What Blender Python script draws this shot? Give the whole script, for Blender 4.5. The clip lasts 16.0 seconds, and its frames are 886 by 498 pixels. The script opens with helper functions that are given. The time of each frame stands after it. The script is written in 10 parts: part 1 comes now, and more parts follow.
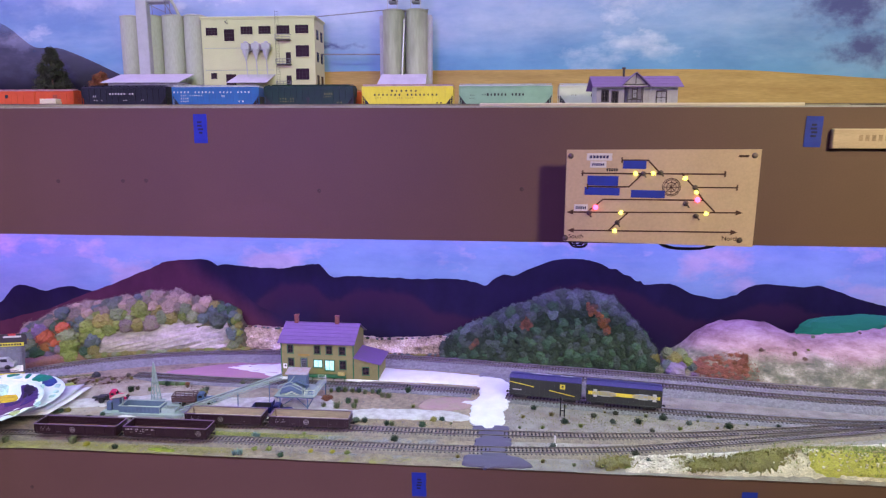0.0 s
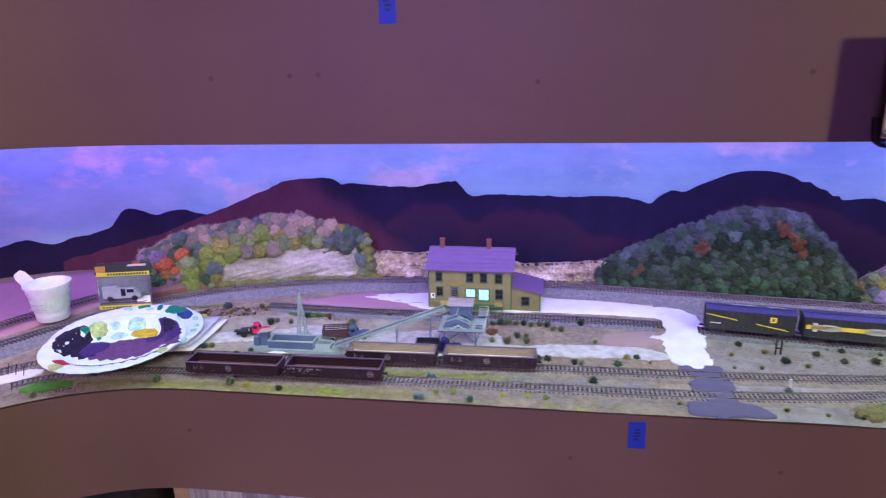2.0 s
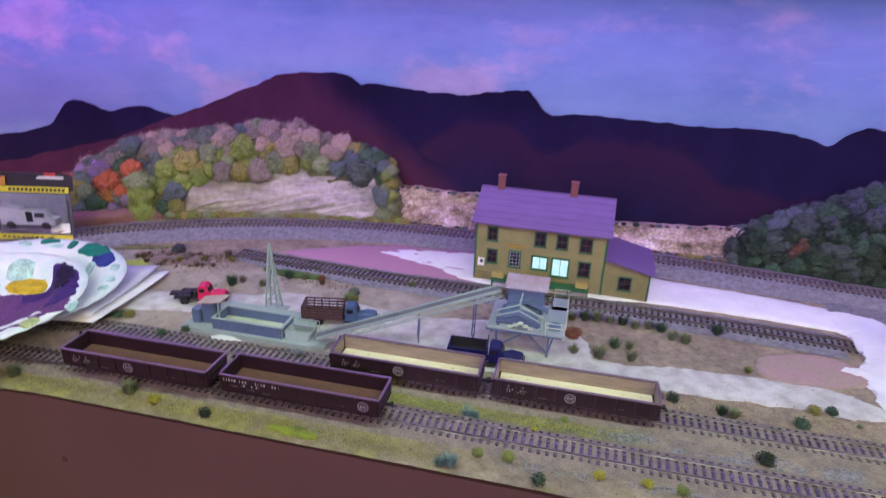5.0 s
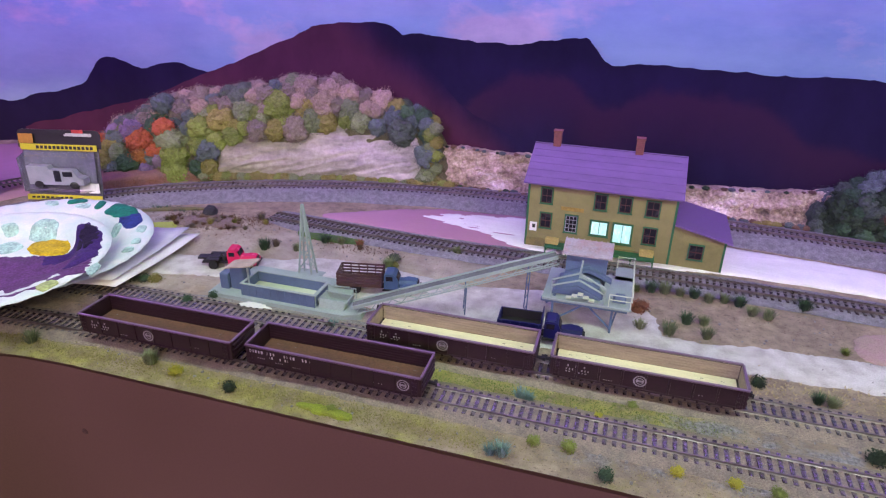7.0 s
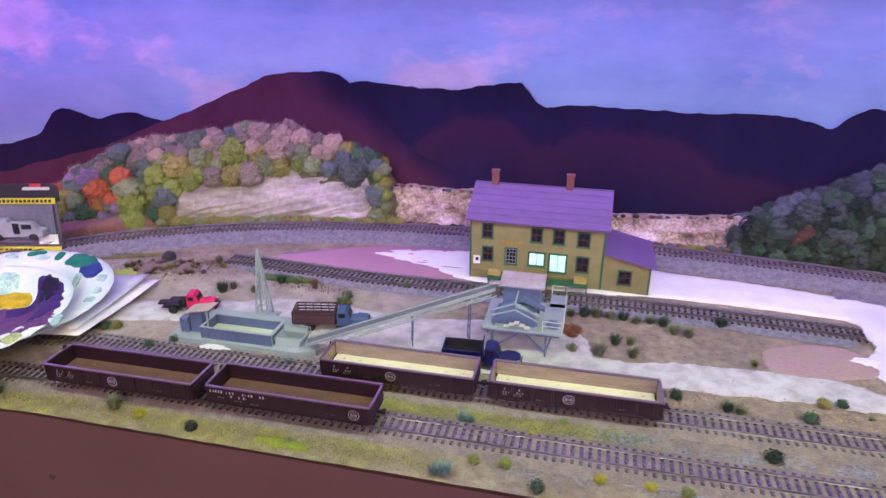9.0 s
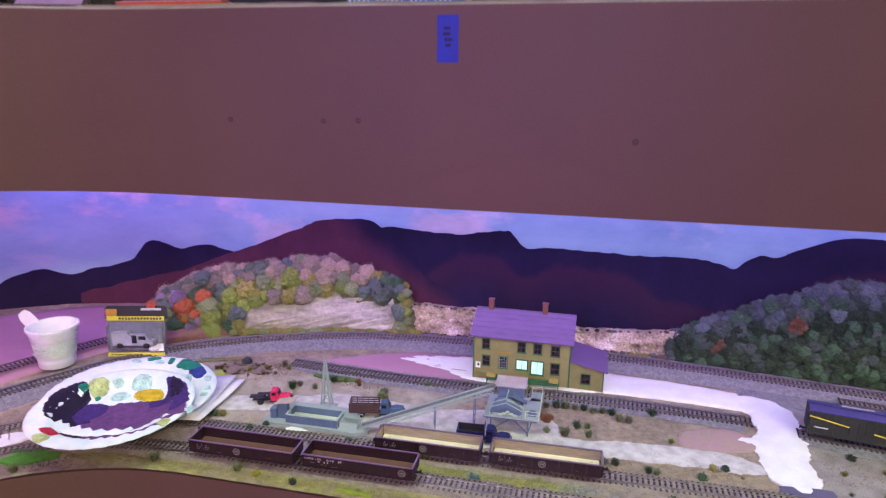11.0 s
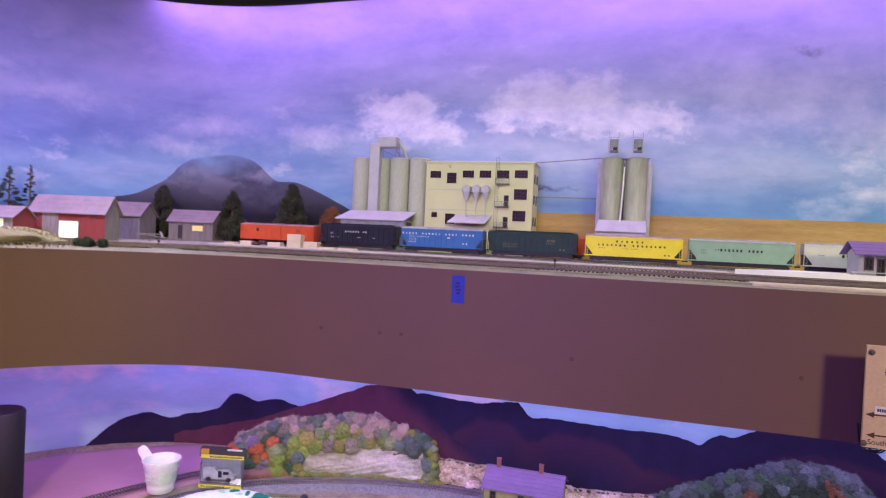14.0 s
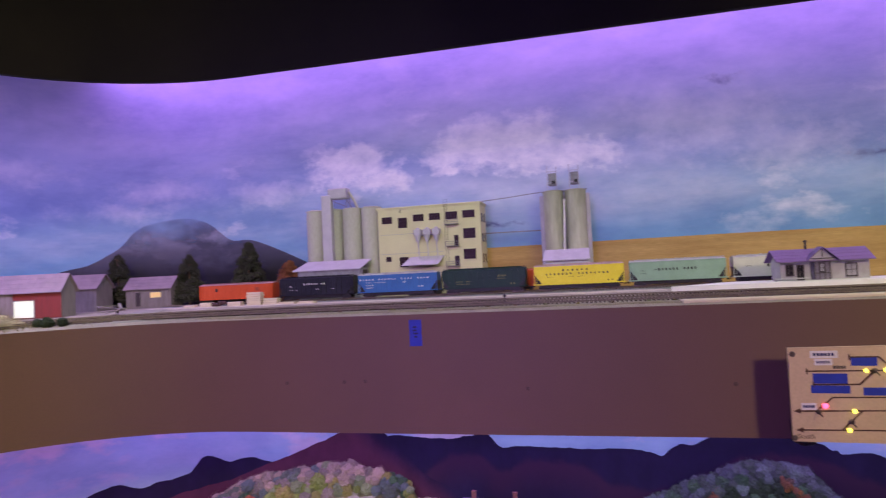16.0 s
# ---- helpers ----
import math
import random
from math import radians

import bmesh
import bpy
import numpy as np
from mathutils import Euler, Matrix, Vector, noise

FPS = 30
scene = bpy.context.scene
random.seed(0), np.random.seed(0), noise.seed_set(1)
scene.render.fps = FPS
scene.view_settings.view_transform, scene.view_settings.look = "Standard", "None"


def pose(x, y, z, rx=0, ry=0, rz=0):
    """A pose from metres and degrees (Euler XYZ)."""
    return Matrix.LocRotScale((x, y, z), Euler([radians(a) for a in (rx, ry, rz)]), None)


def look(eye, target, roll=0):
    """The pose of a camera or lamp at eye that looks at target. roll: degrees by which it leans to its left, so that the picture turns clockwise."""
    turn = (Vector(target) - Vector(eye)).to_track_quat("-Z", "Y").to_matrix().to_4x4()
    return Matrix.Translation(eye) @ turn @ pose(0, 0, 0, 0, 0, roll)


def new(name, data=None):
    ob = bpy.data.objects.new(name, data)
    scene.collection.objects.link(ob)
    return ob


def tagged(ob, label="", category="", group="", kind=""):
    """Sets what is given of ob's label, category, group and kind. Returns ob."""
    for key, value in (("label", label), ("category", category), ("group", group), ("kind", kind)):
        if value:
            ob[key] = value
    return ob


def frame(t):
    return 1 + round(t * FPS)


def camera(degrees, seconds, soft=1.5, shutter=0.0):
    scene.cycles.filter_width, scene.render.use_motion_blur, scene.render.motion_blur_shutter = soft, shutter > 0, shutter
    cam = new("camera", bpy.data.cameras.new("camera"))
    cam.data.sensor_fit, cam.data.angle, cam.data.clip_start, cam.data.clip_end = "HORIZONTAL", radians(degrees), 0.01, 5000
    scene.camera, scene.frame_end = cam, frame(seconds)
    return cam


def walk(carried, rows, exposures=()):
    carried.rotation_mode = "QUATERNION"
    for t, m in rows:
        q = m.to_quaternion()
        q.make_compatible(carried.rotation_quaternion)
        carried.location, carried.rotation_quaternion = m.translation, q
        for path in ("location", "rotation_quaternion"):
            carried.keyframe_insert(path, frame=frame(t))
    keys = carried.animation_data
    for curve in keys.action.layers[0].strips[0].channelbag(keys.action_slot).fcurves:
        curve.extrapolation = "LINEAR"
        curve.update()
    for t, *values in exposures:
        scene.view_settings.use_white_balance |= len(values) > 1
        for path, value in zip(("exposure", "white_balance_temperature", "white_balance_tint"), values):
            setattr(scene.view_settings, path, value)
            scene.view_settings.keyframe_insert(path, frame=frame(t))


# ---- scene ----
cam = camera(70.4, 16.0, 1.2, 0.5)
PATH = [
    (0, (0.004, 0.034, 1.456), (-0.157, 2.001, 1.133), 0.2),
    (0.5, (-0.058, 0.052, 1.45), (-0.181, 2.02, 1.115), 0.3),
    (1, (-0.124, 0.088, 1.433), (-0.336, 2.039, 1.049), 1.9),
    (1.5, (-0.187, 0.136, 1.416), (-0.378, 2.055, 0.886), 2.5),
    (2, (-0.257, 0.182, 1.41), (-0.545, 2.081, 0.85), -1.3),
    (2.5, (-0.321, 0.221, 1.395), (-0.591, 2.117, 0.821), -0.6),
    (3, (-0.337, 0.279, 1.371), (-0.567, 2.178, 0.788), 0.9),
    (3.5, (-0.344, 0.351, 1.362), (-0.577, 2.25, 0.78), 1.3),
    (4, (-0.343, 0.449, 1.349), (-0.641, 2.329, 0.733), 3.3),
    (4.5, (-0.34, 0.527, 1.327), (-0.707, 2.378, 0.666), 1.4),
    (5, (-0.342, 0.594, 1.294), (-0.74, 2.403, 0.538), 2.3),
    (5.2, (-0.336, 0.607, 1.291), (-0.805, 2.381, 0.495), 1.4),
    (7.5, (-0.366, 0.652, 1.254), (-0.88, 2.393, 0.412), 1.2),
    (8, (-0.361, 0.648, 1.261), (-0.865, 2.397, 0.433), 1.1),
    (8.5, (-0.349, 0.637, 1.266), (-0.822, 2.404, 0.457), 0.4),
    (9, (-0.332, 0.616, 1.289), (-0.747, 2.417, 0.524), 0.2),
    (9.2, (-0.327, 0.604, 1.303), (-0.724, 2.412, 0.546), -0.0),
    (11.3, (-0.304, 0.298, 1.454), (-0.714, 2.196, 0.972), 0.8),
    (11.5, (-0.304, 0.269, 1.464), (-0.697, 2.172, 0.990), 0.6),
    (12, (-0.292, 0.205, 1.492), (-0.629, 2.145, 1.141), 2.0),
    (12.5, (-0.275, 0.159, 1.521), (-0.643, 2.108, 1.266), 1.9),
    (13, (-0.248, 0.121, 1.539), (-0.684, 2.065, 1.369), 3.0),
    (13.5, (-0.215, 0.069, 1.547), (-0.726, 2.000, 1.450), 3.8),
    (14, (-0.176, 0.018, 1.556), (-0.760, 1.931, 1.526), 2.7),
    (14.5, (-0.154, -0.017, 1.563), (-0.768, 1.886, 1.577), 0.5),
    (15, (-0.153, -0.032, 1.569), (-0.776, 1.868, 1.618), -0.1),
    (15.5, (-0.158, -0.045, 1.579), (-0.736, 1.867, 1.659), -1.6),
    (16, (-0.146, -0.032, 1.575), (-0.610, 1.911, 1.652), -2.8),
]
walk(cam, [(t, look(eye, target, roll)) for t, eye, target, roll in PATH], [(0.0, -0.10, 6000, -6), (2.0, -0.18, 5800, -6), (3.0, -0.33, 6000, -11), (4.0, -0.35, 6350, -12), (5.0, -0.42, 6700, -10), (7.3, -0.28, 6900, -8), (9.2, -0.14, 7000, -5), (11.5, -0.20, 6950, -6), (12.5, 0.06, 6900, -7), (13.0, 0.11, 6900, -11), (14.0, -0.10, 6850, -6), (15.0, -0.38, 6750, 1), (16.0, -0.52, 6750, 1)])

# ---- heights and lines of the layout (metres) ----
G = 0.944          # soil of the lower deck
R = 0.950          # rail head, lower yard tracks
U = 1.520          # soil of the upper deck
BY = 1.555         # lower backdrop
UY = 1.600         # upper backdrop

# ---- lights ----
world = bpy.data.worlds.new("room_dark")
world.use_nodes = True
world.node_tree.nodes["Background"].inputs[0].default_value = (0.10, 0.08, 0.10, 1)
world.node_tree.nodes["Background"].inputs[1].default_value = 0.05
scene.world = world


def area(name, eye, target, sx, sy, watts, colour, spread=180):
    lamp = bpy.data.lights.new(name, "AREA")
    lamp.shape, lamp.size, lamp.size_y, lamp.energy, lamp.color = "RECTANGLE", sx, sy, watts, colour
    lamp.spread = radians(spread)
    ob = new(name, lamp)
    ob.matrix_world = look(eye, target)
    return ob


VIOLET, COOL, WARM = (0.42, 0.185, 1.0), (0.84, 0.95, 1.0), (1.0, 0.76, 0.48)
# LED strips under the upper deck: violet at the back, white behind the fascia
area("led_light_violet", (0.0, 1.43, 1.312), (0.0, 1.475, 1.0), 3.0, 0.02, 7.4, VIOLET)
area("led_light_white", (0.15, 1.012, 1.312), (0.15, 1.10, 0.95), 2.7, 0.02, 7.6, COOL)
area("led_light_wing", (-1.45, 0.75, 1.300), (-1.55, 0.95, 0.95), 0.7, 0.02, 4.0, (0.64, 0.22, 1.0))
# LED strips behind the valance over the upper deck
area("led_light_valance_violet", (-0.1, 1.485, 2.27), (-0.1, 1.60, 1.84), 2.8, 0.02, 8.8, (0.60, 0.25, 1.0), 130)
area("led_light_valance_white", (0.0, 1.012, 1.960), (0.0, 1.30, 1.52), 2.2, 0.02, 5.6, (0.90, 1.0, 0.90))
area("led_light_valance_wing", (-1.45, 0.75, 1.955), (-1.6, 1.0, 1.55), 0.7, 0.02, 8.6, (0.56, 0.34, 1.0))
area("led_light_valance_bend", (-1.17, 0.90, 1.960), (-1.22, 0.90, 1.52), 0.10, 0.02, 0.9, (0.92, 1.0, 0.90), 110)
# ceiling lamps of the aisle; one violet beam for the next arm's strips
area("aisle_light_warm", (1.2, -0.75, 2.28), (0.70, 0.95, 1.30), 0.22, 0.18, 6.6, WARM, 62)
# unseen low lamp added to brighten the lower fascia
area("aisle_light_violet", (-0.7, -1.5, 0.95), (-0.5, 0.95, 0.28), 1.6, 0.1, 5.0, (0.84, 0.54, 0.92), 42)
area("aisle_spot_violet", (-0.7, -1.5, 2.10), (-0.40, 0.95, 1.38), 0.5, 0.1, 3.4, (0.44, 0.21, 0.95), 40)
area("aisle_light_left", (0.2, -1.7, 2.44), (-1.40, 0.7, 1.30), 0.3, 0.25, 9.6, WARM, 56)


# ---- materials ----
def nodes_of(name):
    m = bpy.data.materials.new(name)
    m.use_nodes = True
    t = m.node_tree
    return m, t, t.nodes["Principled BSDF"]


def noise_node(t, scale, detail=4.0, stretch=None, rough=0.55):
    co = t.nodes.new("ShaderNodeTexCoord")
    n = t.nodes.new("ShaderNodeTexNoise")
    n.inputs["Scale"].default_value, n.inputs["Detail"].default_value, n.inputs["Roughness"].default_value = scale, detail, rough
    if stretch:
        mp = t.nodes.new("ShaderNodeMapping")
        mp.inputs["Scale"].default_value = stretch
        t.links.new(co.outputs["Object"], mp.inputs["Vector"])
        t.links.new(mp.outputs["Vector"], n.inputs["Vector"])
    else:
        t.links.new(co.outputs["Object"], n.inputs["Vector"])
    return n


def ramp(t, source, stops):
    r = t.nodes.new("ShaderNodeValToRGB")
    el = r.color_ramp.elements
    while len(el) < len(stops):
        el.new(0.5)
    for e, (p, c) in zip(el, stops):
        e.position, e.color = p, (*c, 1)
    t.links.new(source, r.inputs["Fac"])
    return r


def mixed(t, kind, fac, a, b):
    m = t.nodes.new("ShaderNodeMix")
    m.data_type, m.blend_type = "RGBA", kind
    for sock, v in ((m.inputs["Factor"], fac), (m.inputs["A"], a), (m.inputs["B"], b)):
        if isinstance(v, (int, float)):
            sock.default_value = v
        elif isinstance(v, tuple):
            sock.default_value = (*v, 1)
        else:
            t.links.new(v, sock)
    return m.outputs["Result"]


def mat(name, c, c2=None, rough=0.7, metal=0.0, scale=90, fine=900, var=0.25, bump=0.25, depth=0.0006, random_value=0.0, stretch=None, spec=0.4):
    """Two scales of mottling between c and c2, a fine grain, and a matching relief."""
    m, t, b = nodes_of(name)
    c2 = c2 or tuple(v * 0.72 for v in c)
    wide, grain = noise_node(t, scale, 5, stretch), noise_node(t, fine, 3, stretch)
    base = ramp(t, wide.outputs["Fac"], [(0.35, c2), (0.62, c)]).outputs["Color"]
    lo, hi = 1 - var, 1 + var
    g = ramp(t, grain.outputs["Fac"], [(0.3, (lo, lo, lo)), (0.7, (hi, hi, hi))]).outputs["Color"]
    col = mixed(t, "MULTIPLY", 1.0, base, g)
    if random_value:
        info = t.nodes.new("ShaderNodeObjectInfo")
        lo, hi = 1 - random_value, 1 + random_value
        col = mixed(t, "MULTIPLY", 1.0, col, ramp(t, info.outputs["Random"], [(0, (lo, lo, lo)), (1, (hi, hi, hi))]).outputs["Color"])
    t.links.new(col, b.inputs["Base Color"])
    b.inputs["Metallic"].default_value, b.inputs["Specular IOR Level"].default_value = metal, spec
    rr = ramp(t, wide.outputs["Fac"], [(0.2, (max(rough - 0.1, 0.03),) * 3), (0.8, (min(rough + 0.1, 1),) * 3)])
    t.links.new(rr.outputs["Color"], b.inputs["Roughness"])
    if bump:
        bp = t.nodes.new("ShaderNodeBump")
        bp.inputs["Strength"].default_value, bp.inputs["Distance"].default_value = bump, depth
        t.links.new(grain.outputs["Fac"], bp.inputs["Height"])
        t.links.new(bp.outputs["Normal"], b.inputs["Normal"])
    return m


def glow(name, c, strength):
    m, t, b = nodes_of(name)
    b.inputs["Base Color"].default_value = (*c, 1)
    b.inputs["Emission Color"].default_value = (*c, 1)
    b.inputs["Emission Strength"].default_value = strength
    return m


FASCIA = mat("fascia_brown_paint", (0.148, 0.086, 0.065), (0.133, 0.077, 0.058), 0.62, scale=6, fine=500, var=0.05, bump=0.08, depth=0.0004)
VALANCE = mat("valance_black", (0.0042, 0.0042, 0.0085), None, 0.85, scale=8, fine=400, var=0.1, bump=0.05)
WOOD = mat("raw_timber", (0.42, 0.29, 0.17), (0.33, 0.22, 0.13), 0.7, scale=14, fine=120, stretch=(1, 8, 8))
GREENTURF = mat("green_turf", (0.10, 0.19, 0.05), (0.07, 0.13, 0.04), 0.95, scale=90, fine=1500, var=0.4, bump=1.0, depth=0.002)
BALLAST = mat("grey_ballast", (0.26, 0.25, 0.27), (0.17, 0.165, 0.18), 0.92, scale=160, fine=1100, var=0.45, bump=1.0, depth=0.0016)
GRAVEL = mat("grey_gravel", (0.30, 0.285, 0.27), (0.21, 0.20, 0.19), 0.92, scale=220, fine=1000, var=0.45, bump=1.0, depth=0.0016)
PINK = mat("pink_foam_board", (0.40, 0.21, 0.29), (0.35, 0.18, 0.25), 0.6, scale=10, fine=700, var=0.06, bump=0.1, depth=0.0004)
PLASTER = mat("white_plaster", (0.78, 0.77, 0.75), (0.70, 0.69, 0.68), 0.8, scale=35, fine=600, var=0.06, bump=0.5, depth=0.001)
ROADPAINT = mat("grey_road_paint", (0.105, 0.09, 0.155), (0.09, 0.078, 0.135), 0.7, scale=25, fine=900, var=0.12, bump=0.2)
REDEARTH = mat("red_earth", (0.33, 0.17, 0.14), (0.24, 0.14, 0.12), 0.95, scale=60, fine=1100, var=0.4, bump=1.0, depth=0.002)
TIE = mat("brown_plastic_tie", (0.050, 0.038, 0.046), (0.038, 0.029, 0.036), 0.26, scale=300, fine=1500, var=0.2, bump=0.2, depth=0.0002, random_value=0.2, spec=1.0)
DULLRAIL = mat("rusty_dull_rail", (0.20, 0.17, 0.14), (0.14, 0.115, 0.095), 0.6, metal=0.2, scale=60, fine=500, var=0.15, bump=0.1, depth=0.0001, spec=0.2)
RAIL = mat("weathered_rail", (0.30, 0.265, 0.25), (0.19, 0.16, 0.145), 0.34, metal=0.85, scale=60, fine=500, var=0.15, bump=0.1, depth=0.0001)
BROWNCAR = mat("freight_car_brown", (0.030, 0.0125, 0.018), (0.022, 0.0095, 0.014), 0.42, scale=60, fine=700, var=0.15, bump=0.1, depth=0.0002, random_value=0.08, spec=0.45)
# violet LED glare on the brown rims is put into this lighter base
RIMCAR = mat("glare_tinted_brown_rail", (0.105, 0.044, 0.095), (0.080, 0.034, 0.072), 0.40, scale=60, fine=700, var=0.15, bump=0.1, depth=0.0002, spec=1.0)
RIMCAR.node_tree.nodes["Principled BSDF"].inputs["Coat Weight"].default_value = 1.0
RIMCAR.node_tree.nodes["Principled BSDF"].inputs["Coat Roughness"].default_value = 0.38
RUSTFLOOR = mat("rusty_car_floor", (0.14, 0.065, 0.042), (0.10, 0.048, 0.032), 0.85, scale=60, fine=600, var=0.25, bump=0.3)
PLANKIN = mat("weathered_plank", (0.34, 0.27, 0.19), (0.26, 0.21, 0.15), 0.85, scale=40, fine=500, var=0.2, stretch=(1, 5, 5))
PALEFLOOR = mat("pale_basswood_floor", (0.78, 0.70, 0.50), (0.70, 0.62, 0.44), 0.75, scale=25, fine=400, var=0.1, stretch=(1, 6, 6))
BLACKMETAL = mat("black_running_gear", (0.018, 0.017, 0.018), None, 0.5, scale=120, fine=900, var=0.2)
STEELWHEEL = mat("wheel_steel", (0.16, 0.13, 0.12), None, 0.4, metal=0.8, scale=120, fine=900)
DIMPRINT = mat("faded_white_print", (0.36, 0.34, 0.35), (0.24, 0.225, 0.23), 0.6, scale=300, fine=1500, var=0.2, bump=0)
WHITEPRINT = mat("white_print", (0.62, 0.60, 0.60), (0.5, 0.48, 0.48), 0.6, scale=300, fine=1500, var=0.15, bump=0)
BLACKPRINT = mat("black_print", (0.02, 0.02, 0.022), None, 0.6, scale=300, fine=1500, var=0.1, bump=0)
YELLOWPRINT = mat("yellow_print", (0.72, 0.58, 0.06), (0.6, 0.48, 0.05), 0.6, scale=300, fine=1500, var=0.1, bump=0)
BLUETAPE = mat("blue_painters_tape", (0.020, 0.045, 0.42), (0.016, 0.035, 0.34), 0.6, scale=60, fine=1200, var=0.12, bump=0.3, depth=0.0002)
BLUEINK = mat("dark_ink", (0.012, 0.018, 0.10), None, 0.6, scale=200, fine=900, bump=0)


def zone(t, co, limits):
    """A soft-edged stretch of ground: for each axis rises from a to b and falls from c to d."""
    sep = t.nodes.new("ShaderNodeSeparateXYZ")
    t.links.new(co.outputs["Object"], sep.inputs["Vector"])
    out = None
    for axis, (a, b, c, d) in limits.items():
        for lo, hi in ((a, b), (d, c)):
            r = t.nodes.new("ShaderNodeMapRange")
            r.interpolation_type = "SMOOTHSTEP"
            r.inputs["From Min"].default_value, r.inputs["From Max"].default_value = lo, hi
            t.links.new(sep.outputs[axis], r.inputs["Value"])
            if out is None:
                out = r.outputs["Result"]
            else:
                k = t.nodes.new("ShaderNodeMath")
                k.operation = "MULTIPLY"
                t.links.new(out, k.inputs[0])
                t.links.new(r.outputs["Result"], k.inputs[1])
                out = k.outputs["Value"]
    return out


def soil_material():
    """Sandy soil with thin turf and grey gravel strewn over parts of it."""
    m, t, b = nodes_of("tan_soil")
    co = t.nodes.new("ShaderNodeTexCoord")
    wide, mid, grain = noise_node(t, 16, 6), noise_node(t, 95, 6, None, 0.65), noise_node(t, 1150, 3)
    col = ramp(t, wide.outputs["Fac"], [(0.32, (0.27, 0.222, 0.172)), (0.50, (0.35, 0.285, 0.21)), (0.68, (0.44, 0.36, 0.255))]).outputs["Color"]
    col = mixed(t, "MULTIPLY", 1.0, col, ramp(t, mid.outputs["Fac"], [(0.30, (0.68, 0.68, 0.70)), (0.66, (1.22, 1.21, 1.18))]).outputs["Color"])
    turf = ramp(t, noise_node(t, 70, 5).outputs["Fac"], [(0.35, (0.27, 0.235, 0.105)), (0.55, (0.40, 0.37, 0.125)), (0.70, (0.52, 0.47, 0.16))]).outputs["Color"]
    stone = ramp(t, noise_node(t, 420, 3).outputs["Fac"], [(0.35, (0.16, 0.155, 0.16)), (0.65, (0.38, 0.365, 0.36))]).outputs["Color"]
    # right-hand soil greyed: the violet LED tint is put into its colour
    led_greyed_sand = ramp(t, noise_node(t, 40, 6).outputs["Fac"], [(0.34, (0.275, 0.245, 0.225)), (0.66, (0.40, 0.365, 0.335))]).outputs["Color"]
    pale = ramp(t, noise_node(t, 34, 7, None, 0.62).outputs["Fac"], [(0.32, (0.34, 0.295, 0.235)), (0.66, (0.54, 0.475, 0.385))]).outputs["Color"]
    for colour, limits, scale, lo, hi in ((pale, {"X": (-1.02, -0.93, -0.55, -0.42), "Y": (1.078, 1.092, 1.275, 1.300)}, 20, 0.28, 0.52),
                                          (led_greyed_sand, {"X": (-0.02, 0.05, 1.5, 1.6), "Y": (0.90, 0.95, 1.35, 1.40)}, 30, 0.25, 0.45),
                                          (turf, {"X": (-1.2, -1.0, -0.48, -0.36), "Y": (0.97, 0.976, 0.998, 1.018)}, 26, 0.36, 0.60),
                                          (turf, {"X": (-0.82, -0.66, -0.30, -0.25), "Y": (1.040, 1.050, 1.068, 1.080)}, 26, 0.30, 0.52),
                                          (turf, {"X": (-0.40, -0.25, -0.06, -0.03), "Y": (0.97, 0.976, 0.994, 1.010)}, 40, 0.50, 0.62),
                                          (stone, {"X": (-0.36, -0.30, -0.10, -0.06), "Y": (1.046, 1.054, 1.066, 1.076)}, 34, 0.44, 0.56),
                                          (stone, {"X": (-0.50, -0.42, -0.05, -0.02), "Y": (0.990, 1.006, 1.016, 1.022)}, 30, 0.46, 0.60)):
        spread = ramp(t, noise_node(t, scale, 7, None, 0.65).outputs["Fac"], [(lo, (0, 0, 0)), (hi, (1, 1, 1))]).outputs["Color"]
        f = mixed(t, "MULTIPLY", 1.0, spread, mixed(t, "MIX", zone(t, co, limits), (0, 0, 0), (1, 1, 1)))
        col = mixed(t, "MIX", f, col, colour)
    speck = ramp(t, noise_node(t, 520, 2).outputs["Fac"], [(0.28, (0.50, 0.48, 0.46)), (0.40, (1, 1, 1)), (0.68, (1, 1, 1)), (0.76, (1.5, 1.48, 1.42))]).outputs["Color"]
    col = mixed(t, "MULTIPLY", 1.0, col, speck)
    t.links.new(col, b.inputs["Base Color"])
    b.inputs["Roughness"].default_value, b.inputs["Specular IOR Level"].default_value = 0.95, 0.2
    height = mixed(t, "ADD", 0.6, grain.outputs["Fac"], noise_node(t, 380, 4, None, 0.7).outputs["Fac"])
    bp = t.nodes.new("ShaderNodeBump")
    bp.inputs["Strength"].default_value, bp.inputs["Distance"].default_value = 1.0, 0.0022
    t.links.new(height, bp.inputs["Height"])
    t.links.new(bp.outputs["Normal"], b.inputs["Normal"])
    return m


SOIL = soil_material()


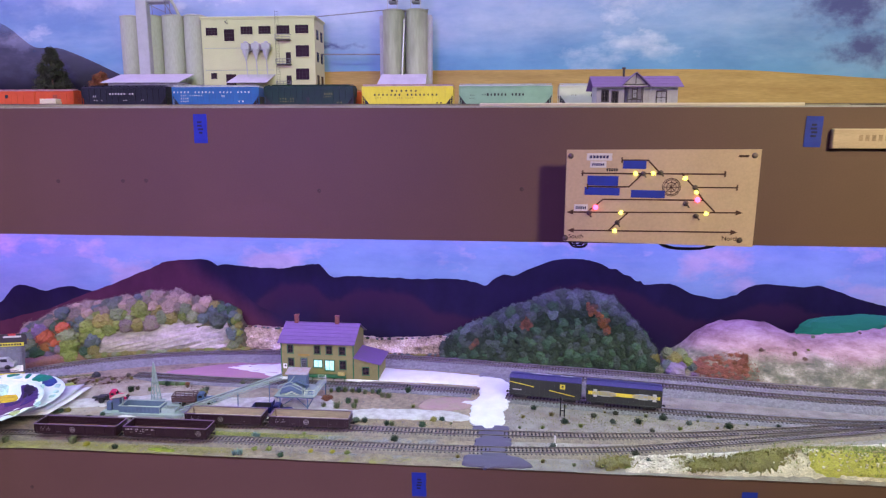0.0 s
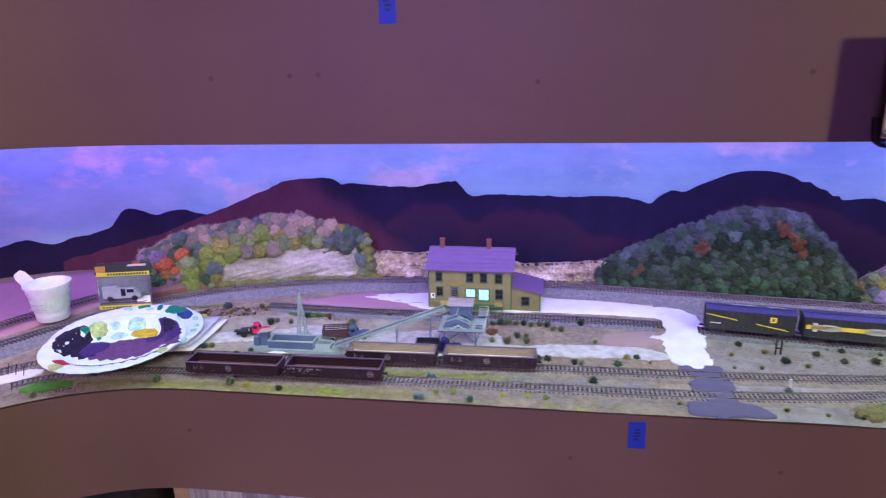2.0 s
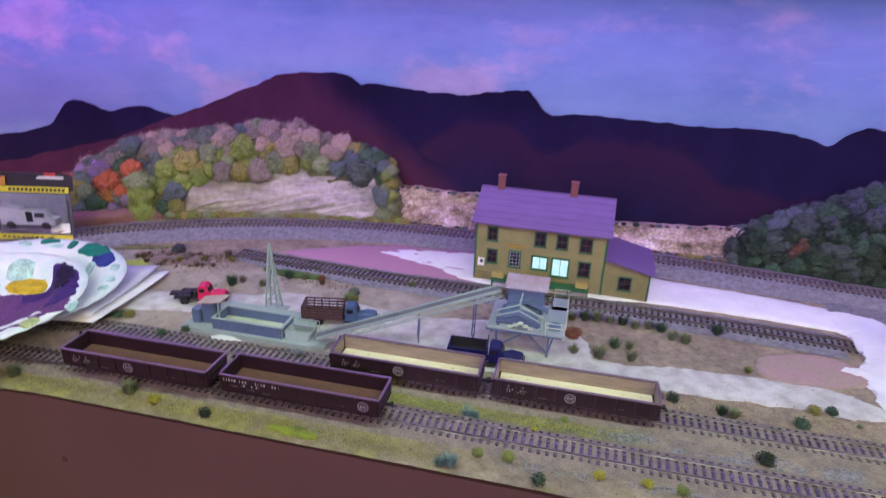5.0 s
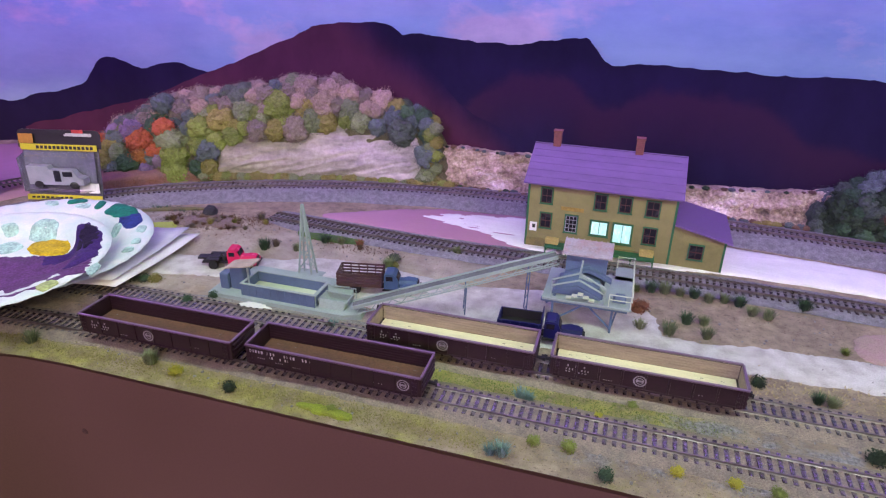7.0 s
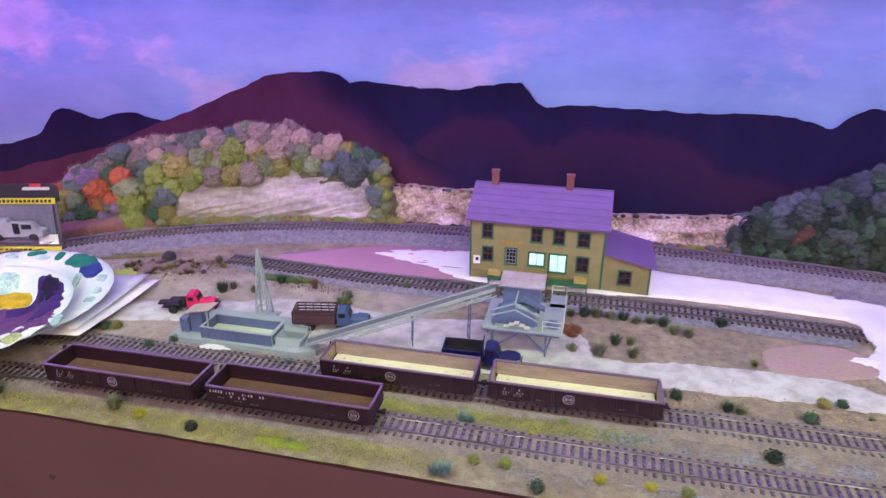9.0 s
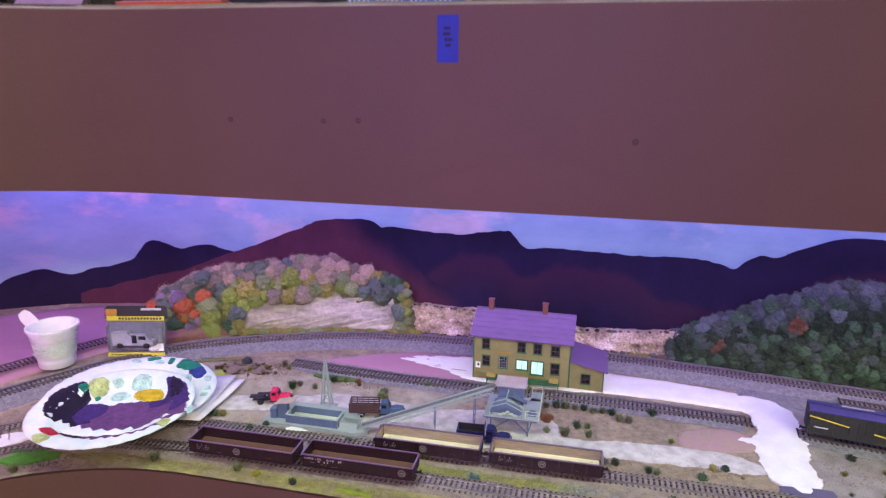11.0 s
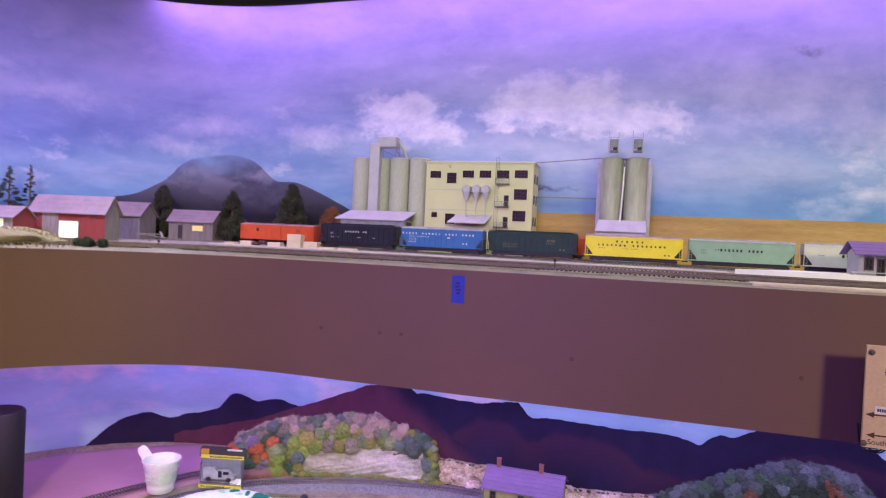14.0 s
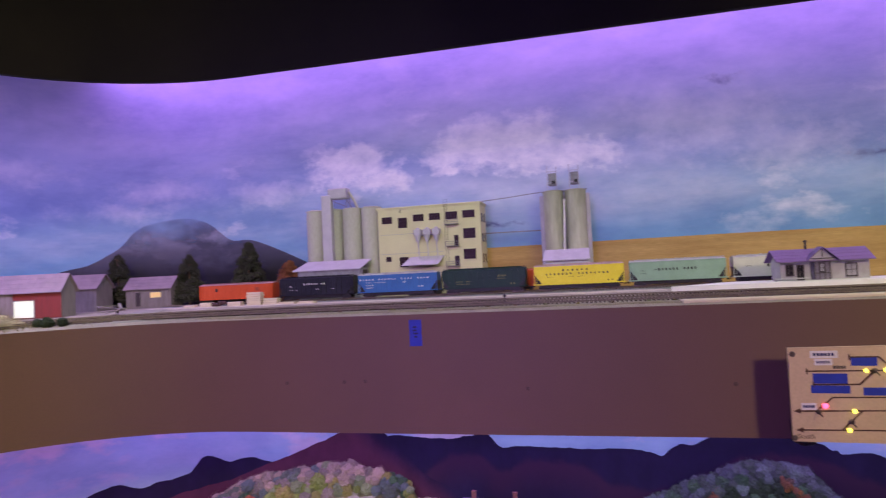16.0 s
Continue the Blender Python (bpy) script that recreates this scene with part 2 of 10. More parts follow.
# ---- mesh helpers ----
class Mesh:
    """Gathers vertices and faces of one part."""

    def __init__(self):
        self.v, self.f = [], []

    def add(self, verts, faces, m=None):
        n = len(self.v)
        self.v += [tuple(m @ Vector(p)) if m else tuple(p) for p in verts]
        self.f += [tuple(i + n for i in face) for face in faces]
        return self

    def box(self, c, s, rot=(0, 0, 0), ch=None):
        """A box with chamfered edges, centre c, size s, turned by rot degrees."""
        h = [v / 2 for v in s]
        ch = min(h) * 0.18 if ch is None else min(ch, min(h) * 0.9)
        verts, idx = [], {}
        for sx in (-1, 1):
            for sy in (-1, 1):
                for sz in (-1, 1):
                    for ax in range(3):
                        p = [sx * (h[0] - ch), sy * (h[1] - ch), sz * (h[2] - ch)]
                        p[ax] += (sx, sy, sz)[ax] * ch
                        idx[sx, sy, sz, ax] = len(verts)
                        verts.append(p)
        faces = []
        for ax in range(3):
            o = [a for a in range(3) if a != ax]
            for s1 in (-1, 1):
                ring = []
                for a, b in ((-1, -1), (1, -1), (1, 1), (-1, 1)):
                    k = [0, 0, 0]
                    k[ax], k[o[0]], k[o[1]] = s1, a, b
                    ring.append(idx[k[0], k[1], k[2], ax])
                faces.append(ring)
            for a in (-1, 1):
                for b in (-1, 1):
                    k1, k2 = [0, 0, 0], [0, 0, 0]
                    k1[ax], k2[ax] = -1, 1
                    k1[o[0]] = k2[o[0]] = a
                    k1[o[1]] = k2[o[1]] = b
                    faces.append([idx[(*k1, o[0])], idx[(*k2, o[0])], idx[(*k2, o[1])], idx[(*k1, o[1])]])
        for sx in (-1, 1):
            for sy in (-1, 1):
                for sz in (-1, 1):
                    faces.append([idx[sx, sy, sz, 0], idx[sx, sy, sz, 1], idx[sx, sy, sz, 2]])
        return self.add(verts, faces, pose(*c, *rot))

    def plain(self, c, s, rot=(0, 0, 0)):
        h = [v / 2 for v in s]
        verts = [(x * h[0], y * h[1], z * h[2]) for x in (-1, 1) for y in (-1, 1) for z in (-1, 1)]
        return self.add(verts, [(0, 1, 3, 2), (4, 6, 7, 5), (0, 4, 5, 1), (2, 3, 7, 6), (0, 2, 6, 4), (1, 5, 7, 3)], pose(*c, *rot))

    def prism(self, poly, a, b, axis="y"):
        """A polygon in the other two axes, drawn out from a to b along axis."""
        def put(p, q, w):
            return {"x": (w, p, q), "y": (p, w, q), "z": (p, q, w)}[axis]
        n = len(poly)
        verts = [put(p, q, a) for p, q in poly] + [put(p, q, b) for p, q in poly]
        faces = [tuple(range(n)), tuple(range(2 * n - 1, n - 1, -1))] + [(i, (i + 1) % n, n + (i + 1) % n, n + i) for i in range(n)]
        return self.add(verts, faces)

    def lathe(self, c, rings, seg=20, rot=(0, 0, 0), caps=True):
        """Rings of (radius, height) turned about z."""
        verts = [(r * math.cos(2 * math.pi * i / seg), r * math.sin(2 * math.pi * i / seg), z) for r, z in rings for i in range(seg)]
        faces = [(k * seg + i, k * seg + (i + 1) % seg, (k + 1) * seg + (i + 1) % seg, (k + 1) * seg + i) for k in range(len(rings) - 1) for i in range(seg)]
        if caps:
            faces += [tuple(range(seg - 1, -1, -1)), tuple(range((len(rings) - 1) * seg, len(rings) * seg))]
        return self.add(verts, faces, pose(*c, *rot))

    def tube(self, pts, r, seg=6):
        pts = [Vector(p) for p in pts]
        verts, faces = [], []
        for i, p in enumerate(pts):
            d = (pts[min(i + 1, len(pts) - 1)] - pts[max(i - 1, 0)]).normalized()
            a = d.cross((0, 0, 1) if abs(d.z) < 0.9 else (1, 0, 0)).normalized()
            b = d.cross(a)
            verts += [p + r * (math.cos(2 * math.pi * k / seg) * a + math.sin(2 * math.pi * k / seg) * b) for k in range(seg)]
        for i in range(len(pts) - 1):
            faces += [(i * seg + k, i * seg + (k + 1) % seg, (i + 1) * seg + (k + 1) % seg, (i + 1) * seg + k) for k in range(seg)]
        faces += [tuple(range(seg)), tuple(range(len(verts) - 1, len(verts) - seg - 1, -1))]
        return self.add(verts, faces)

    def sweep(self, path, profile):
        """A closed profile of (sideways, up) drawn along a level path of (x, y, z); sideways is to the path's left."""
        n, verts, faces = len(profile), [], []
        pts = [Vector(p) for p in path]
        for i, p in enumerate(pts):
            d = pts[min(i + 1, len(pts) - 1)] - pts[max(i - 1, 0)]
            side = Vector((-d.y, d.x, 0)).normalized()
            verts += [p + side * a + Vector((0, 0, b)) for a, b in profile]
        for i in range(len(pts) - 1):
            faces += [(i * n + k, i * n + (k + 1) % n, (i + 1) * n + (k + 1) % n, (i + 1) * n + k) for k in range(n)]
        faces += [tuple(range(n)), tuple(range(len(verts) - 1, len(verts) - n - 1, -1))]
        return self.add(verts, faces)

    def data(self, name, material, smooth=None, fix=True):
        me = bpy.data.meshes.new(name)
        me.from_pydata(self.v, [], self.f)
        if fix:
            bm = bmesh.new()
            bm.from_mesh(me)
            bmesh.ops.recalc_face_normals(bm, faces=bm.faces)
            bm.to_mesh(me)
            bm.free()
        me.materials.append(material)
        if smooth:
            me.polygons.foreach_set("use_smooth", [True] * len(me.polygons))
            me.set_sharp_from_angle(angle=radians(smooth))
        return me


def part(name, mesh, material, parent, label="", smooth=None, at=None):
    """Links a gathered mesh, or mesh data, as one part under a thing or part."""
    ob = new(name, mesh.data(name, material, smooth) if isinstance(mesh, Mesh) else mesh)
    ob.parent = parent
    if at is not None:
        ob.matrix_basis = at
    return tagged(ob, label)


def thing(name, m, label, category, group="", kind=""):
    ob = new(name)
    ob.empty_display_size = 0.02
    ob.matrix_basis = m
    return tagged(ob, label, category, group, kind)


def single(name, mesh, material, label, category="", group="", kind="", smooth=None, m=None):
    ob = new(name, mesh.data(name, material, smooth) if isinstance(mesh, Mesh) else mesh)
    if m is not None:
        ob.matrix_basis = m
    return tagged(ob, label, category, group, kind)


def smooth_line(pts, n=8, closed=False):
    """A smooth curve through points of any dimension."""
    p = [np.array(q, float) for q in pts]
    k, out = len(p), []
    for i in range(k if closed else k - 1):
        a = p[(i - 1) % k] if closed or i else 2 * p[0] - p[1]
        b, c = p[i], p[(i + 1) % k]
        d = p[(i + 2) % k] if closed or i + 2 < k else 2 * p[-1] - p[-2]
        for s in range(n):
            u = s / n
            out.append(0.5 * (2 * b + (c - a) * u + (2 * a - 5 * b + 4 * c - d) * u * u + (3 * b - a - 3 * c + d) * u**3))
    if not closed:
        out.append(p[-1])
    return out


def even(line, step):
    """Points at even steps along a curve, with their heading in radians."""
    line = [np.array(q, float) for q in line]
    out, left = [], 0.0
    for a, b in zip(line, line[1:]):
        far = float(np.linalg.norm(b - a))
        while left <= far:
            q = a + (b - a) * (left / far)
            out.append((q, math.atan2(b[1] - a[1], b[0] - a[0])))
            left += step
        left -= far
    return out


def bend(x0, y0, r, n=14, right=1.6, wing=-1.3):
    """A line that runs along y = y0 from the right, bends round at x0 and goes on towards the aisle."""
    pts = [(right - (right - x0) * i / 24, y0) for i in range(25)]
    pts += [(x0 - r * math.sin(math.pi / 2 * i / n), y0 - r + r * math.cos(math.pi / 2 * i / n)) for i in range(1, n + 1)]
    return pts + [(x0 - r, y0 - r - (y0 - r - wing) * i / 8) for i in range(1, 9)]


def wobble(x, y, z=0.0, s=20.0):
    return noise.noise((x * s, y * s, z * s))


def soil_height(x, y):
    """Height of the lower deck's ground."""
    h = 0.0010 * wobble(x, y, 0, 14) + 0.0006 * wobble(x, y, 3, 60)
    h += min(1, max(0, (y - 0.979) / 0.03)) * 0.030 * max(0, 1 - ((x - 0.62) / 0.24) ** 2 - ((y - 1.000) / 0.075) ** 2) ** 0.8   # grassy bank at the front
    h += min(1, max(0, (y - 0.979) / 0.03)) * 0.010 * max(0, 1 - ((x - 0.40) / 0.22) ** 2 - ((y - 1.000) / 0.05) ** 2)
    h += 0.006 * max(0, 1 - ((x + 0.84) / 0.13) ** 2 - ((y - 1.265) / 0.06) ** 2)        # brown scrub mound
    return G + h
# ---- room ----
floor = Mesh()
floor.plain((0, -0.5, -0.05), (7.2, 5.6, 0.1))
single("floor", floor, mat("dark_carpet", (0.045, 0.042, 0.05), None, 0.95, scale=20, fine=600, var=0.3, bump=0.5), "dark carpeted floor of the aisle", "floor", kind="structure")
WALL = mat("dim_wall_paint", (0.22, 0.20, 0.20), (0.19, 0.17, 0.17), 0.85, scale=4, fine=250, var=0.05, bump=0.1)
for name, c, s in (("wall_north", (0, 1.90, 1.25), (7.2, 0.1, 2.5)), ("wall_south", (0, -3.0, 1.25), (7.2, 0.1, 2.5)), ("wall_west", (-3.3, -0.5, 1.25), (0.1, 4.7, 2.5)), ("wall_east", (3.3, -0.5, 1.25), (0.1, 4.7, 2.5))):
    single(name, Mesh().plain(c, s), WALL, "plain dim room wall", "wall", kind="structure")
single("ceiling", Mesh().plain((0, -0.5, 2.56), (7.2, 5.6, 0.1)), mat("dark_ceiling", (0.03, 0.03, 0.034), None, 0.9, scale=5, fine=300, bump=0.2), "dark ceiling over the layout room", "ceiling", kind="structure")

# ---- fascias, valance, decks, backdrops ----
LOW, UP, VAL = bend(-0.79, 0.978, 0.38), bend(-0.75, 0.952, 0.48), bend(-0.75, 0.950, 0.44)
LOWBACK, UPBACK = bend(-1.18, BY, 0.58, right=1.8), bend(-1.22, UY, 0.66, right=1.8)


def upright(line, z0, z1, thick):
    """A bent board standing on the line; its thickness lies behind the line."""
    return Mesh().sweep([(x, y, 0) for x, y in line], [(0, z0), (0, z1), (-thick, z1), (-thick, z0)])


single("fascia_lower", upright(LOW, 0.764, G - 0.003, 0.006), FASCIA, "brown painted hardboard fascia of the lower deck", "fascia", kind="structure", smooth=30)
single("fascia_upper", upright(UP, 1.318, 1.5105, 0.006), FASCIA, "brown painted hardboard fascia of the upper deck", "fascia", kind="structure", smooth=30)
single("valance", upright(VAL, 1.940, 2.50, 0.010), VALANCE, "black valance hanging over the upper deck", "valance", kind="structure", smooth=30)


def sheet_between(front, back, z, rows, bumpy):
    m = Mesh()
    n = len(front)
    for j in range(rows + 1):
        for (fx, fy), (bx, by) in zip(front, back):
            u = j / rows
            x, y = fx + (bx - fx) * u, fy + (by - fy) * u
            m.v.append((x, y, bumpy(x, y) if bumpy else z))
    m.f += [(j * n + i, j * n + i + 1, (j + 1) * n + i + 1, (j + 1) * n + i) for j in range(rows) for i in range(n - 1)]
    return m


def matched(front, back, count):
    f, b = even(front, 0.004), even(back, 0.004)
    pick = lambda some: [tuple(some[round(i * (len(some) - 1) / (count - 1))][0]) for i in range(count)]
    return pick(f), pick(b)


def drawn_back(line, d):
    out = []
    for i, (x, y) in enumerate(line):
        a, b = line[max(i - 1, 0)], line[min(i + 1, len(line) - 1)]
        dx, dy = b[0] - a[0], b[1] - a[1]
        k = math.hypot(dx, dy)
        out.append((x + dy / k * d, y - dx / k * d))
    return out


lf, lb = matched(LOW, bend(-1.18, BY + 0.004, 0.584, right=1.8), 330)
single("ground_lower", sheet_between(lf, lb, G, 70, soil_height), SOIL, "tan sandy soil of the lower scene", "ground", kind="structure", smooth=60)


def upper_height(x, y):
    h = 0.0008 * wobble(x, y, 5, 16) + 0.0005 * wobble(x, y, 8, 70)
    return U - 0.006 + 0.006 * min(1, max(0, (y - 1.05) / 0.2)) + h


uf, ub = matched(UP, bend(-1.22, UY + 0.004, 0.664, right=1.8), 300)
upper_sheet = sheet_between(uf, ub, U, 60, upper_height)
upper_sheet.v = [(x, y, 1.5098 if i < 300 else z) for i, (x, y, z) in enumerate(upper_sheet.v)]
single("ground_upper", upper_sheet, mat("pale_yard_soil", (0.36, 0.32, 0.27), (0.28, 0.25, 0.215), 0.95, scale=22, fine=1200, var=0.3, bump=0.8, depth=0.0015), "pale gravelly soil of the upper yard", "ground", kind="structure", smooth=60)
for name, front, back, z0, z1, label in (("deck_lower", LOW, LOWBACK, G - 0.06, G - 0.012, "plywood bench top under the lower scene"), ("deck_upper", UP, UPBACK, 1.325, 1.350, "white painted underside of the upper deck")):
    df, db = matched(drawn_back(front, 0.008), drawn_back(back, -0.004), 120)
    m = sheet_between(df, db, z0, 1, None)
    n = len(m.v)
    m.v += [(x, y, z1) for x, y, _ in m.v]
    m.f += [tuple(i + n for i in reversed(f)) for f in m.f]
    single(name, m, mat(name + "_paint", (0.55, 0.54, 0.52), None, 0.8, scale=10, fine=300, var=0.06), label, "deck", kind="structure")


def sky_material(name, low, high, cloud, z0, z1, amount, puffs=3.0, edge=0.51, masses=(), storms=()):
    """Painted or printed sky: blends from low to high with height, with drifting clouds."""
    m, t, b = nodes_of(name)
    co = t.nodes.new("ShaderNodeTexCoord")
    sep = t.nodes.new("ShaderNodeSeparateXYZ")
    t.links.new(co.outputs["Object"], sep.inputs["Vector"])
    mr = t.nodes.new("ShaderNodeMapRange")
    mr.inputs["From Min"].default_value, mr.inputs["From Max"].default_value = z0, z1
    t.links.new(sep.outputs["Z"], mr.inputs["Value"])
    base = ramp(t, mr.outputs["Result"], [(0.0, low), (1.0, high)]).outputs["Color"]
    puff, wisp = noise_node(t, puffs, 9, (1.0, 1.0, 2.0), 0.58), noise_node(t, 1.5, 6, (1.0, 1.0, 4.5), 0.6)
    f1 = ramp(t, puff.outputs["Fac"], [(edge, (0, 0, 0)), (edge + 0.12, (1, 1, 1))]).outputs["Color"]
    f2 = ramp(t, wisp.outputs["Fac"], [(0.46, (0, 0, 0)), (0.78, (0.6, 0.6, 0.6))]).outputs["Color"]
    f = mixed(t, "LIGHTEN", 1.0, f1, f2)
    fray = noise_node(t, 9.0, 12, (1.0, 1.0, 1.3), 0.64)
    bent = t.nodes.new("ShaderNodeVectorMath")
    bent.operation = "MULTIPLY_ADD"
    bent.inputs[1].default_value = (0.16, 0.0, 0.09)
    t.links.new(fray.outputs["Color"], bent.inputs[0])
    t.links.new(co.outputs["Object"], bent.inputs[2])

    def gathered(spots, lo, hi):
        """Where heaped clouds stand: soft discs (x, z, rx, rz, most), torn by noise."""
        heap_up = None
        for x, z, rx, rz, most in spots:
            off, size, far = (t.nodes.new("ShaderNodeVectorMath") for _ in range(3))
            off.operation, size.operation, far.operation = "SUBTRACT", "MULTIPLY", "LENGTH"
            off.inputs[1].default_value, size.inputs[1].default_value = (x + 0.08, 0, z + 0.045), (1 / rx, 0, 1 / rz)
            t.links.new(bent.outputs["Vector"], off.inputs[0])
            t.links.new(off.outputs["Vector"], size.inputs[0])
            t.links.new(size.outputs["Vector"], far.inputs[0])
            full = t.nodes.new("ShaderNodeMath")
            full.operation = "MULTIPLY_ADD"
            full.inputs[1].default_value, full.inputs[2].default_value = -0.5 * most, most
            t.links.new(far.outputs["Value"], full.inputs[0])
            if heap_up is None:
                heap_up = full.outputs["Value"]
            else:
                most_of = t.nodes.new("ShaderNodeMath")
                most_of.operation = "MAXIMUM"
                t.links.new(heap_up, most_of.inputs[0])
                t.links.new(full.outputs["Value"], most_of.inputs[1])
                heap_up = most_of.outputs["Value"]
        torn = t.nodes.new("ShaderNodeMath")
        torn.operation = "MULTIPLY_ADD"
        torn.inputs[1].default_value = 1.1
        t.links.new(noise_node(t, 13.0, 13, (1.0, 1.0, 1.5), 0.66).outputs["Fac"], torn.inputs[0])
        t.links.new(heap_up, torn.inputs[2])
        soft = t.nodes.new("ShaderNodeMapRange")
        soft.interpolation_type = "SMOOTHSTEP"
        soft.inputs["From Min"].default_value, soft.inputs["From Max"].default_value = lo, hi
        t.links.new(torn.outputs["Value"], soft.inputs["Value"])
        return mixed(t, "MIX", soft.outputs["Result"], (0, 0, 0), (1, 1, 1))

    if masses:
        faint = mixed(t, "MULTIPLY", 1.0, gathered([c for c in masses if c[4] < 0.8], 0.72, 1.36), (0.55, 0.55, 0.55))
        f = mixed(t, "LIGHTEN", 1.0, mixed(t, "LIGHTEN", 1.0, f, gathered([c for c in masses if c[4] >= 0.8], 0.90, 1.32)), faint)
    band = ramp(t, mr.outputs["Result"], amount).outputs["Color"]
    f = mixed(t, "MULTIPLY", 1.0, f, band)
    dark = ramp(t, noise_node(t, 4.0, 10, (1.0, 1.0, 2.2), 0.66).outputs["Fac"], [(0.34, (0.80, 0.83, 0.88)), (0.66, (1.22, 1.17, 1.10))]).outputs["Color"]
    billow = ramp(t, noise_node(t, 15.0, 9, (1.0, 1.0, 1.6), 0.62).outputs["Fac"], [(0.32, (0.74, 0.77, 0.84)), (0.62, (1.10, 1.08, 1.05))]).outputs["Color"]
    col = mixed(t, "MIX", f, mixed(t, "MULTIPLY", 1.0, base, dark), mixed(t, "MULTIPLY", 1.0, cloud, billow))
    if storms:
        col = mixed(t, "MIX", gathered(storms, 1.0, 1.45), col, (0.085, 0.10, 0.23))
    t.links.new(col, b.inputs["Base Color"])
    b.inputs["Roughness"].default_value, b.inputs["Specular IOR Level"].default_value = 0.75, 0.25
    return m


SKYLOW = sky_material("lower_sky_print", (0.29, 0.42, 0.56), (0.215, 0.345, 0.51), (0.60, 0.50, 0.54), 1.05, 1.32, [(0.0, (0.35, 0.35, 0.35)), (0.5, (0.85, 0.85, 0.85)), (1.0, (0.5, 0.5, 0.5))], 5.5, 0.50)
# violet LED wash along the top is put into the lighter high colour
SKYUP = sky_material("upper_sky_print_lit_top", (0.125, 0.30, 0.49), (0.38, 0.41, 0.62), (0.80, 0.82, 0.82), 1.60, 2.10, [(0.0, (0.15, 0.15, 0.15)), (0.25, (0.75, 0.75, 0.75)), (0.5, (1, 1, 1)), (0.8, (0.5, 0.5, 0.5)), (1.0, (0.2, 0.2, 0.2))], 3.4, 0.60, [(-0.79, 1.880, 0.13, 0.066, 1.05), (-0.70, 1.835, 0.13, 0.050, 0.85), (-0.38, 1.908, 0.18, 0.070, 1.10), (-0.22, 1.866, 0.19, 0.055, 1.0), (-0.50, 1.845, 0.12, 0.03, 0.8), (-1.03, 1.828, 0.16, 0.040, 0.74), (-1.36, 1.860, 0.16, 0.035, 0.66), (-1.45, 1.800, 0.16, 0.030, 0.62), (-0.88, 1.935, 0.06, 0.016, 0.75), (0.10, 1.93, 0.26, 0.12, 0.79), (0.30, 1.84, 0.20, 0.07, 0.72), (-1.75, 1.92, 0.14, 0.04, 0.75)], [(0.80, 1.79, 0.12, 0.09, 0.95), (0.83, 1.68, 0.11, 0.05, 0.95), (0.52, 1.805, 0.14, 0.018, 0.75), (-0.42, 1.70, 0.20, 0.010, 0.75), (0.16, 2.02, 0.16, 0.03, 0.6)])
single("backdrop_lower", upright(LOWBACK, G - 0.02, 1.322, 0.004), SKYLOW, "curved backdrop of blue sky with pinkish clouds", "backdrop", kind="structure", smooth=30)
single("backdrop_upper", upright(UPBACK, 1.48, 2.50, 0.004), SKYUP, "curved backdrop of blue sky with white clouds", "backdrop", kind="structure", smooth=30)


def along(line, x):
    """Where a backdrop stands at x."""
    return next(((a[0] + (b[0] - a[0]) * (x - a[0]) / (b[0] - a[0]), a[1] + (b[1] - a[1]) * (x - a[0]) / (b[0] - a[0])) for a, b in zip(line, line[1:]) if b[0] <= x <= a[0] and a[0] != b[0]), (x, line[-1][1]))


def skyline(back, ridge, foot, rough, rise, front):
    """A cut-out range standing before the backdrop, with an uneven top; ridge: (x, z)."""
    m, top = Mesh(), smooth_line(ridge, 14)
    n = len(top)
    near = drawn_back(back, -front)
    for k in range(5):
        for x, z in top:
            px, py = along(near, x)
            u = k / 4
            zz = foot + (z + rough * wobble(x, 0, 7, 28) + rough * 0.5 * wobble(x, 2, 1, 90) - foot) * u
            m.v.append((px, py - rise * (1 - u) * (1 + 0.5 * wobble(x, zz, 4, 6)), zz))
    m.f += [(k * n + i, k * n + i + 1, (k + 1) * n + i + 1, (k + 1) * n + i) for k in range(4) for i in range(n - 1)]
    return m


